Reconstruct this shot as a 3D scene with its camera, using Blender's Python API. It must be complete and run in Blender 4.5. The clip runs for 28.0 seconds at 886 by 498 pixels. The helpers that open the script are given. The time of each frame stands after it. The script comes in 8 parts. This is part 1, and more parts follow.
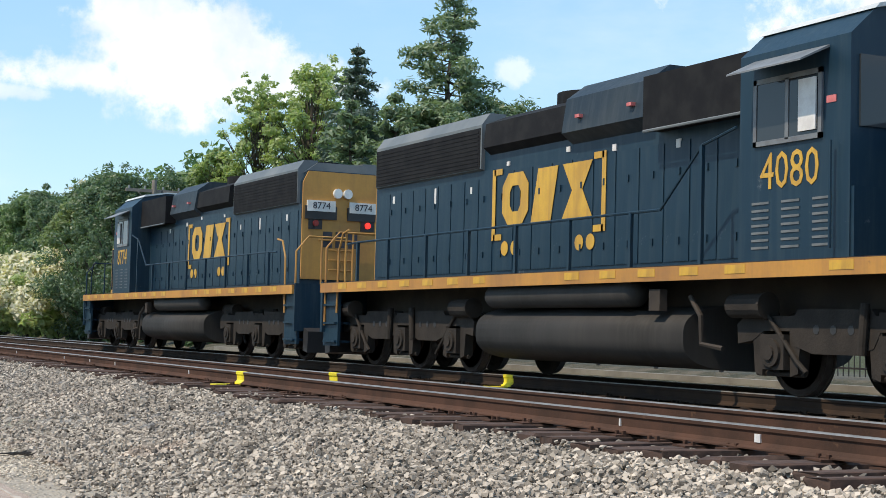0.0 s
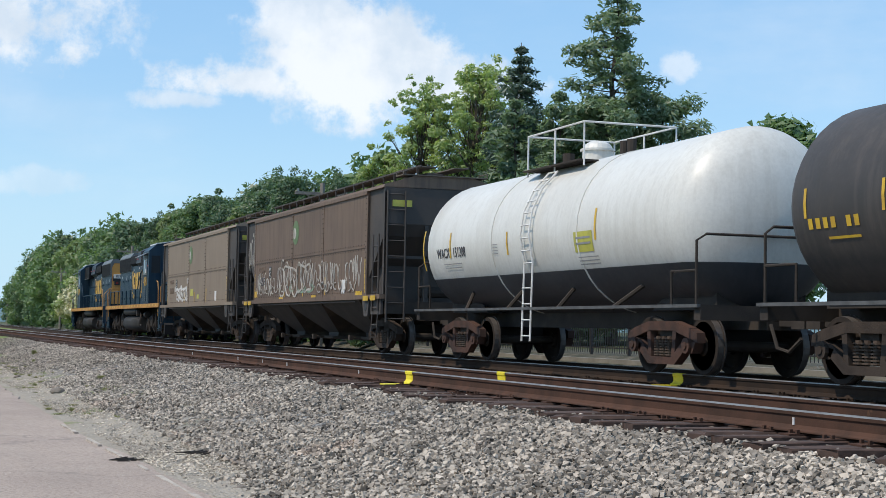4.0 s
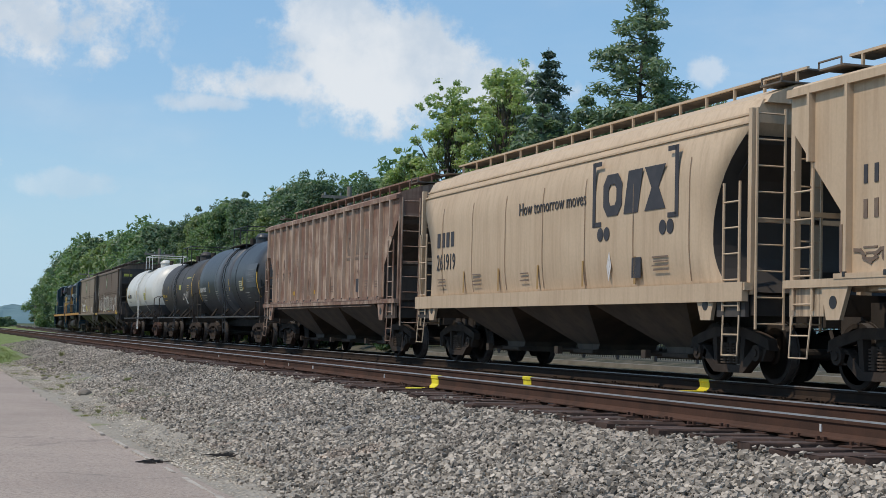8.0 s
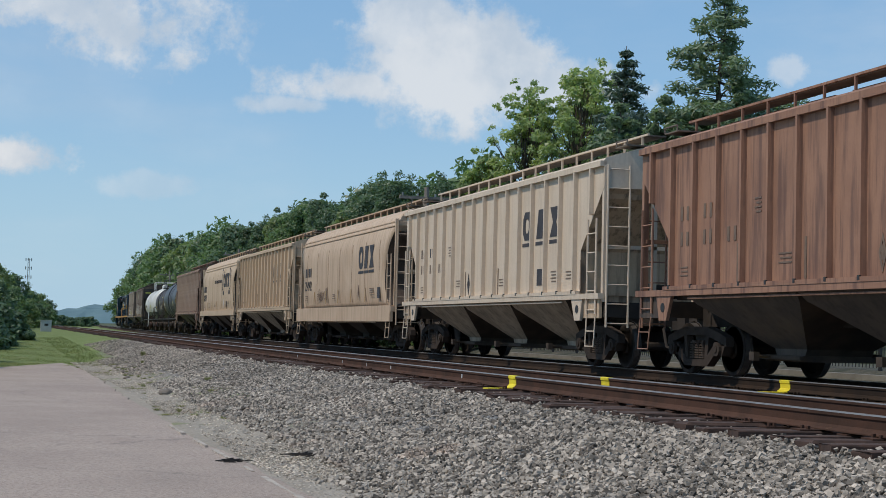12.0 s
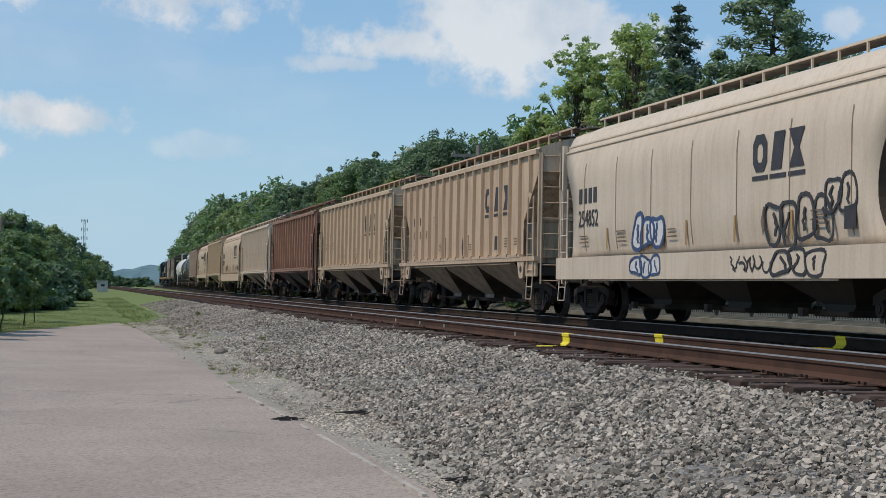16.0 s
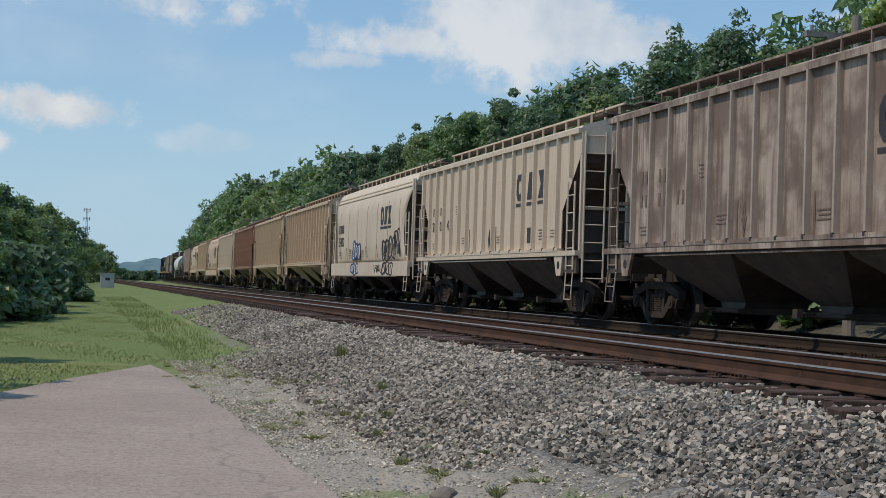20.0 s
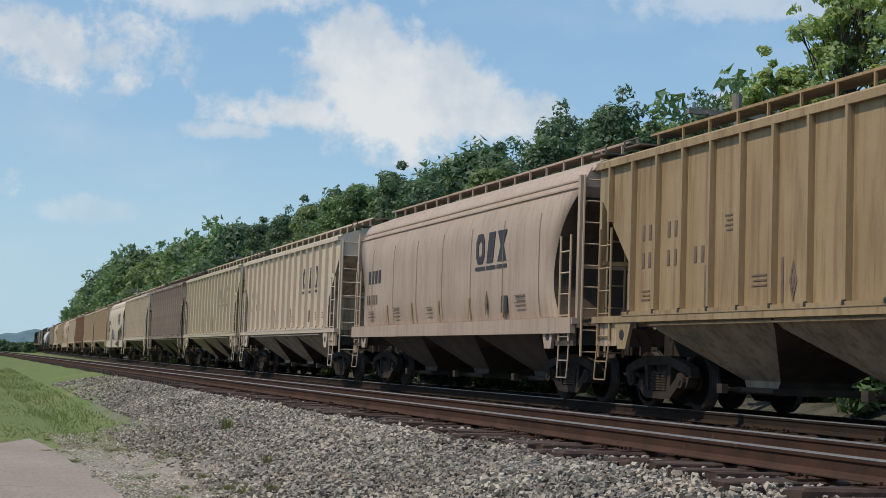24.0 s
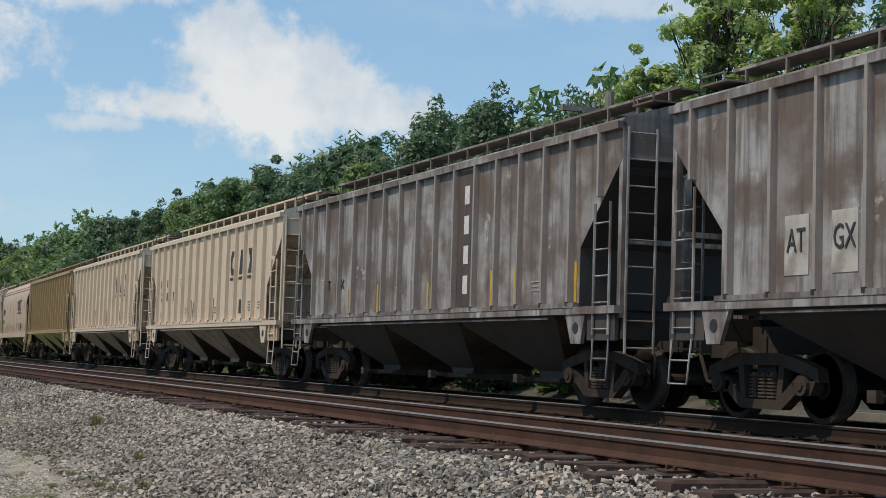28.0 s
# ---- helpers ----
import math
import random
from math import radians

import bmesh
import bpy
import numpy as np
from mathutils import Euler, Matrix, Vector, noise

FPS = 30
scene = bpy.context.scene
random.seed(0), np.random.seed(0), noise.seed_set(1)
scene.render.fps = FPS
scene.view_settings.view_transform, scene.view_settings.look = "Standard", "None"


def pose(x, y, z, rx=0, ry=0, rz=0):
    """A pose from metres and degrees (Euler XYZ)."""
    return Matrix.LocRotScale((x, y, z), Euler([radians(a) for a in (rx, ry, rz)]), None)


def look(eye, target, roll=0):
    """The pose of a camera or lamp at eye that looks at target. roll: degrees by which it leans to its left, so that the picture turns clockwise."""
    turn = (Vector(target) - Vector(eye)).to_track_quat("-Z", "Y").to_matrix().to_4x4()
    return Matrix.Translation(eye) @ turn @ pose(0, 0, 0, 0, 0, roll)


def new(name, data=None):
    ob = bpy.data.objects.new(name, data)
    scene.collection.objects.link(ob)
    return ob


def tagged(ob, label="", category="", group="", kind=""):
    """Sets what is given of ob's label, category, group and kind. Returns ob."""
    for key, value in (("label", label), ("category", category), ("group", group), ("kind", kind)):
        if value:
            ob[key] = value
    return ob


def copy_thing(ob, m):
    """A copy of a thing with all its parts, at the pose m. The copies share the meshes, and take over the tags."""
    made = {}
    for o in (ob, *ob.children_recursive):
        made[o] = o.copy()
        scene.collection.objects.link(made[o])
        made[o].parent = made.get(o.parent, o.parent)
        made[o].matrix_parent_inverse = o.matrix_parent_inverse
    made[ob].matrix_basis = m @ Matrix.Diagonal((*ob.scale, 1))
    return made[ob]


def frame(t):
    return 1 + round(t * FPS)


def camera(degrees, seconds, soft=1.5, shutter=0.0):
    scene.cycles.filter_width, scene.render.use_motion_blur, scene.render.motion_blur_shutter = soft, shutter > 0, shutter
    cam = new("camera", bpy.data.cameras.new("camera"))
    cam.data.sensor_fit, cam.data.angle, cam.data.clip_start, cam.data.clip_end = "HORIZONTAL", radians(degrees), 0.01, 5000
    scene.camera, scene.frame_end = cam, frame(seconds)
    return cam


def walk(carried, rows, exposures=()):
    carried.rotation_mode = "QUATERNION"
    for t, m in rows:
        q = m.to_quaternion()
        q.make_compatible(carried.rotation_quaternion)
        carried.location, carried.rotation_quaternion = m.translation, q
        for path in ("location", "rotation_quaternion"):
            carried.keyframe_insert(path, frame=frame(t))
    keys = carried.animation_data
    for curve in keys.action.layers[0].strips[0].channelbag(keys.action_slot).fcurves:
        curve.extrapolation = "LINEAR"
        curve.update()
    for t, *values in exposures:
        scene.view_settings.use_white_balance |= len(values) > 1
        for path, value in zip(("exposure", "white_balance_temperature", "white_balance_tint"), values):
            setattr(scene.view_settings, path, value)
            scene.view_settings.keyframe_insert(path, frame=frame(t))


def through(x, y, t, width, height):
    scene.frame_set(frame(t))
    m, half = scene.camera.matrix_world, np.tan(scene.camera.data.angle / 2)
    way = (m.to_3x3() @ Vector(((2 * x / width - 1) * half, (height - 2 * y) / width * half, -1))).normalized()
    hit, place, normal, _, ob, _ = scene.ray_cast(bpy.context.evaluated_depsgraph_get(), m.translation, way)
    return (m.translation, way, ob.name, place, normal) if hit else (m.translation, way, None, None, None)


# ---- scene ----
# Axes: Y runs along the tracks in the direction of travel, X from the lot towards the train, z = 0 is the top of rail.
cam = camera(32.4, 28.0, soft=0.85, shutter=0.0)


def aim(x, y, z, yaw, pitch, roll):
    a, b = radians(yaw), radians(pitch)
    way = Vector((math.sin(a) * math.cos(b), math.cos(a) * math.cos(b), math.sin(b)))
    return look((x, y, z), Vector((x, y, z)) + way, roll)


# seconds, x, y, z, turn to the right of the track, tilt up, lean
PATH = [
    (0, 0.00, 0.00, 0.649, 26.16, 3.17, 1.47),
    (0.5, 0.00, 0.00, 0.649, 24.58, 2.71, 1.40),
    (1, 0.00, 0.00, 0.649, 23.65, 2.40, 1.13),
    (1.5, 0.00, 0.00, 0.649, 22.70, 2.47, 0.80),
    (2, 0.00, 0.00, 0.649, 22.29, 2.71, 0.59),
    (2.5, 0.00, 0.00, 0.649, 22.37, 3.03, 0.33),
    (3, 0.00, 0.00, 0.649, 21.71, 3.10, 0.44),
    (3.5, 0.00, 0.00, 0.649, 20.27, 3.05, 0.69),
    (5.5, 0.00, 0.00, 0.649, 19.66, 2.93, 1.28),
    (6, 0.00, 0.00, 0.649, 19.98, 3.03, 1.29),
    (6.5, 0.00, 0.00, 0.649, 20.15, 3.22, 1.44),
    (7, 0.00, 0.00, 0.649, 19.57, 3.45, 1.36),
    (7.5, 0.00, 0.00, 0.649, 19.80, 3.31, 1.34),
    (8, 0.00, 0.00, 0.649, 18.92, 3.14, 1.35),
    (8.5, 0.00, 0.00, 0.649, 18.02, 2.75, 1.45),
    (9, 0.00, 0.00, 0.649, 16.85, 2.35, 1.71),
    (9.5, 0.00, 0.00, 0.649, 15.99, 2.59, 1.60),
    (10, 0.00, 0.00, 0.649, 16.19, 2.87, 1.72),
    (10.5, 0.00, 0.00, 0.649, 16.18, 2.93, 1.78),
    (11, 0.00, 0.00, 0.649, 15.55, 3.23, 1.53),
    (11.5, 0.00, 0.00, 0.649, 16.17, 3.12, 1.33),
    (13.5, 0.00, 0.00, 0.649, 14.63, 2.72, 1.53),
    (14, 0.00, 0.00, 0.649, 14.32, 1.58, 1.38),
    (14.5, 0.00, 0.00, 0.649, 14.36, 1.08, 1.30),
    (15, 0.00, 0.00, 0.649, 14.53, 1.09, 1.07),
    (15.5, 0.00, 0.00, 0.649, 14.61, 1.30, 1.16),
    (16, 0.00, 0.00, 0.649, 14.07, 1.47, 1.05),
    (16.5, 0.00, 0.00, 0.649, 13.87, 1.37, 1.01),
    (17, 0.00, 0.00, 0.649, 13.16, 1.61, 0.64),
    (17.5, 0.00, 0.00, 0.649, 12.19, 1.81, 1.05),
    (18, 0.00, 0.00, 0.649, 11.37, 0.94, 2.09),
    (18.5, 0.00, 0.00, 0.649, 9.44, 1.12, 2.44),
    (18.7, 0.00, 0.00, 0.649, 9.06, 1.24, 2.34),
    (18.8, 0.03, 1.30, 0.648, 9.12, 1.35, 2.29),
    (18.9, 0.07, 3.40, 0.647, 9.26, 1.47, 2.23),
    (19, 0.13, 6.20, 0.645, 9.53, 1.63, 2.18),
    (19.1, 0.20, 9.80, 0.642, 9.86, 1.73, 2.11),
    (19.2, 0.28, 13.60, 0.639, 10.19, 1.84, 2.05),
    (19.3, 0.35, 17.40, 0.637, 10.46, 1.94, 1.98),
    (19.4, 0.43, 21.20, 0.634, 10.69, 2.03, 1.92),
    (19.5, 0.51, 24.90, 0.631, 10.87, 2.12, 1.85),
    (19.6, 0.57, 28.30, 0.629, 11.46, 2.04, 1.85),
    (19.7, 0.63, 31.20, 0.627, 12.03, 1.93, 1.84),
    (19.8, 0.67, 33.20, 0.626, 12.55, 1.79, 1.84),
    (19.9, 0.69, 34.00, 0.625, 13.02, 1.62, 1.84),
    (20, 0.69, 34.00, 0.625, 13.98, 1.38, 1.85),
    (20.5, 0.69, 34.00, 0.625, 14.14, 0.78, 1.60),
    (21, 0.69, 34.00, 0.625, 14.83, 1.84, 1.53),
    (21.5, 0.69, 34.00, 0.625, 15.68, 2.41, 1.53),
    (22, 0.69, 34.00, 0.625, 16.22, 3.20, 1.83),
    (22.5, 0.69, 34.00, 0.625, 17.42, 3.82, 1.93),
    (24.5, 0.69, 34.00, 0.625, 18.64, 4.33, 1.95),
    (25, 0.69, 34.00, 0.625, 19.83, 4.46, 1.86),
    (25.5, 0.69, 34.00, 0.625, 20.55, 4.58, 1.94),
    (26, 0.69, 34.00, 0.625, 21.63, 4.89, 2.12),
    (26.5, 0.69, 34.00, 0.625, 22.17, 5.09, 2.18),
    (27, 0.69, 34.00, 0.625, 23.22, 4.94, 2.00),
    (27.5, 0.69, 34.00, 0.625, 22.99, 4.81, 1.87),
    (28, 0.69, 34.00, 0.625, 22.83, 4.18, 1.76),
]
walk(cam, [(r[0], aim(*r[1:])) for r in PATH],
     [(0, 0.30, 7000, 10), (1, 0.27, 7050, 10), (2, 0.17, 6750, 10), (3, 0.10, 6500, 10), (6, -0.16, 6650, 10), (8, -0.28, 6550, 10), (11, -0.38, 6400, 10), (14, -0.45, 6550, 10),
      (16, -0.38, 6520, 10), (17, -0.44, 6500, 10), (18, -0.48, 6450, 10), (19, -0.45, 6280, 10), (20, -0.43, 6560, 10), (21, -0.22, 6950, 10), (22, -0.30, 6800, 10),
      (25, -0.33, 6780, 10), (26, -0.34, 6850, 10), (27, -0.42, 6900, 10), (28, -0.26, 6900, 10)])

# ---------------------------------------------------------------- light
SUN_AZ, SUN_EL = radians(262), radians(56)      # from +Y clockwise: high on the left, square to the track
sun = new("sun", bpy.data.lights.new("sun", "SUN"))
sun.data.energy, sun.data.angle, sun.data.color = 3.35, radians(0.6), (1.0, 0.885, 0.735)
to_sun = Vector((math.sin(SUN_AZ) * math.cos(SUN_EL), math.cos(SUN_AZ) * math.cos(SUN_EL), math.sin(SUN_EL)))
sun.matrix_world = look(to_sun * 60, (0, 0, 0))


class Nodes:
    """Short hand for a node tree."""

    def __init__(self, tree):
        self.t = tree
        tree.nodes.clear()

    def add(self, kind, **props):
        n = self.t.nodes.new(kind)
        for k, v in props.items():
            if k == "operation":
                n.operation = v
            elif k == "data_type":
                n.data_type = v
            elif k == "blend_type":
                n.blend_type = v
        return n

    def link(self, a, b):
        self.t.links.new(a, b)

    def put(self, sock, v):
        if hasattr(v, "is_linked"):
            self.link(v, sock)
        elif v is not None:
            sock.default_value = v

    def math(self, op, a, b=None, c=None, clamp=False):
        n = self.add("ShaderNodeMath", operation=op)
        n.use_clamp = clamp
        self.put(n.inputs[0], a)
        self.put(n.inputs[1], b)
        self.put(n.inputs[2], c)
        return n.outputs[0]

    def noise(self, vec, scale, detail=4.0, rough=0.55):
        n = self.add("ShaderNodeTexNoise")
        self.put(n.inputs["Vector"], vec)
        n.inputs["Scale"].default_value, n.inputs["Detail"].default_value = scale, detail
        n.inputs["Roughness"].default_value = rough
        return n.outputs["Fac"]

    def ramp(self, fac, lo, hi, smooth=True):
        n = self.add("ShaderNodeMapRange")
        n.interpolation_type = "SMOOTHSTEP" if smooth else "LINEAR"
        self.put(n.inputs["Value"], fac)
        n.inputs["From Min"].default_value, n.inputs["From Max"].default_value = lo, hi
        return n.outputs["Result"]

    def mix(self, fac, a, b, mode="MIX"):
        n = self.add("ShaderNodeMix", data_type="RGBA", blend_type=mode)
        self.put(n.inputs[0], fac)
        self.put(n.inputs[6], a)
        self.put(n.inputs[7], b)
        return n.outputs[2]

    def stretch(self, vec, s):
        n = self.add("ShaderNodeMapping")
        self.link(vec, n.inputs["Vector"])
        n.inputs["Scale"].default_value = s
        return n.outputs["Vector"]

    def split(self, vec):
        n = self.add("ShaderNodeSeparateXYZ")
        self.link(vec, n.inputs[0])
        return n.outputs


def sky_world():
    w = bpy.data.worlds.new("sky")
    scene.world = w
    w.use_nodes = True
    n = Nodes(w.node_tree)
    sky = n.add("ShaderNodeTexSky")
    sky.sky_type, sky.sun_disc = "NISHITA", False
    sky.sun_elevation, sky.sun_rotation = SUN_EL, SUN_AZ
    sky.air_density, sky.dust_density, sky.ozone_density = 1.15, 0.15, 2.6
    co = n.add("ShaderNodeTexCoord").outputs["Generated"]
    x, y, z = n.split(co)
    az = n.math("MULTIPLY", n.math("ARCTAN2", x, y), 57.2958)
    el = n.math("MULTIPLY", n.math("ARCSINE", z), 57.2958)
    warp = n.noise(co, 13.0, 9.0, 0.62)
    fine = n.noise(co, 45.0, 7.0, 0.65)
    edge = n.math("ADD", n.math("MULTIPLY", n.math("SUBTRACT", warp, 0.5), 2.6), n.math("MULTIPLY", n.math("SUBTRACT", fine, 0.5), 1.3))
    # cumulus: azimuth, elevation, half width, half height, density
    banks = [(16.6, 9.6, 5.0, 2.3, 0.84), (14.2, 11.6, 2.6, 1.7, 0.8), (19.6, 9.2, 3.4, 1.5, 0.8), (12.2, 9.0, 3.8, 0.9, 0.85), (10.2, 8.3, 2.4, 0.5, 0.6), (3.2, 11.0, 5.0, 2.0, 0.85),
             (9.0, 13.4, 6.0, 1.2, 0.65), (-0.4, 5.95, 3.0, 0.80, 1.0), (-3.3, 4.8, 1.2, 0.7, 1.0), (28.8, 9.9, 0.75, 0.55, 0.5), (5.2, 5.2, 2.0, 0.6, 0.30),
             (31.0, 13.6, 6.0, 0.8, 0.45), (-14.0, 9.0, 8.0, 2.6, 0.9), (24.0, 14.6, 4.0, 0.8, 0.4),
             (45.0, 12.0, 8.0, 3.0, 0.8), (-40.0, 14.0, 9.0, 3.0, 0.9), (75.0, 10.0, 10.0, 3.0, 0.8), (150.0, 12.0, 20.0, 4.0, 0.8)]
    total = None
    for a, e, wa, we, d in banks:
        u = n.math("DIVIDE", n.math("SUBTRACT", az, a), wa)
        v = n.math("DIVIDE", n.math("SUBTRACT", el, e), we)
        r = n.math("SQRT", n.math("ADD", n.math("MULTIPLY", u, u), n.math("MULTIPLY", v, v)))
        k = n.math("MULTIPLY", n.ramp(n.math("ADD", r, edge), 1.14, 0.52), d)
        total = k if total is None else n.math("MAXIMUM", total, k)
    veil = n.math("MULTIPLY", n.ramp(n.noise(n.stretch(co, (1.0, 1.0, 3.0)), 3.2, 6.0, 0.6), 0.45, 0.8), 0.26)
    haze = n.math("MULTIPLY", n.ramp(el, 9.0, -1.0), 0.75)
    cover = n.math("MAXIMUM", total, veil)
    body = n.mix(n.ramp(n.noise(co, 17.0, 6.0), 0.35, 0.65), (4.7, 5.3, 6.0, 1), (6.7, 6.85, 7.0, 1))
    col = n.mix(haze, n.mix(0.5, sky.outputs[0], (1.9, 4.0, 6.6, 1)), (3.3, 5.2, 6.7, 1))
    col = n.mix(cover, col, body)
    bg = n.add("ShaderNodeBackground")
    n.link(col, bg.inputs[0])
    bg.inputs[1].default_value = 0.15
    out = n.add("ShaderNodeOutputWorld")
    n.link(bg.outputs[0], out.inputs[0])


sky_world()

# ---------------------------------------------------------------- materials
MATS = {}


def mat(name, base, other=None, scale=1.5, rough=0.7, metal=0.0, bump=0.0, bump_scale=30.0, streak=None, streak_amt=0.5,
        speck=None, speck_scale=8.0, speck_lo=0.62, spread=0.12, glow=0.0, island=0.0, spec=0.5, panel=None, panel_amt=0.6):
    """A painted, rusted or mineral surface: two colours in large stains, a fine grain, runs down the sides and specks."""
    if name in MATS:
        return MATS[name]
    m = bpy.data.materials.new(name)
    m.use_nodes = True
    n = Nodes(m.node_tree)
    bsdf = n.add("ShaderNodeBsdfPrincipled")
    out = n.add("ShaderNodeOutputMaterial")
    n.link(bsdf.outputs[0], out.inputs[0])
    co = n.add("ShaderNodeTexCoord").outputs["Object"]
    other = other or tuple(c * 0.75 for c in base)
    col = n.mix(n.ramp(n.noise(co, scale, 5.0), 0.35, 0.68), (*base, 1), (*other, 1))
    if panel:       # each sheet between two ribs has weathered in its own way
        x, y, z = n.split(co)
        cell = n.math("FLOOR", n.math("DIVIDE", n.math("ADD", y, 7.07), 0.88375))
        at = n.add("ShaderNodeCombineXYZ")
        n.link(n.math("MULTIPLY", cell, 3.71), at.inputs[0])
        n.link(n.math("MULTIPLY", y, 0.7), at.inputs[1])
        n.link(n.math("MULTIPLY", z, 0.9), at.inputs[2])
        col = n.mix(n.math("MULTIPLY", n.ramp(n.noise(at.outputs[0], 1.3, 4.0, 0.6), 0.36, 0.62), panel_amt), col, (*panel, 1))
    if streak:
        runs = n.noise(n.stretch(co, (3.0, 3.0, 0.22)), 2.2, 6.0, 0.65)
        col = n.mix(n.math("MULTIPLY", n.ramp(runs, 0.44, 0.66), streak_amt), col, (*streak, 1))
    if speck:
        col = n.mix(n.ramp(n.noise(co, speck_scale, 7.0, 0.65), speck_lo, speck_lo + 0.08), col, (*speck, 1))
    grain = n.noise(co, max(scale * 14, 18.0), 3.0)
    dark = n.math("ADD", 1.0 - spread, n.math("MULTIPLY", grain, 2 * spread))
    shade = n.add("ShaderNodeVectorMath", operation="SCALE")
    n.link(col, shade.inputs[0])
    n.link(dark, shade.inputs["Scale"])
    col = shade.outputs[0]
    if island:
        geo = n.add("ShaderNodeNewGeometry")
        k = n.add("ShaderNodeVectorMath", operation="SCALE")
        n.link(col, k.inputs[0])
        n.link(n.math("ADD", 1.0 - island, n.math("MULTIPLY", geo.outputs["Random Per Island"], 2 * island)), k.inputs["Scale"])
        col = k.outputs[0]
    n.link(col, bsdf.inputs["Base Color"])
    n.link(n.math("ADD", rough - 0.1, n.math("MULTIPLY", grain, 0.2)), bsdf.inputs["Roughness"])
    bsdf.inputs["Metallic"].default_value = metal
    bsdf.inputs["Specular IOR Level"].default_value = spec
    if glow:
        bsdf.inputs["Emission Color"].default_value = (*base, 1)
        bsdf.inputs["Emission Strength"].default_value = glow
    if bump:
        b = n.add("ShaderNodeBump")
        b.inputs["Strength"].default_value = bump
        b.inputs["Distance"].default_value = 0.02
        n.link(n.noise(co, bump_scale, 5.0), b.inputs["Height"])
        n.link(b.outputs[0], bsdf.inputs["Normal"])
    MATS[name] = m
    return m


def leaf_mat(name, base, other, through=0.35):
    m = bpy.data.materials.new(name)
    m.use_nodes = True
    n = Nodes(m.node_tree)
    geo = n.add("ShaderNodeNewGeometry")
    co = n.add("ShaderNodeTexCoord").outputs["Object"]
    fac = n.math("ADD", n.math("MULTIPLY", geo.outputs["Random Per Island"], 0.6), n.math("MULTIPLY", n.noise(co, 0.6, 3.0), 0.4))
    col = n.mix(fac, (*base, 1), (*other, 1))
    d = n.add("ShaderNodeBsdfDiffuse")
    tr = n.add("ShaderNodeBsdfTranslucent")
    gl = n.add("ShaderNodeBsdfGlossy")
    gl.inputs["Roughness"].default_value = 0.5
    n.link(col, d.inputs[0])
    n.link(n.mix(0.5, col, (base[0] * 1.9, base[1] * 2.0, base[2] * 0.7, 1)), tr.inputs[0])
    mx = n.add("ShaderNodeMixShader")
    mx.inputs[0].default_value = through
    n.link(d.outputs[0], mx.inputs[1])
    n.link(tr.outputs[0], mx.inputs[2])
    m2 = n.add("ShaderNodeMixShader")
    m2.inputs[0].default_value = 0.05
    n.link(mx.outputs[0], m2.inputs[1])
    n.link(gl.outputs[0], m2.inputs[2])
    out = n.add("ShaderNodeOutputMaterial")
    n.link(m2.outputs[0], out.inputs[0])
    return m


STEEL_DARK = mat("underframe_grime", (0.038, 0.032, 0.028), (0.056, 0.045, 0.037), 2.0, 0.9, bump=0.2, spec=0.25)
WHEEL = mat("wheel_steel", (0.032, 0.026, 0.022), (0.050, 0.038, 0.031), 3.0, 0.9, 0.0, spec=0.12)
TREAD = mat("worn_tread", (0.14, 0.125, 0.115), (0.09, 0.08, 0.075), 6.0, 0.55, 0.5)
FRAME_RUST = mat("rusty_casting", (0.062, 0.047, 0.038), (0.042, 0.033, 0.028), 3.0, 0.9, bump=0.3, spec=0.14)
FRAME_RED = mat("red_rust_casting", (0.085, 0.045, 0.033), (0.048, 0.031, 0.026), 3.0, 0.85, bump=0.3, spec=0.25)
RAIL_SIDE = mat("rail_rust", (0.088, 0.046, 0.032), (0.058, 0.034, 0.025), 2.5, 0.9, bump=0.2, speck=(0.11, 0.060, 0.038), speck_scale=5.0, spec=0.15)
RAIL_SIDE_DARK = mat("oily_rail_rust", (0.044, 0.028, 0.019), (0.030, 0.021, 0.016), 2.5, 0.9, spec=0.15)
RAIL_TOP = mat("rail_head", (0.40, 0.36, 0.32), (0.30, 0.26, 0.23), 4.0, 0.42, 0.7)
YELLOW = mat("yellow_paint", (0.78, 0.66, 0.03), (0.70, 0.56, 0.03), 5.0, 0.6)
WHITE = mat("white_paint", (0.74, 0.73, 0.70), (0.62, 0.60, 0.56), 2.0, 0.5)
BLACK = mat("black_paint", (0.023, 0.023, 0.025), (0.030, 0.029, 0.030), 2.0, 0.5)
LETTER = mat("dark_lettering", (0.030, 0.030, 0.040), (0.045, 0.042, 0.050), 6.0, 0.6)

# ---------------------------------------------------------------- shapes
CACHE = {}


def mesh_of(bm, name, material, smooth=False):
    bmesh.ops.recalc_face_normals(bm, faces=bm.faces)
    if smooth:
        for f in bm.faces:
            f.smooth = True
    me = bpy.data.meshes.new(name)
    bm.to_mesh(me)
    bm.free()
    for m in (material if isinstance(material, (list, tuple)) else [material]):
        me.materials.append(m)
    return me


def part(name, shape, material=None, parent=None, label="", at=None, smooth=False):
    """Links a bmesh (or a finished mesh) as one object, under a thing or a part."""
    me = shape if isinstance(shape, bpy.types.Mesh) else mesh_of(shape, name, material, smooth)
    ob = new(name, me)
    if parent is not None:
        ob.parent = parent
    if at is not None:
        ob.matrix_basis = at if isinstance(at, Matrix) else Matrix.Translation(at)
    if label:
        ob["label"] = label
    return ob


def thing(name, label, category, group="", kind="", at=None):
    return tagged(new(name) if at is None else placed(new(name), at), label, category, group, kind)


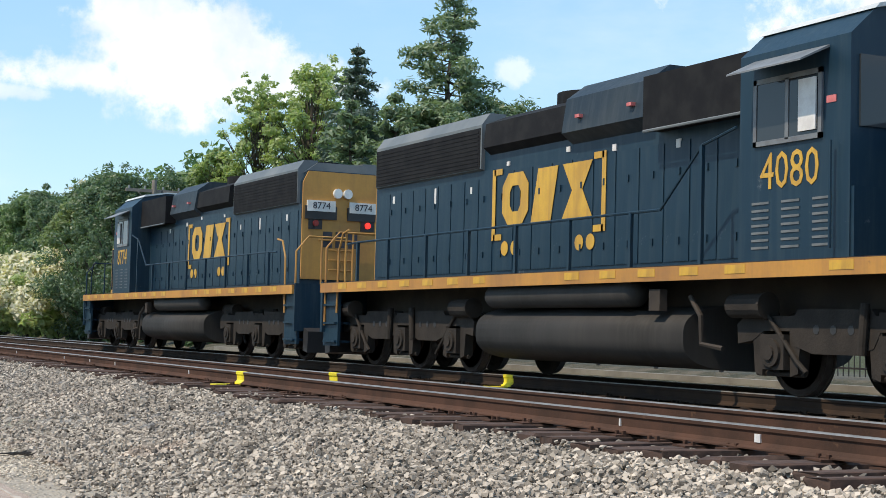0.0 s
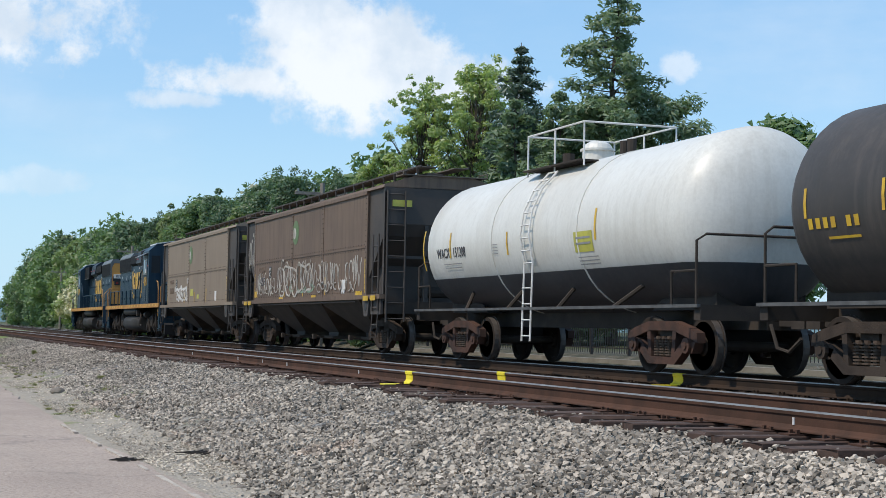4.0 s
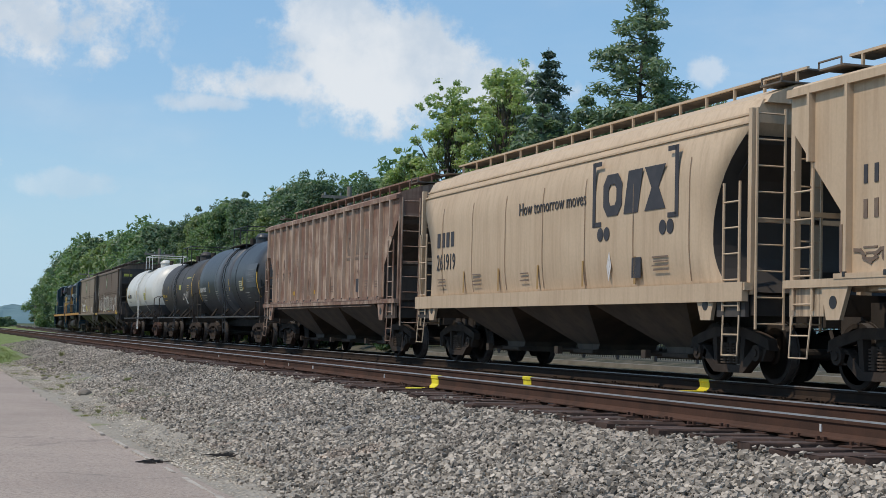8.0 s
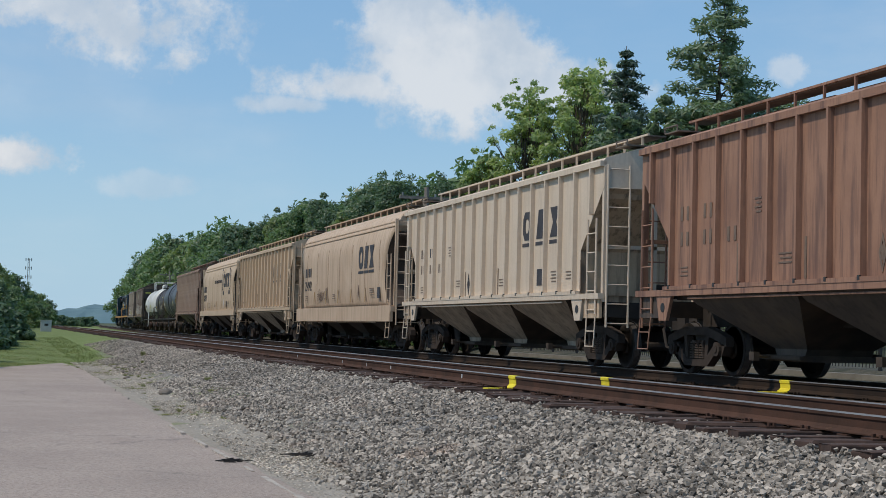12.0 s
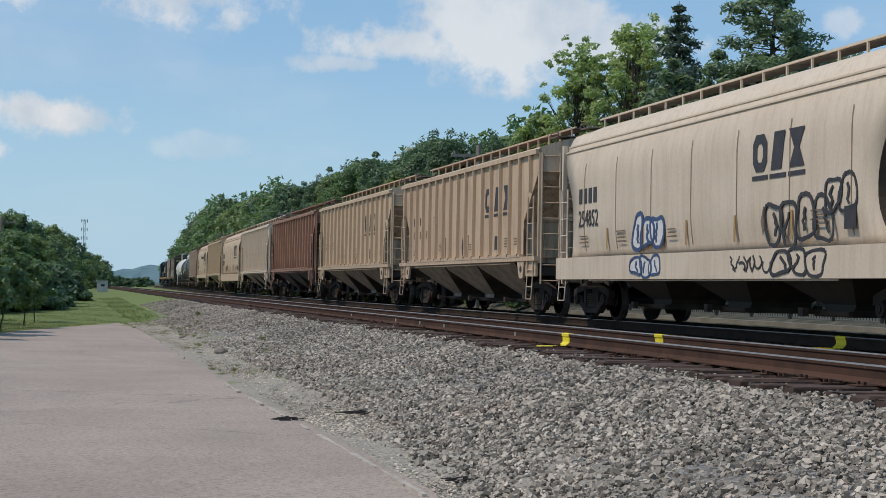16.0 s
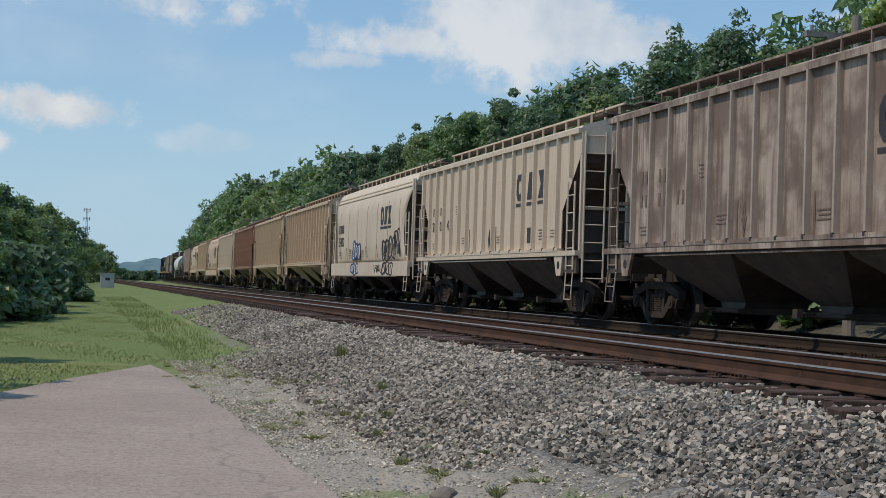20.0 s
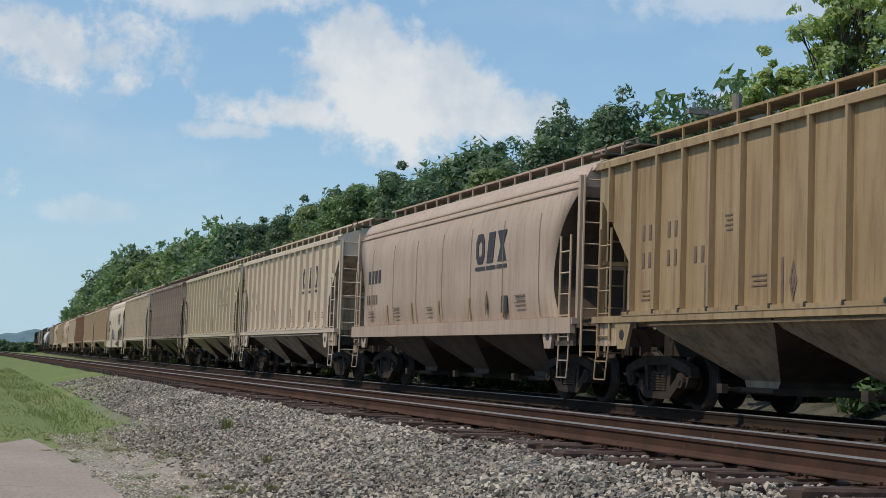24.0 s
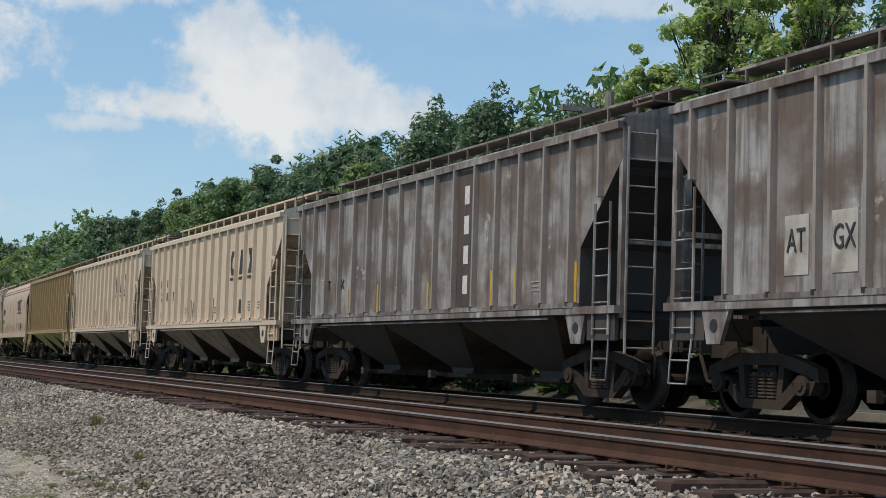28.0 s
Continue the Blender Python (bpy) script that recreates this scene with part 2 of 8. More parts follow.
def placed(ob, m):
    ob.matrix_basis = m if isinstance(m, Matrix) else Matrix.Translation(m)
    return ob


def box(bm, x0, x1, y0, y1, z0, z1, mi=0):
    v = [bm.verts.new((x, y, z)) for z in (z0, z1) for y in (y0, y1) for x in (x0, x1)]
    for q in ((0, 1, 3, 2), (4, 6, 7, 5), (0, 4, 5, 1), (2, 3, 7, 6), (0, 2, 6, 4), (1, 5, 7, 3)):
        f = bm.faces.new([v[i] for i in q])
        f.material_index = mi
    return bm


def extrude_x(bm, pts, x0, x1, mi=0):
    """A slab whose outline pts = (y, z) runs from x0 to x1."""
    a = [bm.verts.new((x0, y, z)) for y, z in pts]
    b = [bm.verts.new((x1, y, z)) for y, z in pts]
    n = len(pts)
    fs = [bm.faces.new(a), bm.faces.new(b[::-1])]
    fs += [bm.faces.new((a[i], b[i], b[(i + 1) % n], a[(i + 1) % n])) for i in range(n)]
    for f in fs:
        f.material_index = mi
    return bm


def extrude_y(bm, pts, y0, y1, mi=0):
    """A bar whose section pts = (x, z) runs from y0 to y1."""
    a = [bm.verts.new((x, y0, z)) for x, z in pts]
    b = [bm.verts.new((x, y1, z)) for x, z in pts]
    n = len(pts)
    fs = [bm.faces.new(a), bm.faces.new(b[::-1])]
    fs += [bm.faces.new((a[i], b[i], b[(i + 1) % n], a[(i + 1) % n])) for i in range(n)]
    for f in fs:
        f.material_index = mi
    return bm


def rod(bm, p, q, r, n=6, r2=None, mi=0):
    p, q = Vector(p), Vector(q)
    d = (q - p).normalized()
    u = d.orthogonal().normalized()
    w = d.cross(u)
    r2 = r if r2 is None else r2
    a, b = [], []
    for i in range(n):
        t = 2 * math.pi * i / n
        o = u * math.cos(t) + w * math.sin(t)
        a.append(bm.verts.new(p + o * r))
        b.append(bm.verts.new(q + o * r2))
    fs = [bm.faces.new(a[::-1]), bm.faces.new(b)]
    fs += [bm.faces.new((a[i], a[(i + 1) % n], b[(i + 1) % n], b[i])) for i in range(n)]
    for f in fs:
        f.material_index = mi
    return bm


def rods(bm, pts, r, n=6):
    """One bent tube through the points."""
    pts = [Vector(p) for p in pts]
    rings = []
    u = None
    for i, p in enumerate(pts):
        d = (pts[min(i + 1, len(pts) - 1)] - pts[max(i - 1, 0)]).normalized()
        u = d.orthogonal().normalized() if u is None else (u - d * u.dot(d)).normalized()
        w = d.cross(u)
        rings.append([bm.verts.new(p + (u * math.cos(6.28318 * k / n) + w * math.sin(6.28318 * k / n)) * r) for k in range(n)])
    for a, b in zip(rings, rings[1:]):
        for k in range(n):
            bm.faces.new((a[k], a[(k + 1) % n], b[(k + 1) % n], b[k]))
    bm.faces.new(rings[0][::-1])
    bm.faces.new(rings[-1])
    return bm


def boxes_each(name, items, material, parent, label="", soft=0.0):
    """One part for each box (x0, x1, y0, y1, z0, z1); equal sizes share a mesh."""
    for x0, x1, y0, y1, z0, z1 in items:
        d = (round(x1 - x0, 4), round(y1 - y0, 4), round(z1 - z0, 4))

        def make():
            b = box(bmesh.new(), -d[0] / 2, d[0] / 2, -d[1] / 2, d[1] / 2, -d[2] / 2, d[2] / 2)
            return mesh_of(bevel(b, soft) if soft else b, name, material)
        key = ("box", material.name, d, soft)
        if key not in CACHE:
            CACHE[key] = make()
        part(name, CACHE[key], None, parent, label, at=((x0 + x1) / 2, (y0 + y1) / 2, (z0 + z1) / 2))


def lathe(bm, prof, axis="x", n=24, mi=0):
    """Turns prof = (along, radius) round the x or y axis."""
    rings = []
    for a, r in prof:
        ring = []
        for i in range(n):
            t = 2 * math.pi * i / n
            c, s = r * math.cos(t), r * math.sin(t)
            ring.append(bm.verts.new((a, c, s) if axis == "x" else (c, a, s)))
        rings.append(ring)
    for g, h in zip(rings, rings[1:]):
        for i in range(n):
            bm.faces.new((g[i], g[(i + 1) % n], h[(i + 1) % n], h[i])).material_index = mi
    bm.faces.new(rings[0][::-1]).material_index = mi
    bm.faces.new(rings[-1]).material_index = mi
    return bm


def bevel(bm, w, seg=1):
    bmesh.ops.bevel(bm, geom=[e for e in bm.edges if len(e.link_faces) == 2 and e.calc_face_angle() > 0.5], offset=w, segments=seg, affect="EDGES")
    return bm


def text_mesh(body, size, material, deep=0.004):
    c = bpy.data.curves.new("lettering", "FONT")
    c.body, c.size, c.extrude, c.resolution_u = body, size, deep, 2
    c.align_x, c.align_y = "CENTER", "CENTER"
    ob = bpy.data.objects.new("lettering", c)
    scene.collection.objects.link(ob)
    me = bpy.data.meshes.new_from_object(ob.evaluated_get(bpy.context.evaluated_depsgraph_get()))
    bpy.data.objects.remove(ob)
    bpy.data.curves.remove(c)
    me.materials.clear()
    me.materials.append(material)
    return me


def facing(side, x, y, z, sx=1.0):
    """A pose for lettering: side -1 or +1 looks along that x, 0 looks along -y."""
    if side == 0:
        cols = ((1, 0, 0), (0, 0, 1), (0, -1, 0))
    else:
        cols = ((0, side, 0), (0, 0, 1), (side, 0, 0))
    m = Matrix([[cols[c][r] for c in range(3)] for r in range(3)]).to_4x4()
    return Matrix.Translation((x, y, z)) @ m @ Matrix.Diagonal((sx, 1, 1, 1))


# ---------------------------------------------------------------- ground
NEAR_A, NEAR_B = 7.47, 8.975        # rails of the empty track
FAR_A, FAR_B = 12.06, 13.565        # rails under the train
TRACK = (FAR_A + FAR_B) / 2


def bend(y):
    """The busy track swings away to the right beyond the lawn."""
    return np.maximum(0.0, 0.034 * (np.sqrt((y - 95.0) ** 2 + 625.0) + (y - 95.0)) / 2 - 0.10)


def smooth01(t):
    t = np.clip(t, 0, 1)
    return t * t * (3 - 2 * t)


def ground_z(x, y):
    """Height of the ground sheet: the lot, the ballast bank, the verge beyond."""
    x, y = np.asarray(x, float), np.asarray(y, float)
    lot = -1.0 + 0.68 * smooth01((y - 62) / 95)
    up = np.clip((x - 3.3) / 3.1, 0, 1)
    x = x - bend(y) * (x > 10)
    z = lot + (-0.312 - lot) * (0.75 * up + 0.25 * smooth01(up))
    z = z - 0.03 * smooth01((x - 7.35) / 0.15) * smooth01((9.9 - x) / 0.3) - 0.04 * smooth01((x - 11.4) / 0.3) * smooth01((14.3 - x) / 0.3)
    far = smooth01((x - 15.2) / 2.6)
    z = z + (-0.62 + 0.312) * far * (x > 15)
    z = z + 0.62 * smooth01((x - 17.2) / 2.2) + 0.4 * smooth01((x - 21) / 14)
    return z


def ground_mat():
    m = bpy.data.materials.new("ground_cover")
    m.use_nodes = True
    n = Nodes(m.node_tree)
    b = n.add("ShaderNodeBsdfPrincipled")
    out = n.add("ShaderNodeOutputMaterial")
    n.link(b.outputs[0], out.inputs[0])
    co = n.add("ShaderNodeTexCoord").outputs["Object"]
    x, y, z = n.split(co)
    swing = n.math("MULTIPLY", n.math("MAXIMUM", n.math("SUBTRACT", y, 98.0), 0.0), 0.034)
    big = n.noise(co, 0.35, 5.0)
    mid = n.noise(co, 2.2, 6.0)
    wob = n.math("MULTIPLY", n.math("SUBTRACT", mid, 0.5), 2.2)
    xw = n.math("ADD", x, wob)
    yw = n.math("ADD", y, n.math("MULTIPLY", n.math("SUBTRACT", big, 0.5), 9.0))
    v = n.add("ShaderNodeTexVoronoi")
    n.link(co, v.inputs["Vector"])
    v.inputs["Scale"].default_value = 19.0
    tone = n.split(v.outputs["Color"])[0]
    crack = n.ramp(v.outputs["Distance"], 0.0, 0.55)
    stone = n.mix(tone, (0.125, 0.122, 0.120, 1), (0.33, 0.32, 0.305, 1))
    stone = n.mix(n.ramp(v.outputs["Distance"], 0.42, 0.75), stone, (0.055, 0.049, 0.044, 1))
    stone = n.mix(n.math("MULTIPLY", n.ramp(mid, 0.5, 0.75), 0.35), stone, (0.33, 0.27, 0.21, 1))
    dirt = n.mix(mid, (0.33, 0.285, 0.225, 1), (0.47, 0.415, 0.34, 1))
    dirt = n.mix(n.math("MULTIPLY", tone, 0.45), dirt, stone)
    grass = n.mix(n.noise(co, 5.0, 6.0), (0.13, 0.18, 0.055, 1), (0.22, 0.26, 0.095, 1))
    grass = n.mix(n.math("MULTIPLY", n.ramp(big, 0.5, 0.75), 0.5), grass, (0.33, 0.30, 0.15, 1))
    oily = n.mix(0.72, stone, (0.050, 0.044, 0.040, 1))
    col = n.mix(n.ramp(xw, 3.4, 5.2), dirt, stone)
    # oil and brake dust have darkened the bed of the busy track
    xs = n.math("SUBTRACT", xw, swing)
    busy = n.math("MULTIPLY", n.ramp(xs, 10.3, 11.6), n.ramp(xs, 15.6, 14.2))
    col = n.mix(busy, col, oily)
    between = n.math("MULTIPLY", n.ramp(x, 6.8, 7.2), n.ramp(xw, 10.0, 9.3))
    col = n.mix(n.math("MULTIPLY", between, 0.85), col, (0.052, 0.043, 0.037, 1))
    weeds = n.math("MULTIPLY", n.ramp(n.noise(co, 0.8, 5.0), 0.57, 0.66), n.math("MULTIPLY", n.ramp(yw, 17.0, 30.0), n.ramp(xw, 5.4, 4.2)))
    col = n.mix(n.math("MULTIPLY", weeds, 0.75), col, grass)
    lawn = n.math("MULTIPLY", n.ramp(yw, 57.0, 63.0), n.ramp(n.math("SUBTRACT", xw, n.math("MULTIPLY", n.math("SUBTRACT", yw, 60.0), 0.012)), 4.9, 3.7))
    left = n.ramp(n.math("SUBTRACT", n.math("ADD", x, n.math("MULTIPLY", wob, 0.2)), n.math("SUBTRACT", n.math("MULTIPLY", y, 0.2284), 12.2)), 0.2, -0.3)
    far = n.ramp(xs, 19.5, 24.0)
    col = n.mix(n.math("MAXIMUM", lawn, left), col, grass)
    col = n.mix(far, col, n.mix(mid, (0.045, 0.052, 0.028, 1), (0.085, 0.095, 0.045, 1)))
    verge = n.math("MULTIPLY", n.ramp(xs, 15.6, 16.8), n.ramp(xs, 23.0, 20.0))
    col = n.mix(n.math("MULTIPLY", verge, 0.85), col, n.mix(n.ramp(n.noise(co, 1.1, 6.0), 0.35, 0.65), (0.04, 0.046, 0.028, 1), (0.12, 0.108, 0.082, 1)))
    n.link(col, b.inputs["Base Color"])
    b.inputs["Roughness"].default_value = 0.9
    b.inputs["Specular IOR Level"].default_value = 0.2
    bp = n.add("ShaderNodeBump")
    bp.inputs["Strength"].default_value, bp.inputs["Distance"].default_value = 0.9, 0.03
    n.link(n.math("SUBTRACT", 1.0, crack), bp.inputs["Height"])
    n.link(bp.outputs[0], b.inputs["Normal"])
    return m


def grid_mesh(name, xs, ys, fz, material):
    gx, gy = np.meshgrid(xs, ys)
    gz = fz(gx, gy)
    co = np.stack([gx, gy, gz], -1).reshape(-1, 3)
    nx, ny = len(xs), len(ys)
    i = np.arange(ny - 1)[:, None] * nx + np.arange(nx - 1)[None]
    f = np.stack([i, i + 1, i + nx + 1, i + nx], -1).reshape(-1, 4)
    me = bpy.data.meshes.new(name)
    me.from_pydata(co.tolist(), [], f.tolist())
    me.materials.append(material)
    return me


def build_ground():
    xs = np.concatenate([[-3000, -800, -200, -80, -40, -20], np.arange(-10, 2.9, 1.0), np.arange(2.9, 7.2, 0.12), np.arange(7.2, 20, 0.4), [22, 25, 30, 36, 45, 60, 120, 400, 1200, 3000]])
    ys = np.concatenate([[-400, -80, -20, -5], np.arange(0, 6, 1.0), np.arange(6, 70, 0.25), np.arange(70, 160, 3), [170, 190, 230, 300, 450, 800, 1600, 4500]])
    rnd = np.random.RandomState(3)

    def fz(x, y):
        z = ground_z(x, y)
        bank = (x > 3.2) & (x < 6.9) & (y > 3) & (y < 90)
        return z + rnd.uniform(-0.035, 0.03, z.shape) * bank + 0.02 * np.sin(x * 1.7 + y * 0.6) * (x < 7) - 0.07 * ((x < 2.1) & (y < 62))
    tagged(new("ground", grid_mesh("ground", xs, ys, fz, ground_mat())), "grey crushed-stone bank, dirt and mown grass beside the tracks", "ground", kind="structure")


def asphalt_mat():
    m = bpy.data.materials.new("old_asphalt")
    m.use_nodes = True
    n = Nodes(m.node_tree)
    b = n.add("ShaderNodeBsdfPrincipled")
    out = n.add("ShaderNodeOutputMaterial")
    n.link(b.outputs[0], out.inputs[0])
    co = n.add("ShaderNodeTexCoord").outputs["Object"]
    col = n.mix(n.ramp(n.noise(co, 0.45, 6.0), 0.3, 0.7), (0.362, 0.282, 0.231, 1), (0.437, 0.346, 0.285, 1))
    col = n.mix(n.math("MULTIPLY", n.ramp(n.noise(co, 3.0, 6.0), 0.5, 0.8), 0.35), col, (0.43, 0.375, 0.315, 1))
    col = n.mix(n.math("MULTIPLY", n.ramp(n.noise(co, 24.0, 6.0, 0.8), 0.48, 0.60), 0.55), col, (0.135, 0.105, 0.09, 1))
    col = n.mix(n.math("MULTIPLY", n.ramp(n.noise(co, 34.0, 5.0, 0.8), 0.56, 0.65), 0.6), col, (0.60, 0.55, 0.49, 1))
    wear = n.ramp(n.noise(n.stretch(co, (1.0, 0.2, 1.0)), 0.8, 6.0, 0.65), 0.50, 0.75)
    col = n.mix(n.math("MULTIPLY", wear, 0.18), col, (0.20, 0.175, 0.155, 1))
    v = n.add("ShaderNodeTexVoronoi")
    v.feature = "DISTANCE_TO_EDGE"
    warp = n.add("ShaderNodeVectorMath", operation="ADD")
    n.link(co, warp.inputs[0])
    nz = n.add("ShaderNodeTexNoise")
    nz.inputs["Scale"].default_value = 1.3
    n.link(co, nz.inputs["Vector"])
    n.link(nz.outputs["Color"], warp.inputs[1])
    n.link(warp.outputs[0], v.inputs["Vector"])
    v.inputs["Scale"].default_value = 0.16
    crack = n.ramp(v.outputs["Distance"], 0.006, 0.002)
    col = n.mix(n.math("MULTIPLY", crack, 0.35), col, (0.15, 0.13, 0.115, 1))
    n.link(col, b.inputs["Base Color"])
    b.inputs["Roughness"].default_value = 0.85
    bp = n.add("ShaderNodeBump")
    bp.inputs["Strength"].default_value, bp.inputs["Distance"].default_value = 0.7, 0.012
    n.link(n.noise(co, 45.0, 6.0, 0.75), bp.inputs["Height"])
    n.link(bp.outputs[0], b.inputs["Normal"])
    return m


def lot_edge(y):
    """Where the paving ends towards the tracks."""
    return 2.80 + 0.10 * math.sin(y * 0.16) - 0.32 * max(0.0, (y - 30) / 31)


def build_lot():
    bm = bmesh.new()
    rnd = random.Random(5)
    edge = [(lot_edge(y) + rnd.uniform(-0.05, 0.05), y) for y in np.arange(-12, 61.5, 0.8)]
    rim = edge + [(2.3, 62.2), (0.8, 58.0), (-1.2, 51.2), (-2.4, 46.0), (-3.25, 40.2), (-4.0, 33.7), (-6.3, 28.0), (-12, 19.0), (-24, 6.0), (-30, -12)]
    top = [bm.verts.new((x, y, -0.975 + 0.012 * math.sin(y * 0.5))) for x, y in rim]
    low = [bm.verts.new((x + (0.04 if x > 2 else 0), y, -1.08)) for x, y in rim]
    bm.faces.new(top)
    for i in range(len(rim)):
        j = (i + 1) % len(rim)
        bm.faces.new((top[i], low[i], low[j], top[j]))
    bmesh.ops.triangulate(bm, faces=[f for f in bm.faces if len(f.verts) > 4])
    tagged(new("pavement", mesh_of(bm, "pavement", asphalt_mat())), "worn sun-bleached asphalt lot with ragged edges", "pavement", kind="structure")
    bm = bmesh.new()
    line = [(lot_edge(y) - 0.10, y) for y in np.arange(8.0, 25.0, 0.6)]
    for i, ((xa, ya), (xb, yb)) in enumerate(zip(line, line[1:])):
        if i % 9 == 5 or (i > 14 and i % 4 == 0):
            continue
        w = 0.022 + 0.012 * math.sin(i * 2.1)
        box(bm, xa - w, xa + w, ya, yb, -1.0, -0.957)
    tagged(new("edge_line", mesh_of(bm, "edge_line", mat("faded_line", (0.50, 0.44, 0.375), (0.33, 0.28, 0.235), 4.0, 0.85))),
           "faded pale painted line along the broken asphalt edge", "road marking", kind="structure")


def rail_section():
    """Flat-bottom rail, 0.185 m high, top at z = 0, its web thickened so the head shades it less."""
    h = [(-0.036, -0.012), (-0.030, 0.0), (0.030, 0.0), (0.036, -0.012), (0.034, -0.040), (0.020, -0.056), (0.017, -0.128), (0.042, -0.158), (0.072, -0.174), (0.072, -0.185),
         (-0.072, -0.185), (-0.072, -0.174), (-0.042, -0.158), (-0.017, -0.128), (-0.020, -0.056), (-0.034, -0.040)]
    return h


def build_track(name, xa, xb, side, top, label, busy):
    track = thing(name, label, "railway track", "railway tracks", "structure")
    for x in (xa, xb):
        bm = bmesh.new()
        sec = rail_section()
        ys = [-60, 45] + list(range(60, 700, 20)) if busy else [-60, 900]
        rings = [[bm.verts.new((x + px + (float(bend(y)) if busy else 0.0), y, pz)) for px, pz in sec] for y in ys]
        for a, b in zip(rings, rings[1:]):
            for k in range(len(sec)):
                bm.faces.new((a[k], a[(k + 1) % len(sec)], b[(k + 1) % len(sec)], b[k]))
        bm.faces.new(rings[0])
        bm.normal_update()
        for f in bm.faces:
            if f.normal.z > 0.35 and f.calc_center_median().z > -0.02:
                f.material_index = 1
        part("rail", bm, [side, top], track)
    # sleepers
    mid = (xa + xb) / 2
    tie_mats = [mat("sleeper_wood", (0.082, 0.046, 0.034), (0.040, 0.026, 0.021), 2.5, 0.9, bump=0.6, bump_scale=14, streak=(0.115, 0.068, 0.050), streak_amt=0.5, island=0.25)]
    rnd = random.Random(11 if busy else 7)
    shapes = []
    for k in range(4):
        bm = bmesh.new()
        box(bm, -1.58, 1.40, -0.115, 0.115, -0.18, 0.0)
        bmesh.ops.bevel(bm, geom=bm.edges[:], offset=0.008 + 0.004 * k, segments=1, affect="EDGES")
        for v in bm.verts:
            v.co.x += rnd.uniform(-0.035, 0.035)
            v.co.z += rnd.uniform(-0.008, 0.004)
        shapes.append(mesh_of(bm, "sleeper", tie_mats))
    plate = bmesh.new()
    box(plate, -0.19, 0.19, -0.09, 0.09, 0.0, 0.014)
    for sx in (-0.085, 0.085):
        for sy in (-0.055, 0.055):
            box(plate, sx - 0.014, sx + 0.014, sy - 0.014, sy + 0.014, 0.014, 0.046)
    plate = mesh_of(plate, "tie_plate", side)
    count = 0
    y = 5.0
    while y < 75 and count < 150:
        s = part("sleeper", shapes[rnd.randrange(4)], None, track, at=pose(mid + rnd.uniform(-0.15, 0.15) + (float(bend(y)) if busy else 0.0), y + rnd.uniform(-0.05, 0.05), -0.200 - rnd.uniform(0, 0.02), rnd.uniform(-3, 3), rnd.uniform(-0.5, 0.4), rnd.uniform(-3, 3)))
        for x in (xa, xb):
            part("tie_plate", plate, None, s, at=(x - mid, 0, 0))
        y += 0.53
        count += 1
    bm = bmesh.new()
    while y < 330:
        c = mid + (float(bend(y)) if busy else 0.0)
        box(bm, c - 1.29, c + 1.29, y - 0.115, y + 0.115, -0.38, -0.2)
        y += 0.53
    tagged(part("far_sleepers", bm, tie_mats[0], track), kind="stuff")


def stone_field(name, label, patches, small, big, flat, material, seed, lift=0.0, clear=False):
    """Loose stones joined into one sheet of stuff: nobody could count them."""
    rnd = np.random.RandomState(seed)
    base = np.array([(a, b, c) for a in (-1, 1) for b in (-1, 1) for c in (-1, 1)], float) * 0.78
    quads = np.array([(0, 1, 3, 2), (4, 6, 7, 5), (0, 4, 5, 1), (2, 3, 7, 6), (0, 2, 6, 4), (1, 5, 7, 3)])
    spots = []
    for x0, x1, y0, y1, dens in patches:
        k = int((x1 - x0) * (y1 - y0) * dens * 1.05)
        spots.append(np.stack([rnd.uniform(x0, x1, k), rnd.uniform(y0, y1, k)], 1))
    xy = np.concatenate(spots)
    if clear:       # keep the sleepers bare
        phase = np.abs(((xy[:, 1] - 5.0) / 0.53 + 0.5) % 1.0 - 0.5)
        xy = xy[phase > 0.25]
    k = len(xy)
    size = small + (big - small) * rnd.uniform(0, 1, k) ** 1.4
    ax = rnd.normal(size=(k, 4))
    ax /= np.linalg.norm(ax, axis=1)[:, None]
    w, a, b, c = ax.T
    rot = np.empty((k, 3, 3))
    rot[:, 0] = np.stack([1 - 2 * (b * b + c * c), 2 * (a * b - c * w), 2 * (a * c + b * w)], 1)
    rot[:, 1] = np.stack([2 * (a * b + c * w), 1 - 2 * (a * a + c * c), 2 * (b * c - a * w)], 1)
    rot[:, 2] = np.stack([2 * (a * c - b * w), 2 * (b * c + a * w), 1 - 2 * (a * a + b * b)], 1)
    shape = base[None] * rnd.uniform(0.62, 1.25, (k, 1, 3)) + rnd.uniform(-0.30, 0.30, (k, 8, 3))
    v = np.einsum("kij,kvj->kvi", rot, shape) * size[:, None, None]
    v[..., 2] *= flat
    z = ground_z(xy[:, 0], xy[:, 1]) + rnd.uniform(-0.014, 0.034, k) * flat + lift
    v += np.stack([xy[:, 0], xy[:, 1], z], 1)[:, None]
    f = (quads[None] + 8 * np.arange(k)[:, None, None]).reshape(-1, 4)
    me = bpy.data.meshes.new(name)
    me.vertices.add(k * 8)
    me.vertices.foreach_set("co", v.astype(np.float32).ravel())
    me.loops.add(len(f) * 4)
    me.loops.foreach_set("vertex_index", f.astype(np.int32).ravel())
    me.polygons.add(len(f))
    me.polygons.foreach_set("loop_start", np.arange(0, len(f) * 4, 4, dtype=np.int32))
    me.update(calc_edges=True)
    me.shade_flat()
    me.materials.append(material)
    tagged(new(name, me), label, "ballast", kind="stuff")


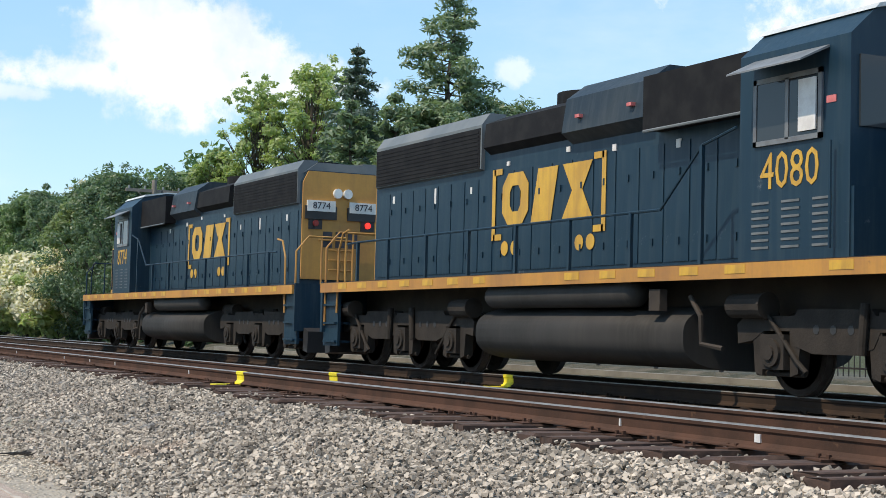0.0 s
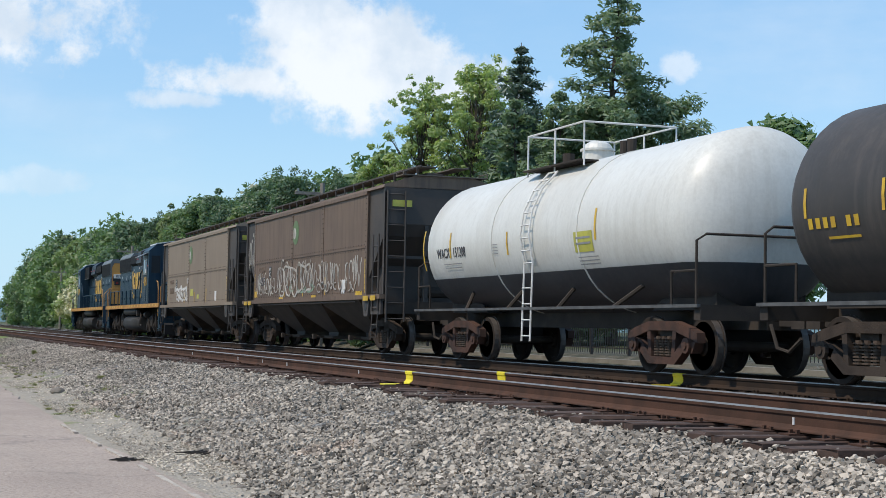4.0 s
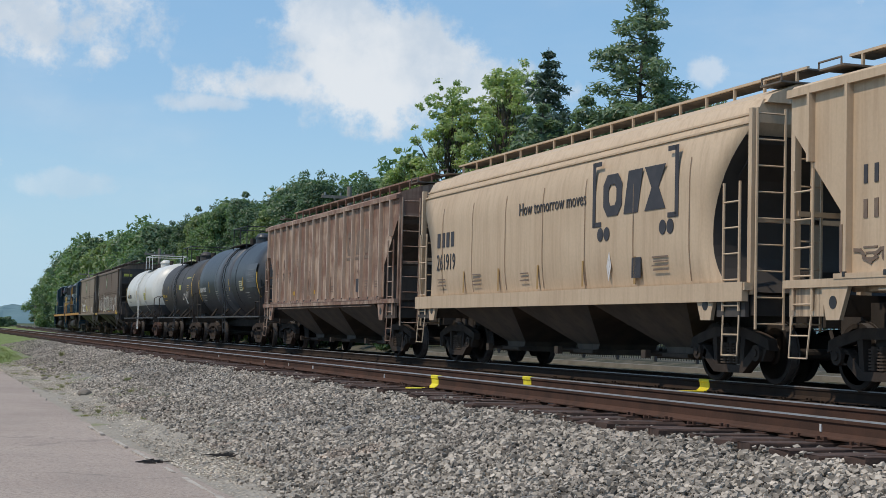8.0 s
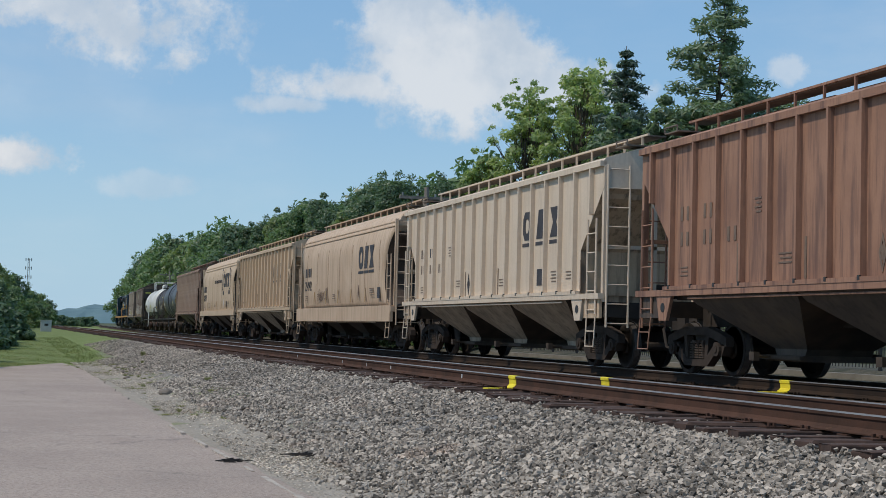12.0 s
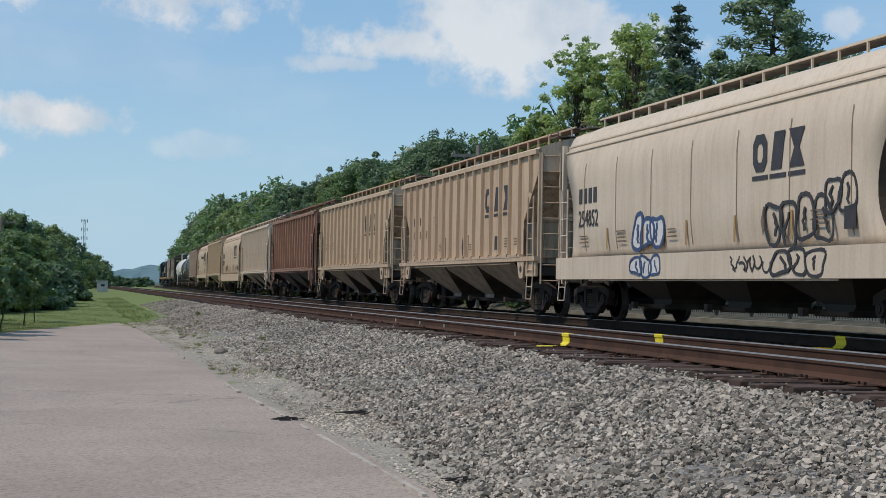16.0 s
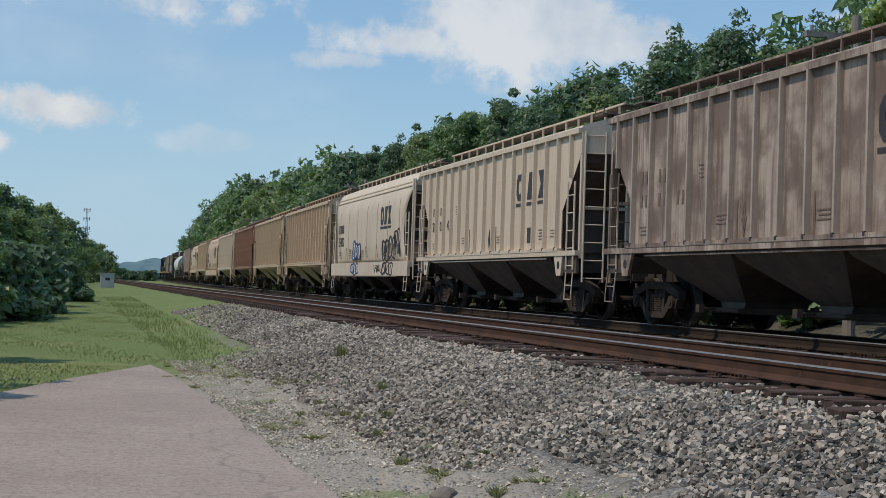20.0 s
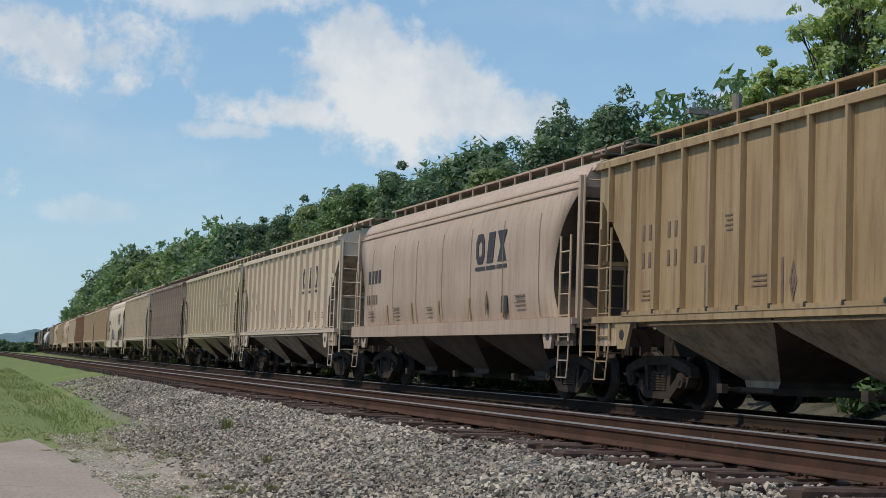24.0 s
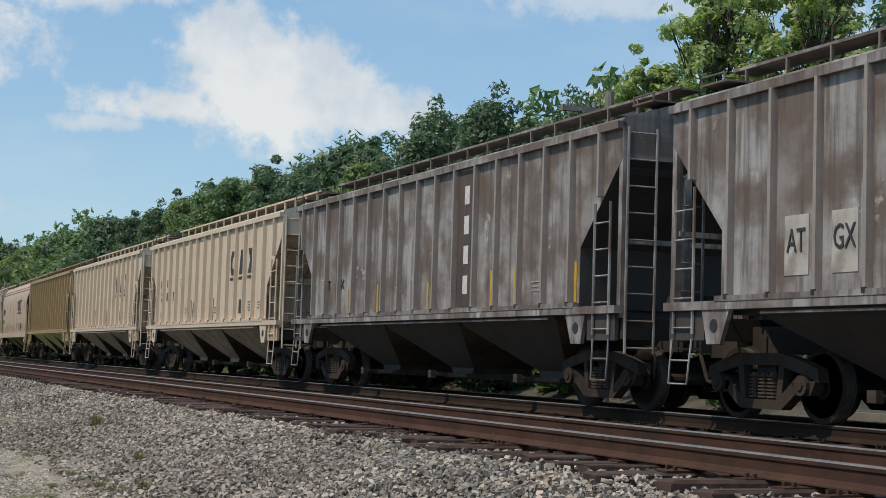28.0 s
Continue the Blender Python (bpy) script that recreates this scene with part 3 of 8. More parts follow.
def build_ballast():
    grey = mat("crushed_stone", (0.372, 0.322, 0.268), (0.252, 0.218, 0.182), 0.4, 0.85, bump=0.25, bump_scale=60, island=0.74, spec=0.3, speck=(0.36, 0.29, 0.235), speck_scale=0.9, speck_lo=0.58)
    tan = mat("fine_tan_gravel", (0.55, 0.48, 0.395), (0.42, 0.365, 0.30), 0.7, 0.9, bump=0.25, bump_scale=60, island=0.5, spec=0.3, speck=(0.36, 0.27, 0.21), speck_scale=0.8, speck_lo=0.60)
    stone_field("ballast", "loose grey crushed-stone ballast", ((4.9, 6.75, 7.0, 16, 980), (4.7, 6.75, 16, 30, 620), (4.6, 6.75, 30, 47, 330), (4.5, 6.75, 47, 58, 760), (4.5, 6.75, 58, 72, 420), (4.5, 6.75, 72, 90, 120), (3.7, 4.9, 7, 20, 620), (3.7, 4.9, 20, 40, 300), (3.2, 3.7, 7, 16, 260), (3.7, 4.5, 46, 64, 260),
                (9.75, 11.5, 7, 26, 170), (9.75, 11.5, 26, 66, 120)), 0.011, 0.031, 0.9, grey, 21, 0.008)
    stone_field("tie_gravel", "grey stones lying between the sleepers", ((6.60, 6.95, 7, 40, 300), (6.95, 7.40, 7, 40, 110), (6.60, 7.40, 40, 68, 180), (7.6, 8.85, 7, 62, 150), (9.1, 9.75, 7, 62, 200), (11.4, 11.95, 7, 62, 150), (15.0, 16.6, 12, 45, 60)), 0.012, 0.030, 0.8, grey, 22, 0.050, True)
    stone_field("fine_gravel", "fine tan gravel and grit beside the lot", ((2.95, 4.9, 7.2, 20, 620), (2.95, 4.7, 20, 44, 260), (2.7, 4.5, 44, 64, 420)), 0.006, 0.018, 0.6, tan, 23)


build_ground()
build_lot()
build_track("near_track", NEAR_A, NEAR_B, RAIL_SIDE, RAIL_TOP, "empty railway track with brown rusty rails on wooden sleepers", False)
build_track("far_track", FAR_A, FAR_B, RAIL_SIDE_DARK, RAIL_TOP, "dark oily railway track that carries the freight train", True)

# ---------------------------------------------------------------- running gear
def cached(key, make):
    if key not in CACHE:
        CACHE[key] = make()
    return CACHE[key]


def wheel_mesh(r):
    def make():
        bm = bmesh.new()
        lathe(bm, [(-0.07, r * 0.98), (-0.065, r), (0.04, r + 0.004), (0.045, r + 0.028), (0.07, r + 0.026), (0.07, r * 0.86), (0.02, r * 0.78), (0.0, r * 0.35),
                   (0.06, r * 0.3), (0.06, r * 0.16), (-0.10, r * 0.16), (-0.10, r * 0.32), (-0.03, r * 0.4), (-0.02, r * 0.76), (-0.07, r * 0.84)], "x", 28)
        me = mesh_of(bm, "wheel", [WHEEL, TREAD])
        for p in me.polygons:
            c = p.center
            if math.hypot(c.y, c.z) > r * 0.97 and abs(p.normal.x) < 0.5:
                p.material_index = 1
        return me
    return cached(("wheel", r), make)


def side_frame_mesh(casting, key):
    def make():
        bm = bmesh.new()
        w = 0.075
        extrude_x(bm, [(-1.18, 0.50), (-1.16, 0.66), (-0.9, 0.74), (-0.42, 0.84), (0.42, 0.84), (0.9, 0.74), (1.16, 0.66), (1.18, 0.50), (0.98, 0.56), (0.40, 0.69), (-0.40, 0.69), (-0.98, 0.56)], -w, w)
        extrude_x(bm, [(-0.98, 0.57), (-0.72, 0.54), (-0.36, 0.27), (0.36, 0.27), (0.72, 0.54), (0.98, 0.57), (0.80, 0.40), (0.44, 0.15), (-0.44, 0.15), (-0.80, 0.40)], -w, w)
        for s in (-1, 1):
            extrude_x(bm, [(s * 0.33, 0.25), (s * 0.43, 0.25), (s * 0.50, 0.72), (s * 0.38, 0.72)], -w * 0.9, w * 0.9)
            extrude_x(bm, [(s * 0.66, 0.48), (s * 0.74, 0.34), (s * 1.02, 0.34), (s * 1.12, 0.52)], -w, w)
            rod(bm, (-0.13, s * 0.89, 0.457), (0.13, s * 0.89, 0.457), 0.125, 12)
            rod(bm, (-0.15, s * 0.89, 0.457), (0.15, s * 0.89, 0.457), 0.06, 8)
        return mesh_of(bm, "side_frame", casting)
    return cached(("side_frame", key), make)


def spring_mesh():
    def make():
        bm = bmesh.new()
        for k in range(3):
            y = (k - 1) * 0.19
            for j in range(7):
                rod(bm, (0, y, 0.29 + j * 0.043), (0, y, 0.312 + j * 0.043), 0.085, 10)
            rod(bm, (0, y, 0.28), (0, y, 0.60), 0.055, 8)
        return mesh_of(bm, "spring_nest", mat("spring_rust", (0.105, 0.076, 0.058), (0.07, 0.05, 0.04), 4.0, 0.9, spec=0.15))
    return cached("spring", make)


def freight_truck(car, y, casting=None, key="dark"):
    bm = bmesh.new()
    box(bm, -1.0, 1.0, -0.2, 0.2, 0.50, 0.74)
    rod(bm, (-0.9, -0.89, 0.457), (0.9, -0.89, 0.457), 0.08, 10)
    rod(bm, (-0.9, 0.89, 0.457), (0.9, 0.89, 0.457), 0.08, 10)
    for s in (-1, 1):
        box(bm, -0.85, 0.85, s * 0.42 - 0.05, s * 0.42 + 0.05, 0.36, 0.46)
    me = cached("bolster", lambda: mesh_of(bm, "truck", STEEL_DARK))
    t = part("truck", me, None, car, at=(0, y, 0))
    for s in (-1, 1):
        part("side_frame", side_frame_mesh(casting or FRAME_RUST, key), None, t, at=(s * 1.02, 0, 0))
        part("spring_nest", spring_mesh(), None, t, at=(s * 1.02, 0, 0))
        for a in (-0.89, 0.89):
            part("wheel", wheel_mesh(0.457), None, t, at=pose(s * 0.755, a, 0.457, 0, 0, 180 if s > 0 else 0))
    return t


def coupler(car, y):
    def make():
        bm = bmesh.new()
        box(bm, -0.09, 0.09, 0, 0.62, 0.78, 0.96)
        box(bm, -0.17, 0.17, 0.45, 0.80, 0.74, 1.02)
        rods(bm, [(0.3, 0.1, 0.8), (0.34, 0.35, 0.45), (0.3, 0.6, 0.4), (0.25, 0.85, 0.6)], 0.03)
        return mesh_of(bm, "coupler", STEEL_DARK)
    part("coupler", cached("coupler", make), None, car, at=pose(0, y, 0, 0, 0, 0 if y > 0 else 180))


def ladder_mesh(key, w, z0, z1, step, material, along="y"):
    """Upright ladder: stiles w apart, rungs every step."""
    def make():
        bm = bmesh.new()
        for s in (-w / 2, w / 2):
            p = (lambda z: (0, s, z)) if along == "y" else (lambda z: (s, 0, z))
            rod(bm, p(z0), p(z1), 0.022, 6)
        z = z0 + 0.08
        while z < z1:
            a, b = ((0, -w / 2, z), (0, w / 2, z)) if along == "y" else ((-w / 2, 0, z), (w / 2, 0, z))
            rod(bm, a, b, 0.014, 5)
            z += step
        return mesh_of(bm, "ladder", material)
    return cached(("ladder", key, w, z0, z1, along), make)


def bars(car, name, marks, material, side_x, label=""):
    """Flat marks on a side: (y, z, width, height) each, a little proud."""
    s = 1 if side_x > 0 else -1
    x0, x1 = sorted((side_x, side_x + s * 0.006))
    boxes_each(name, [(x0, x1, y - w / 2, y + w / 2, z - h / 2, z + h / 2) for y, z, w, h in marks], material, car, label)


# ---------------------------------------------------------------- covered hoppers
HALF = 7.62         # half the length of a hopper's side


# Grime on the gates; on the bay ends this tone paints their shade.
GRIME_SHADE = mat("grime_and_bay_shade", (0.088, 0.066, 0.050), (0.050, 0.040, 0.033), 1.6, 0.85, bump=0.2, spec=0.25)
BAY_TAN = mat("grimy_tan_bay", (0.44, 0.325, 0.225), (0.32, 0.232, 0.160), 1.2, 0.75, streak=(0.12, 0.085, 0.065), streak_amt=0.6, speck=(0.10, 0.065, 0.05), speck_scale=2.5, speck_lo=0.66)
# The dark and brown bays have the shade below the car in their colour.
BAY_DARK = mat("grimy_shade_bay", (0.062, 0.049, 0.041), (0.040, 0.033, 0.029), 1.2, 0.75)


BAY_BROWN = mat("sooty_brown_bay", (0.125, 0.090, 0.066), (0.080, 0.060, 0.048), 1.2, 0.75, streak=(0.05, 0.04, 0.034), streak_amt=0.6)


def hopper_common(car, paint, dark, key, curved=False, sill=None, deep=False):
    """Sills, bays, running board, ladders, running gear: alike on all the hoppers."""
    L = HALF
    # the darker bay colours stand in for shade below the sill
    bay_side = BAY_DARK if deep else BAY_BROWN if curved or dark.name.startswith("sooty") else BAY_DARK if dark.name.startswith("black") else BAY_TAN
    for s in (-1, 1):
        bm = bmesh.new()
        box(bm, s * 1.58 - 0.07, s * 1.58 + 0.07, -L - 0.02, L + 0.02, 1.20 if deep else 1.36, 1.36 if deep else 1.47)
        part("side_sill", bm, sill or paint, car)
        for e in (-1, 1):
            y = e * (L - 1.50)
            if deep:
                break
            bm = bmesh.new()
            extrude_x(bm, [(y, 1.37), (y + e * 0.62, 1.37), (y + e * 0.50, 0.93), (y + e * 0.20, 0.93)], s * 1.60 - 0.03, s * 1.60 + 0.03)
            pad = part("jacking_pad", bm, paint, car)
            bm = bmesh.new()
            lathe(bm, [(s * 1.60, 0.085), (s * 1.637, 0.085)], "x", 14)
            bmesh.ops.translate(bm, verts=bm.verts[:], vec=(0, y + e * 0.34, 1.16))
            part("pad_hole", bm, BLACK, pad)
            bm = bmesh.new()
            box(bm, s * 1.56 - 0.03, s * 1.56 + 0.03, *sorted((y + e * 0.62, e * (L - 0.05))), 0.98, 1.36)
            part("end_sill_plate", bm, dark, car)
    bm = bmesh.new()
    box(bm, -0.35, 0.35, -L - 0.1, L + 0.1, 0.85, 1.2)
    for e in (-1, 1):
        box(bm, -1.5, 1.5, e * (L - 0.05) - 0.09, e * (L - 0.05) + 0.09, 1.0, 1.30)
    part("centre_sill", bm, STEEL_DARK, car)
    for k in range(3):
        def bay():
            """A bay under the floor: sides and ends run in to a narrow outlet."""
            b = bmesh.new()
            h = 1.86
            lv = [(1.56, h, 1.37), (1.44, h - 0.10, 1.22), (0.60, 0.52, 0.50), (0.60, 0.46, 0.40)]
            rings = [[b.verts.new((sx * w, sy * l, z)) for sx, sy in ((-1, -1), (1, -1), (1, 1), (-1, 1))] for w, l, z in lv]
            b.faces.new(rings[0])
            b.faces.new(rings[-1][::-1]).material_index = 1
            # end faces take the darker tone: shade between the bays put into colour
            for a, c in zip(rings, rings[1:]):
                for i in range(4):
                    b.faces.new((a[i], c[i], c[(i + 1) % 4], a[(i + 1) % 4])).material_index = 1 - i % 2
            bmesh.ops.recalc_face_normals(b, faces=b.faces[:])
            return mesh_of(b, "hopper_bay", [bay_side, GRIME_SHADE])
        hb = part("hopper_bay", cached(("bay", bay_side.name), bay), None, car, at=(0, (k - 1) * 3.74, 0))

        def gate():
            b = bmesh.new()
            box(b, -0.72, 0.72, -0.62, 0.62, 0.30, 0.40)
            for t in (-0.78, 0.78):
                box(b, t - 0.05, t + 0.05, -0.70, 0.70, 0.33, 0.39)
            rod(b, (-1.15, 0.25, 0.37), (1.15, 0.25, 0.37), 0.03)
            for t in (-1.12, 1.12):
                box(b, t - 0.05, t + 0.05, 0.17, 0.33, 0.30, 0.44)
            return mesh_of(b, "gate", GRIME_SHADE)
        part("gate", cached("gate", gate), None, hb)
    bm = bmesh.new()
    for s in (-1, 1):
        rod(bm, (s * 1.60, -5.5, 0.88 if deep else 1.31), (s * 1.60, 5.5, 0.88 if deep else 1.31), 0.018, 6)
        part("gate_rail", bm, paint, car)
        bm = bmesh.new()
    # running board on the roof, with its stanchions
    def walkway():
        b = bmesh.new()
        for s in (-1, 1):
            box(b, s * 0.42 - 0.18, s * 0.42 + 0.18, -L, L, 4.62, 4.645)
        for e in (-1, 1):
            box(b, -1.1, 1.1, e * (L - 0.25) - 0.30, e * (L - 0.25) + 0.30, 4.40, 4.425)
            for s in (-1, 1):
                rods(b, [(s * 1.1, e * (L - 0.5), 4.42), (s * 1.1, e * (L - 0.5), 4.52), (s * 1.1, e * (L + 0.05), 4.52), (s * 1.1, e * (L + 0.05), 4.42)], 0.016, 5)
        return mesh_of(b, "running_board", [mat("grating_" + key, (0.16, 0.13, 0.105), (0.10, 0.085, 0.07), 3.0, 0.8)])
    part("running_board", cached(("walk", key), walkway), None, car)

    boxes_each("board_rail", [(s * 0.62 - 0.02, s * 0.62 + 0.02, -L, L, 4.635, 4.675) for s in (-1, 1)], paint, car)

    def post():
        b = bmesh.new()
        box(b, -0.02, 0.02, -0.018, 0.018, 4.15, 4.66)
        return mesh_of(b, "stanchion", paint)
    for k in range(17):
        part("stanchion", cached(("stanchion", paint.name), post), None, car, at=(-0.62, -L + 0.3 + k * (2 * L - 0.6) / 16, 0))
    boxes_each("roof_hatch", [(-0.22, 0.22, y - 0.45, y + 0.45, 4.42, 4.56) for y in [-L + 1.2 + k * (2 * L - 2.4) / 9 for k in range(10)]], paint, car)
    # ends: corner posts, ladders, end sheet, brake gear
    for e in (-1, 1):
        for s in (-1, 1):
            boxes_each("end_post", [(s * 1.50 - 0.05, s * 1.50 + 0.05, e * (L - 0.04) - 0.05, e * (L - 0.04) + 0.05, 1.3, 4.0),
                                    (s * 0.45 - 0.05, s * 0.45 + 0.05, e * (L - 0.06) - 0.05, e * (L - 0.06) + 0.05, 1.2, 3.4)], paint, car)
        boxes_each("end_crossbar", [(-1.5, 1.5, e * (L - 0.06) - 0.05, e * (L - 0.06) + 0.05, 2.35, 2.42)], paint, car)
        part("ladder", ladder_mesh(key, 0.46, 0.80, 4.0, 0.38, paint, "x"), None, car, at=(-1.26, e * (L + 0.06), 0))
        part("ladder", ladder_mesh(key, 0.46, 1.06, 2.95, 0.38, paint, "y"), None, car, at=(-1.62, e * (L - 0.42), 0))
        bm = bmesh.new()
        rods(bm, [(-1.62, e * (L - 0.64), 1.0), (-1.64, e * (L - 0.62), 0.72), (-1.66, e * (L - 0.60), 0.42), (-1.66, e * (L - 0.16), 0.42), (-1.64, e * (L - 0.16), 0.72), (-1.62, e * (L - 0.18), 1.0)], 0.014, 5)
        rod(bm, (-1.64, e * (L - 0.62), 0.72), (-1.64, e * (L - 0.16), 0.72), 0.013, 5)
        part("sill_step", bm, paint, car)
        bm = bmesh.new()
        rods(bm, [(1.1, e * (L - 0.1), 1.1), (1.1, e * (L + 0.3), 0.7), (0.6, e * (L + 0.5), 0.62)], 0.025, 5)
        part("air_hose", bm, STEEL_DARK, car)
        bm = bmesh.new()
        rod(bm, (-0.5, e * (L - 0.35), 1.55), (0.4, e * (L - 0.35), 1.55), 0.14, 10)
        part("brake_cylinder", bm, STEEL_DARK, car)
        coupler(car, e * (L + 0.05))
        freight_truck(car, e * (6.80 if deep else 6.22))


def ribbed_hopper(key, paint, dark, label, ribs=17, rib_paint=None):
    car = thing("covered_hopper_car", label, "hopper car", "freight train cars")
    L = HALF
    pts = [(-L, 4.07), (L, 4.07), (L, 3.55), (L - 1.2, 2.35), (L - 1.2, 1.46), (-L + 1.2, 1.46), (-L + 1.2, 2.35), (-L, 3.55)]
    bm = bmesh.new()
    extrude_x(bm, pts, -1.555, 1.555)
    bm.normal_update()
    # lower end faces take the dark material, recess shade put into colour
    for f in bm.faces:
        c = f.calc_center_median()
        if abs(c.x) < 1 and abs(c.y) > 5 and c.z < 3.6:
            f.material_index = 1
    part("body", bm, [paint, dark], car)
    bm = bmesh.new()
    extrude_y(bm, [(-1.58, 4.07), (-1.52, 4.14), (-0.75, 4.38), (0.75, 4.38), (1.52, 4.14), (1.58, 4.07)], -L, L)
    part("roof", bm, paint, car)
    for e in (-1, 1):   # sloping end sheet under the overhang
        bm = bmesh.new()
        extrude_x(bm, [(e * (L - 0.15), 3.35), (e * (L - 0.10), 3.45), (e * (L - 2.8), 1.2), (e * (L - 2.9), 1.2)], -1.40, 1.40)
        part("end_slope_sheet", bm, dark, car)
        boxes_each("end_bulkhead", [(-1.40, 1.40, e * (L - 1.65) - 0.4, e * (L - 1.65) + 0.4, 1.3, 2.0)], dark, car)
    for s in (-1, 1):
        boxes_each("top_chord", [(s * 1.57 - 0.07, s * 1.57 + 0.07, -L, L, 3.97, 4.08)], paint, car)
        boxes_each("bottom_chord", [(s * 1.59 - 0.07, s * 1.59 + 0.07, -L + 1.2, L - 1.2, 1.46, 1.53)], paint, car)
    for k in range(ribs):
        y = -L + 0.55 + k * (2 * L - 1.1) / (ribs - 1)
        z0 = 1.53
        if abs(y) > L - 1.2:
            z0 = 3.6 - (L - abs(y)) 
        def rib():
            b = bmesh.new()
            box(b, -1.652, -1.54, -0.038, 0.038, z0, 3.98)
            for v in b.verts:
                if v.co.x < -1.58:
                    v.co.y *= 0.75
            return mesh_of(b, "side_rib", rib_paint or paint)
        r = part("side_rib", cached(("rib", paint.name, round(z0, 2)), rib), None, car, at=(0, y, 0))
        if z0 < 1.6:
            part("drain_slot", cached("drain", lambda: mesh_of(box(bmesh.new(), -1.665, -1.6, -0.03, 0.03, 1.485, 1.55), "drain_slot", BLACK)), None, r)
    hopper_common(car, paint, dark, key)
    return car


def curved_hopper(key, paint, dark, label):
    car = thing("curved_hopper_car", label, "hopper car", "freight train cars")
    L = HALF
    prof = []
    for i in range(17):
        t = i / 16
        z = 1.36 + t * 2.80
        bulge = 1.60 - 0.30 * max(0.0, (t - 0.62) / 0.38) ** 2.0 - 0.10 * max(0.0, (0.30 - t) / 0.30) ** 2
        prof.append((bulge, z))

    def ylen(z):
        if z > 3.75:
            return L - 0.1
        u = min(1.0, (3.75 - z) / 1.5)
        v = max(0.0, (2.1 - z) / 0.75)
        return L - 0.1 - 0.90 * math.sin(u * math.pi / 2) + 0.35 * v * v
    ns = 24
    bm = bmesh.new()
    rows = {}
    for s in (-1, 1):
        rows[s] = [[bm.verts.new((s * x, (j / ns * 2 - 1) * ylen(z), z)) for j in range(ns + 1)] for x, z in prof]
        for a, b in zip(rows[s], rows[s][1:]):
            for j in range(ns):
                bm.faces.new((a[j], a[j + 1], b[j + 1], b[j])).smooth = True
    # ends below 3.6 m and the floor are coloured dark for shade
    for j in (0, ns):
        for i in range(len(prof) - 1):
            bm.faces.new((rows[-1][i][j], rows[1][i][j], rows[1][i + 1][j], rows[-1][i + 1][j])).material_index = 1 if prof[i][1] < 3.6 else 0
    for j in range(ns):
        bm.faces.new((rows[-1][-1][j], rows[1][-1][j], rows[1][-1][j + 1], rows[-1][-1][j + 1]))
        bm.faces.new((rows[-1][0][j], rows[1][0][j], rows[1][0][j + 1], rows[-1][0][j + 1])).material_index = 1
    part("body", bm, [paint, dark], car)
    bm = bmesh.new()
    extrude_y(bm, [(-1.30, 4.10), (-1.22, 4.22), (-0.75, 4.42), (0.75, 4.42), (1.22, 4.22), (1.30, 4.10)], -L, L)
    part("roof", bm, paint, car)
    boxes_each("eave_bead", [(-1.50 + 0.07 * k, -1.38 + 0.07 * k, -L + 0.1, L - 0.1, 3.80 + 0.14 * k, 3.83 + 0.14 * k) for k in range(2)], paint, car)
    for k in range(7):     # welded seams of the side sheets, standing a little proud
        y = -L + 1.75 + k * (2 * L - 3.5) / 6

        def seam():
            b = bmesh.new()
            pts = [(x + 0.010, z) for x, z in prof if 1.42 < z < 3.62]
            for (xa, za), (xb, zb) in zip(pts, pts[1:]):
                v = [b.verts.new(p) for p in ((-xa, -0.010, za), (-xa, 0.010, za), (-xb, 0.010, zb), (-xb, -0.010, zb), (-xa - 0.008, 0, za), (-xb - 0.008, 0, zb))]
                b.faces.new((v[0], v[4], v[5], v[3]))
                b.faces.new((v[4], v[1], v[2], v[5]))
            return mesh_of(b, "seam", mat("seam_" + key, (0.34, 0.235, 0.155), (0.23, 0.155, 0.10), 3.0, 0.8))
        part("seam", cached(("seam", key), seam), None, car, at=(0, y, 0))
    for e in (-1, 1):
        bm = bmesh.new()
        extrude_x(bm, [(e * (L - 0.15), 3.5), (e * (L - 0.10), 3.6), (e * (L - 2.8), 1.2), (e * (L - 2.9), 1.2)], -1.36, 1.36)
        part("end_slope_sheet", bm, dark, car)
    hopper_common(car, paint, dark, key, True, deep=key in ("buff", "pale"))
    return car


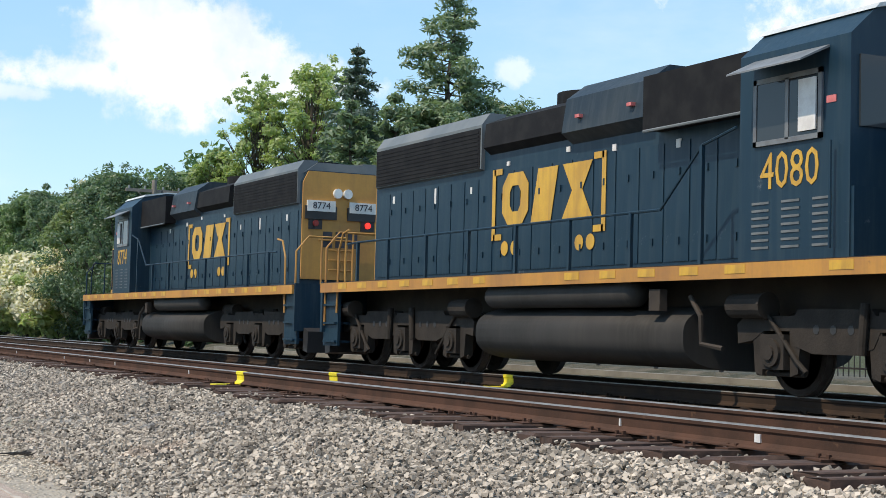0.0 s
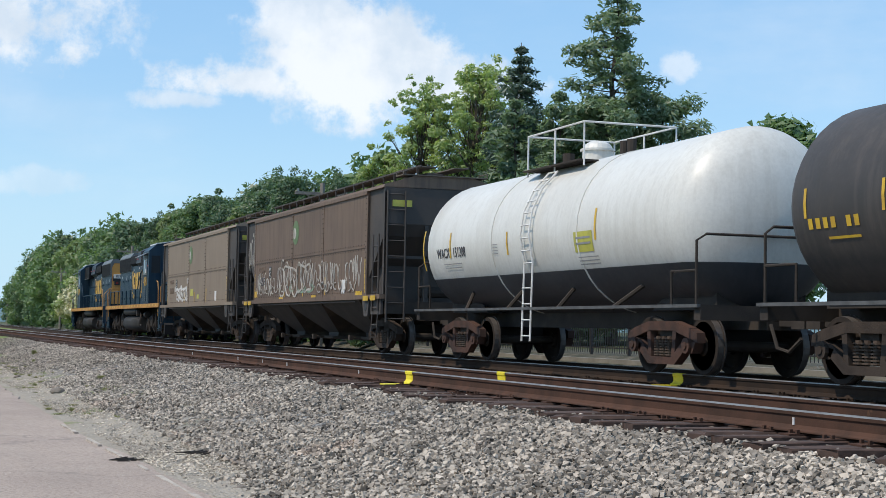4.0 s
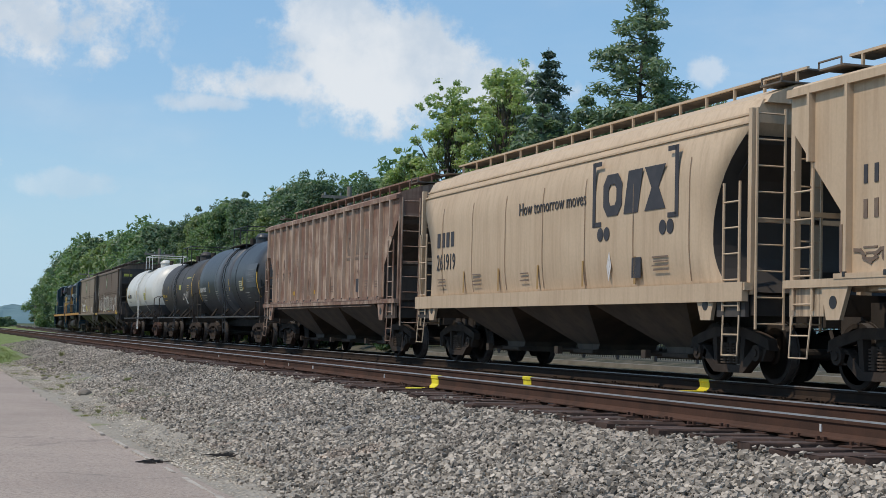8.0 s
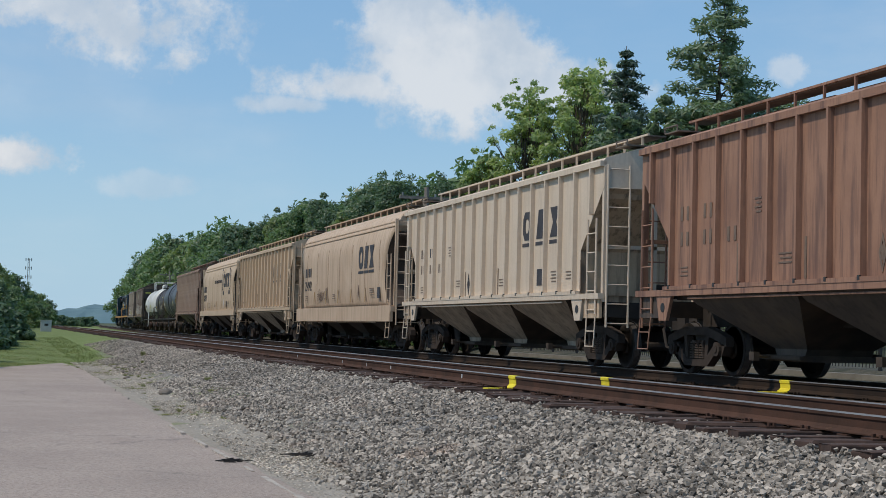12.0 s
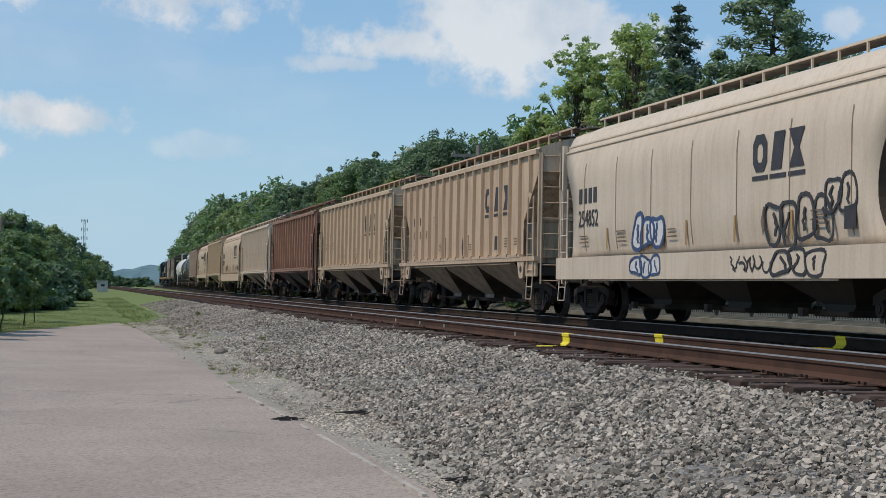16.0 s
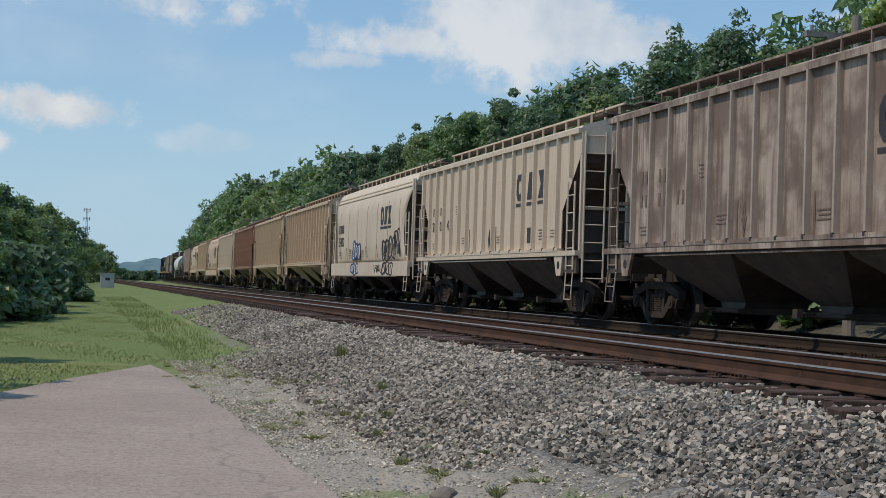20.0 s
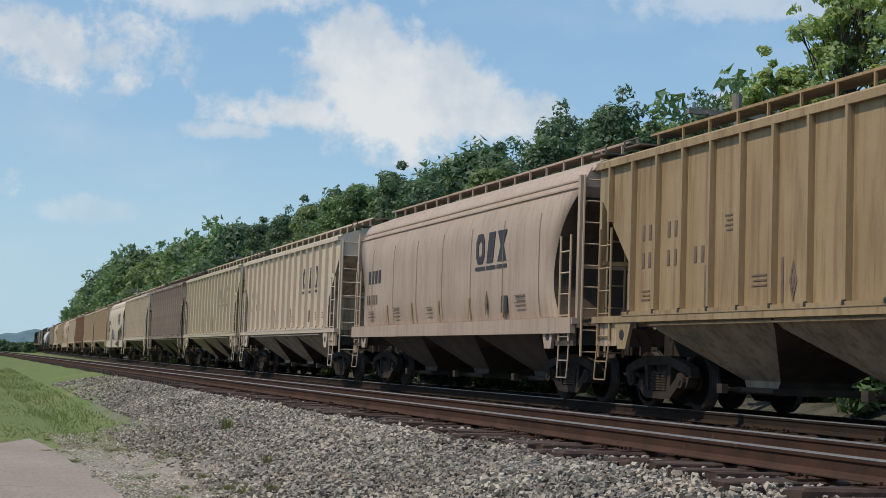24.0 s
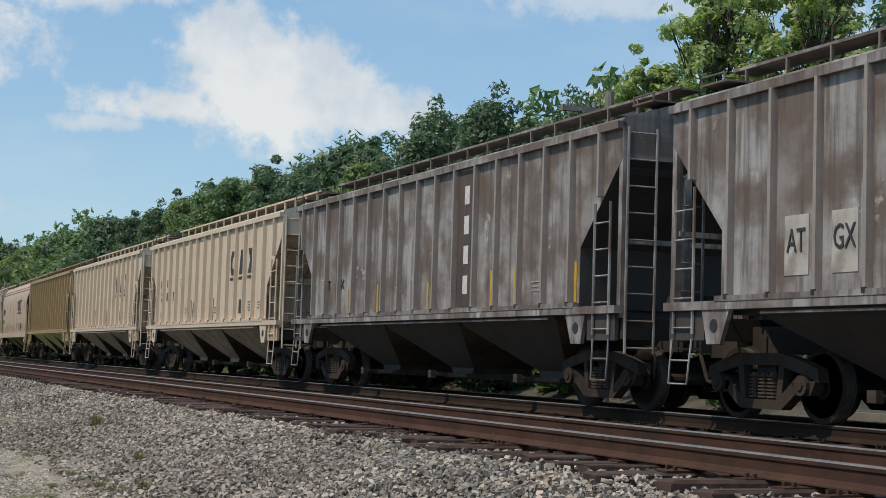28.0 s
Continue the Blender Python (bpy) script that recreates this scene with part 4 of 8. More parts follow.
def riveted_hopper(key, paint, dark, label):
    car = thing("riveted_hopper_car", label, "hopper car", "freight train cars")
    L = HALF
    e0 = L - 1.35
    bm = bmesh.new()
    box(bm, -1.56, 1.56, -e0, e0, 1.46, 4.10)
    part("body", bm, paint, car)
    for e in (-1, 1):
        bm = bmesh.new()
        extrude_x(bm, [(e * e0, 4.10), (e * L, 4.10), (e * L, 3.2), (e * (L - 0.2), 2.9), (e * e0, 1.9)], -1.50, 1.50)
        part("end_panel", bm, dark, car, "black end panel streaked with grime")
        boxes_each("end_bulkhead", [(-1.3, 1.3, e * (e0 + 0.2) - 0.25, e * (e0 + 0.2) + 0.25, 1.3, 2.2)], dark, car)
        boxes_each("corner_post", [(-1.54, -1.46, e * (L - 0.06) - 0.07, e * (L - 0.06) + 0.07, 1.3, 4.1)], dark, car)
    bm = bmesh.new()
    extrude_y(bm, [(-1.58, 4.08), (-1.55, 4.16), (-0.75, 4.40), (0.75, 4.40), (1.55, 4.16), (1.58, 4.08)], -L, L)
    part("roof", bm, paint, car)
    boxes_each("side_seam", [(-1.575, -1.555, -e0, e0, 2.66, 2.70), (-1.60, -1.55, -e0, e0, 4.0, 4.09)]
               + [(-1.572, -1.55, y - 0.06, y + 0.06, 1.47, 4.0) for y in (-e0 + 0.04, -2.1, 1.3, e0 - 0.04)], paint, car)
    bm = bmesh.new()
    def rivet(y, z):
        x = -1.575
        c = bm.verts.new((x - 0.018, y, z))
        o = [bm.verts.new((x, y + 0.020 * math.cos(a), z + 0.020 * math.sin(a))) for a in (0.4, 1.66, 2.9, 4.2, 5.4)]
        for i in range(5):
            bm.faces.new((o[i], o[(i + 1) % 5], c))
    for k in range(52):
        y = -e0 + 0.2 + k * (2 * e0 - 0.4) / 51
        rivet(y, 2.74)
        rivet(y, 2.62)
        rivet(y, 1.56)
    for k in range(18):
        z = 1.6 + k * 0.136
        for y in (-2.16, -2.04, 1.24, 1.36, -e0 + 0.08, e0 - 0.08):
            rivet(y, z)
    tagged(part("rivets", bm, mat("rivet_" + key, (0.09, 0.065, 0.05), (0.06, 0.045, 0.04), 4.0, 0.8), car), kind="stuff")
    hopper_common(car, dark, dark, key, False, paint)
    return car


# ---------------------------------------------------------------- tank cars
def tank_car(key, half, rad, upper, lower, label, split=None, band=None):
    car = thing("tank_car", label, "tank car", "freight train cars")
    zc = 0.98 + rad
    n = 40
    prof = [(-half, 0.02), (-half + 0.05, rad * 0.42), (-half + 0.18, rad * 0.72), (-half + 0.40, rad * 0.92), (-half + 0.62, rad)]
    ys = [-half + 0.62 + k * (2 * half - 1.24) / 14 for k in range(1, 15)]
    prof = prof + [(y, rad) for y in ys] + [(-a, r) for a, r in prof[:-1][::-1]]
    bm = bmesh.new()
    lathe(bm, prof, "y", n)
    bmesh.ops.translate(bm, verts=bm.verts[:], vec=(0, 0, zc))
    if split is not None:
        bmesh.ops.bisect_plane(bm, geom=bm.verts[:] + bm.edges[:] + bm.faces[:], plane_co=(0, 0, split), plane_no=(0, 0, 1))
    for f in bm.faces:
        c = f.calc_center_median()
        f.smooth = True
        if split is not None and c.z < split:
            f.material_index = 1
    part("tank", bm, [upper, lower], car)
    if band:
        for y0, y1 in band[1]:
            bm = bmesh.new()
            lathe(bm, [(y0, rad - 0.01), (y0, rad + 0.007), (y1, rad + 0.007), (y1, rad - 0.01)], "y", n)
            bmesh.ops.translate(bm, verts=bm.verts[:], vec=(0, 0, zc))
            part("band", bm, band[0], car, smooth=True)
    for y in (-half * 0.34, half * 0.30):
        bm = bmesh.new()
        lathe(bm, [(y - 0.025, rad - 0.01), (y - 0.025, rad + 0.012), (y + 0.025, rad + 0.012), (y + 0.025, rad - 0.01)], "y", n)
        bmesh.ops.translate(bm, verts=bm.verts[:], vec=(0, 0, zc))
        part("weld_band", bm, upper, car)
    e0 = half + 0.15
    bm = bmesh.new()
    box(bm, -0.3, 0.3, -e0, e0, 0.72, 1.05)
    for e in (-1, 1):
        box(bm, -1.45, 1.45, e * (e0 - 0.1) - 0.1, e * (e0 - 0.1) + 0.1, 0.85, 1.08)
        extrude_x(bm, [(e * (half - 2.6), 1.02), (e * (half - 0.5), 1.02), (e * (half - 0.5), 1.35), (e * (half - 2.3), 1.2)], -0.8, 0.8)
        for s in (-1, 1):
            rod(bm, (s * 1.4, e * (half - 2.9), 1.05), (s * 0.95, e * (half - 2.3), 1.55), 0.04)
            rod(bm, (s * 1.4, e * 1.2, 1.05), (s * 1.0, e * 1.2, 1.5), 0.04)
    part("underframe", bm, STEEL_DARK, car)
    boxes_each("side_walkway", [(s * 1.48 - 0.03, s * 1.48 + 0.03, -e0, e0, 1.04, 1.09) for s in (-1, 1)], mat("walkway_" + key, (0.10, 0.10, 0.10), (0.06, 0.06, 0.06), 3, 0.7), car)
    rail_m = WHITE if key == "white" else BLACK
    for e in (-1, 1):
        bm = bmesh.new()
        rods(bm, [(-1.45, e * (half + 0.02), 1.08), (-1.45, e * (half + 0.02), 2.05), (-1.3, e * (half + 0.05), 2.15), (1.3, e * (half + 0.05), 2.15), (1.45, e * (half + 0.02), 2.05), (1.45, e * (half + 0.02), 1.08)], 0.022)
        rods(bm, [(-1.45, e * (half + 0.02), 1.6), (-1.45, e * (half - 0.75), 1.6), (-1.45, e * (half - 0.75), 1.08)], 0.022)
        part("end_handrail", bm, STEEL_DARK, car)
        coupler(car, e * e0)
        freight_truck(car, e * (half - 1.75), *((FRAME_RED, "red") if key == "white" else ()))
    bm = bmesh.new()
    rod(bm, (0, 0.1, zc + rad - 0.05), (0, 0.1, zc + rad + 0.20), 0.30, 20)
    rod(bm, (0, 0.1, zc + rad + 0.20), (0, 0.1, zc + rad + 0.24), 0.34, 20)
    for r0, r1, z0, z1 in ((0.30, 0.25, 0.24, 0.33), (0.25, 0.15, 0.33, 0.39), (0.15, 0.02, 0.39, 0.41)):
        rod(bm, (0, 0.1, zc + rad + z0), (0, 0.1, zc + rad + z1), r0, 20, r1)
    part("manway", bm, upper, car)
    bm = bmesh.new()
    for y in (-0.75, 0.85, -1.05):
        rod(bm, (0.15, y, zc + rad - 0.05), (0.15, y, zc + rad + 0.32), 0.09, 10)
    rod(bm, (-0.25, 0.9, zc + rad - 0.05), (-0.25, 0.9, zc + rad + 0.22), 0.12, 10)
    part("valve", bm, STEEL_DARK, car)
    t = zc + rad
    bm = bmesh.new()
    for s in (-1, 1):
        rods(bm, [(s * 0.95, -1.3, t - 0.25), (s * 0.95, -1.3, t + 0.56), (s * 0.95, 1.3, t + 0.56), (s * 0.95, 1.3, t - 0.25)], 0.019)
        rod(bm, (s * 0.95, 0, t - 0.25), (s * 0.95, 0, t + 0.56), 0.019)
    for e in (-1, 1):
        rod(bm, (-0.95, e * 1.3, t + 0.56), (0.95, e * 1.3, t + 0.56), 0.019)
    part("platform_rail", bm, rail_m, car)
    boxes_each("platform", [(s * 0.85 - 0.2, s * 0.85 + 0.2, -1.3, 1.3, t - 0.16, t - 0.13) for s in (-1, 1)], STEEL_DARK, car)
    bm = bmesh.new()
    for s in (-0.2, 0.2):
        pts = [(-(rad + 0.08) * math.cos(a), s, zc + (rad + 0.08) * math.sin(a)) for a in (-0.35, 0.0, 0.3, 0.6, 0.9)]
        rods(bm, [(-1.5, s, 0.45)] + pts, 0.02)
    for k in range(9):
        a = -0.35 + k * 0.155
        rod(bm, (-(rad + 0.08) * math.cos(a), -0.2, zc + (rad + 0.08) * math.sin(a)), (-(rad + 0.08) * math.cos(a), 0.2, zc + (rad + 0.08) * math.sin(a)), 0.014, 5)
    for k in range(4):
        rod(bm, (-1.5, -0.2, 0.55 + 0.3 * k), (-1.5, 0.2, 0.55 + 0.3 * k), 0.014, 5)
    part("ladder", bm, rail_m, car)
    car["r"] = rad
    return car

# ---------------------------------------------------------------- locomotives
BLUE = mat("dark_blue_paint", (0.0062, 0.026, 0.048), (0.0095, 0.032, 0.055), 0.8, 0.45, spec=0.3, streak=(0.034, 0.056, 0.072), streak_amt=0.4, speck=(0.10, 0.12, 0.14), speck_scale=2.6, speck_lo=0.66)
GOLD = mat("golden_paint", (0.62, 0.36, 0.045), (0.52, 0.29, 0.04), 2.0, 0.5, streak=(0.28, 0.15, 0.05), streak_amt=0.4)
GOLD_WORN = mat("weathered_gold", (0.48, 0.250, 0.058), (0.38, 0.185, 0.05), 0.9, 0.6, streak=(0.24, 0.125, 0.05), streak_amt=0.22, speck=(0.14, 0.075, 0.045), speck_scale=2.2, speck_lo=0.66)
SILL = mat("sill_gold", (0.52, 0.25, 0.05), (0.36, 0.17, 0.05), 0.7, 0.6, streak=(0.22, 0.11, 0.05), streak_amt=0.2, speck=(0.14, 0.075, 0.045), speck_scale=1.6, speck_lo=0.64)
GRILLE = mat("black_grille", (0.012, 0.012, 0.014), (0.020, 0.020, 0.021), 3.0, 0.8, spec=0.15)
ROOF_GREY = mat("roof_weathering", (0.10, 0.12, 0.135), (0.16, 0.175, 0.18), 1.0, 0.6)
CAB_ROOF = mat("pale_roof", (0.60, 0.62, 0.62), (0.48, 0.50, 0.50), 1.5, 0.45)
TANK_GREY = mat("fuel_tank_grime", (0.044, 0.041, 0.039), (0.030, 0.028, 0.026), 0.9, 0.7, streak=(0.060, 0.055, 0.050), streak_amt=0.4, spec=0.25)
GLASS = bpy.data.materials.new("cab_glass")
GLASS.use_nodes = True
GLASS.node_tree.nodes["Principled BSDF"].inputs["Base Color"].default_value = (0.03, 0.035, 0.04, 1)
GLASS.node_tree.nodes["Principled BSDF"].inputs["Roughness"].default_value = 0.06
RED_LAMP = mat("red_marker_light", (0.9, 0.03, 0.02), (0.8, 0.02, 0.02), 4, 0.3, glow=1.2)
HEAD_LAMP = mat("headlight_lens", (0.75, 0.76, 0.74), (0.6, 0.6, 0.6), 5, 0.15)
STICKER = mat("white_sticker", (0.70, 0.68, 0.66), (0.60, 0.57, 0.55), 8, 0.5)
PINK = mat("red_faded_sticker", (0.62, 0.18, 0.18), (0.5, 0.12, 0.12), 8, 0.5)


def loco_truck(loco, y, face):
    """Three-axle truck with its cast side frames on both sides."""
    t = part("truck", cached("loco_bolster", lambda: mesh_of(box(bmesh.new(), -0.85, 0.85, -2.2, 2.2, 0.62, 0.9), "truck", STEEL_DARK)), None, loco, at=(0, y, 0))

    casting = mat("loco_casting", (0.040, 0.033, 0.028), (0.026, 0.022, 0.019), 3.0, 0.85, bump=0.3, spec=0.25)

    def frame_mesh():
        bm = bmesh.new()
        w = 0.09
        # deep plates between the axles, pedestals round the boxes
        for m in (-1, 1):
            c = m * 1.025
            extrude_x(bm, [(c - 0.80, 0.84), (c - 0.62, 1.04), (c + 0.62, 1.04), (c + 0.80, 0.84), (c + 0.66, 0.60), (c + 0.36, 0.52), (c - 0.36, 0.52), (c - 0.66, 0.60)], -w, w)
            extrude_x(bm, [(m * 2.2, 0.82), (m * 2.2, 1.0), (m * 2.62, 0.98), (m * 2.80, 0.86), (m * 2.78, 0.62), (m * 2.5, 0.66)], -w, w)
        box(bm, -w, w, -0.28, 0.28, 0.80, 1.0)
        for a in (-2.05, 0, 2.05):
            box(bm, -w, w, a - 0.42, a + 0.42, 0.78, 0.96)
            for e in (-1, 1):
                extrude_x(bm, [(a + e * 0.24, 0.86), (a + e * 0.46, 0.86), (a + e * 0.40, 0.28), (a + e * 0.26, 0.24)], -w * 0.9, w * 0.9)
            box(bm, -0.15, 0.15, a - 0.22, a + 0.22, 0.32, 0.74)
            rod(bm, (-0.19, a, 0.52), (0.19, a, 0.52), 0.17, 16)
            rod(bm, (-0.215, a, 0.52), (0.215, a, 0.52), 0.09, 12)
            rod(bm, (0.0, a - 0.44, 0.27), (0.0, a + 0.44, 0.27), 0.035, 6)
        for m in (-1, 1):
            rod(bm, (-0.13, m * 2.50 - 0.32, 1.08), (-0.13, m * 2.50 + 0.32, 1.08), 0.15, 14)
            rod(bm, (-0.13, m * 2.50 - 0.36, 1.08), (-0.13, m * 2.50 - 0.32, 1.08), 0.17, 14)
            rod(bm, (-0.14, m * 0.45, 1.10), (-0.14, m * 0.50, 0.52), 0.055, 10)
            rods(bm, [(-0.12, m * 2.2, 1.0), (-0.13, m * 1.6, 0.42), (-0.12, m * 1.45, 0.30)], 0.03, 6)
        return mesh_of(bm, "side_frame", casting)

    def hole_mesh():
        bm = bmesh.new()
        rod(bm, (-0.095, 0, 0), (0.095, 0, 0), 0.055, 10)
        return mesh_of(bm, "frame_hole", BLACK)
    for s in (-1, 1):
        cast = part("side_frame", cached("loco_frame", frame_mesh), None, t, at=(s * 1.08, 0, 0))
        for a in (-1.32, -1.025, -0.73, 0.73, 1.025, 1.32):
            part("frame_hole", cached("frame_hole", hole_mesh), None, cast, at=(0, a, 0.80))
        for a in (-2.05, 0, 2.05):
            part("wheel", wheel_mesh(0.508), None, t, at=pose(s * 0.755, a, 0.508, 0, 0, 180 if s > 0 else 0))


def emblem_piece(bm, x, y, z, w, h, kind, side=-1):
    """One of three plain shapes: a frame, a stepped slab, an hourglass."""
    xa, xb = sorted((x, x + side * 0.006))
    if kind == 0:       # an eight-sided ring
        out = [(0.5, 0.26), (0.28, 0.5), (-0.28, 0.5), (-0.5, 0.26), (-0.5, -0.26), (-0.28, -0.5), (0.28, -0.5), (0.5, -0.26)]
        for (a, b), (c, d) in zip(out, out[1:] + out[:1]):
            extrude_x(bm, [(y + a * w, z + b * h), (y + c * w, z + d * h), (y + c * w * 0.42, z + d * h * 0.5), (y + a * w * 0.42, z + b * h * 0.5)], xa, xb)
    elif kind == 1:     # a slanting slab
        k = side * 0.12
        extrude_x(bm, [(y - w * (0.36 + k), z - h / 2), (y + w * (0.36 - k), z - h / 2), (y + w * (0.36 + k), z + h / 2), (y - w * (0.36 - k), z + h / 2)], xa, xb)
    else:               # an hourglass
        for s in (-1, 1):
            extrude_x(bm, [(y - w * 0.5, z + s * h / 2), (y + w * 0.5, z + s * h / 2), (y + w * 0.17, z), (y - w * 0.17, z)], xa, xb)


HOOD_PARTS = ("long_hood", "hood_roof", "radiator", "brake_grille", "blister", "filter", "hood_end", "number_board",
              "marker_light", "headlight", "lamp_recess", "roof_fan", "grab_iron", "emblem")


def raise_hood(loco):
    """Brings the hood and what is on it to its full height above the walkway."""
    for ob in loco.children_recursive:
        if ob.parent.name.startswith(("cab", "nose")) or not ob.name.startswith(HOOD_PARTS):
            continue
        for v in ob.data.vertices:
            if v.co.z > 1.6:
                v.co.z = 1.6 + (v.co.z - 1.6) * 1.09


def locomotive(number, vis, label, older):
    """A six-axle road switcher, cab at its -y end; vis is the side (-1 or +1) that carries the lettering."""
    loco = thing("diesel_locomotive", label, "locomotive", "freight train locomotives")
    H = 9.55
    # frame and walkway
    bm = bmesh.new()
    box(bm, -1.52, 1.52, -H, H, 1.50, 1.60)
    part("walkway", bm, STEEL_DARK, loco)
    for s in (-1, 1):
        bm = bmesh.new()
        box(bm, s * 1.54 - 0.02, s * 1.54 + 0.02, -H + 0.05, H - 0.05, 1.40, 1.585)
        edge = part("side_sill", bm, SILL, loco, "gold stripe along the walkway edge")
        xa, xb = sorted((s * 1.556, s * 1.566))
        boxes_each("reflector", [(xa, xb, -H + 0.6 + k * 0.95, -H + 1.0 + k * 0.95, 1.46, 1.565) for k in range(19) if k not in (4, 10, 11)], GOLD, edge)
    bm = bmesh.new()
    box(bm, -0.6, 0.6, -H + 0.2, H - 0.2, 0.95, 1.5)
    part("underframe", bm, STEEL_DARK, loco)
    for e in (-1, 1):
        bm = bmesh.new()
        box(bm, -1.52, 1.52, e * (H - 0.03) - 0.05, e * (H - 0.03) + 0.05, 0.62, 1.62)
        part("end_plate", bm, BLUE, loco)
        for s in (-1, 1):
            bm = bmesh.new()
            extrude_x(bm, [(e * H, 0.35), (e * H, 1.5), (e * (H - 0.75), 1.5), (e * (H - 0.75), 0.35)], s * 1.42 - 0.03, s * 1.42 + 0.03)
            well = part("step_well", bm, BLUE, loco)
            boxes_each("step", [(s * 1.30 - 0.2, s * 1.30 + 0.2, e * (H - 0.4) - 0.3, e * (H - 0.4) + 0.3, 0.42 + 0.36 * k, 0.46 + 0.36 * k) for k in range(3)], BLUE, well)
        bm = bmesh.new()
        extrude_x(bm, [(e * H, 0.22), (e * (H + 0.25), 0.18), (e * (H + 0.28), 0.62), (e * H, 0.7)], -1.3, 1.3)
        part("plow", bm, BLACK, loco)
        coupler(loco, e * (H + 0.02))
        for k in range(5):
            bm = bmesh.new()
            rods(bm, [(-0.9 + 0.45 * k, e * (H + 0.03), 1.15), (-0.9 + 0.45 * k, e * (H + 0.22), 0.85), (-0.8 + 0.45 * k, e * (H + 0.2), 0.6)], 0.025, 5)
            part("hose", bm, BLACK, loco)
        loco_truck(loco, e * 6.35, vis)
    # fuel tank and air reservoirs
    bm = bmesh.new()
    sec = [(1.42 * math.copysign(abs(math.cos(a)) ** 0.55, math.cos(a)), 0.68 + 0.43 * math.copysign(abs(math.sin(a)) ** 0.7, math.sin(a))) for a in [math.radians(3.75 + 7.5 * k) for k in range(48)]]
    extrude_y(bm, sec, -2.75, 3.0)
    for f in bm.faces:
        f.smooth = len(f.verts) == 4
    part("fuel_tank", bm, TANK_GREY, loco, "rounded grey fuel tank with spill streaks")
    for s in (-1, 1):
        bm = bmesh.new()
        lathe(bm, [(-1.6, 0.05), (-1.55, 0.15), (-1.45, 0.19), (2.6, 0.19), (2.7, 0.15), (2.75, 0.05)], "y", 16)
        bmesh.ops.translate(bm, verts=bm.verts[:], vec=(s * 1.28, 0, 1.26))
        part("air_reservoir", bm, TANK_GREY, loco, smooth=True)
        bm = bmesh.new()
        rods(bm, [(s * 1.35, -2.8, 1.2), (s * 1.4, -3.1, 0.95), (s * 1.42, -3.15, 0.6), (s * 1.42, -3.6, 0.55)], 0.035)
        part("pipe", bm, STEEL_DARK, loco)
        boxes_each("fuel_filter", [(s * 1.42 - 0.06, s * 1.42 + 0.06, -2.3, -2.05, 1.02, 1.3)], STEEL_DARK, loco)
    # long hood
    hw = 0.93
    bm = bmesh.new()
    extrude_y(bm, [(-hw, 1.6), (-hw, 3.72), (-hw + 0.12, 3.95), (hw - 0.12, 3.95), (hw, 3.72), (hw, 1.6)], -3.98, 8.25)
    part("long_hood", bm, BLUE, loco)
    bm = bmesh.new()
    extrude_y(bm, [(-hw + 0.05, 3.90), (-0.55, 4.12), (0.55, 4.12), (hw - 0.05, 3.90)], -1.4, 8.2)
    part("hood_roof", bm, ROOF_GREY, loco)
    for s in (-1, 1):
        x = s * hw
        bm = bmesh.new()
        for y0, y1, n, top in ((3.4, 8.1, 9, 3.27), (-3.4, 3.3, 11, 3.33)):
            w = (y1 - y0) / n
            boxes_each("hood_door", [(min(x, x + s * 0.013), max(x, x + s * 0.013), y0 + k * w + 0.02, y0 + (k + 1) * w - 0.02, 1.7, top) for k in range(n)], BLUE, loco)
        bm = bmesh.new()
        extrude_y(bm, [(x, 3.26), (x + s * 0.07, 3.28), (x + s * 0.07, 3.97), (x - s * 0.08, 4.16), (x - s * 0.4, 4.16)], 3.75, 8.15)
        part("radiator_housing", bm, ROOF_GREY, loco)
        bm = bmesh.new()
        box(bm, min(x + s * 0.060, x + s * 0.082), max(x + s * 0.060, x + s * 0.082), 3.80, 8.12, 3.29, 3.92)
        for k in range(9):
            z = 3.33 + k * 0.064
            box(bm, min(x + s * 0.08, x + s * 0.089), max(x + s * 0.08, x + s * 0.089), 3.85, 8.07, z, z + 0.03)
        part("radiator_grille", bm, GRILLE, loco)
        bm = bmesh.new()
        extrude_y(bm, [(x, 3.48), (x + s * 0.14, 3.58), (x + s * 0.10, 3.95), (x - s * 0.3, 4.1)], 0.95, 3.55)
        part("brake_grille", bm, GRILLE, loco)
        bm = bmesh.new()
        extrude_y(bm, [(x, 3.40), (x + s * 0.20, 3.54), (x + s * 0.12, 4.02), (x - s * 0.2, 4.24), (x - s * 0.7, 4.24)], -1.35, 0.9)
        part("blister", bm, mat("sooty_slate_blue", (0.014, 0.026, 0.040), (0.030, 0.040, 0.048), 0.9, 0.55, spec=0.3, streak=(0.06, 0.07, 0.078), streak_amt=0.4), loco)
        bm = bmesh.new()
        box(bm, min(x, x + s * 0.30), max(x, x + s * 0.30), -3.95, -1.45, 3.34, 4.02)
        part("filter_box", bm, GRILLE, loco)
        bm = bmesh.new()
        rods(bm, [(x + s * 0.32, -3.9, 3.32), (x + s * 0.32, -1.5, 3.32)], 0.02)
        part("filter_lip", bm, ROOF_GREY, loco)
        # stickers and latches
        boxes_each("sticker", [(min(x, x + s * 0.02), max(x, x + s * 0.02), y - w / 2, y + w / 2, z - h / 2, z + h / 2) for y, z, w, h in
                   ((7.4, 3.15, 0.09, 0.14), (5.6, 3.1, 0.07, 0.28), (4.2, 3.1, 0.06, 0.12), (2.9, 3.45, 0.09, 0.07), (2.1, 3.85, 0.12, 0.08), (1.0, 3.5, 0.10, 0.08), (-0.3, 3.4, 0.10, 0.10), (-1.9, 3.3, 0.10, 0.12))], STICKER, loco)
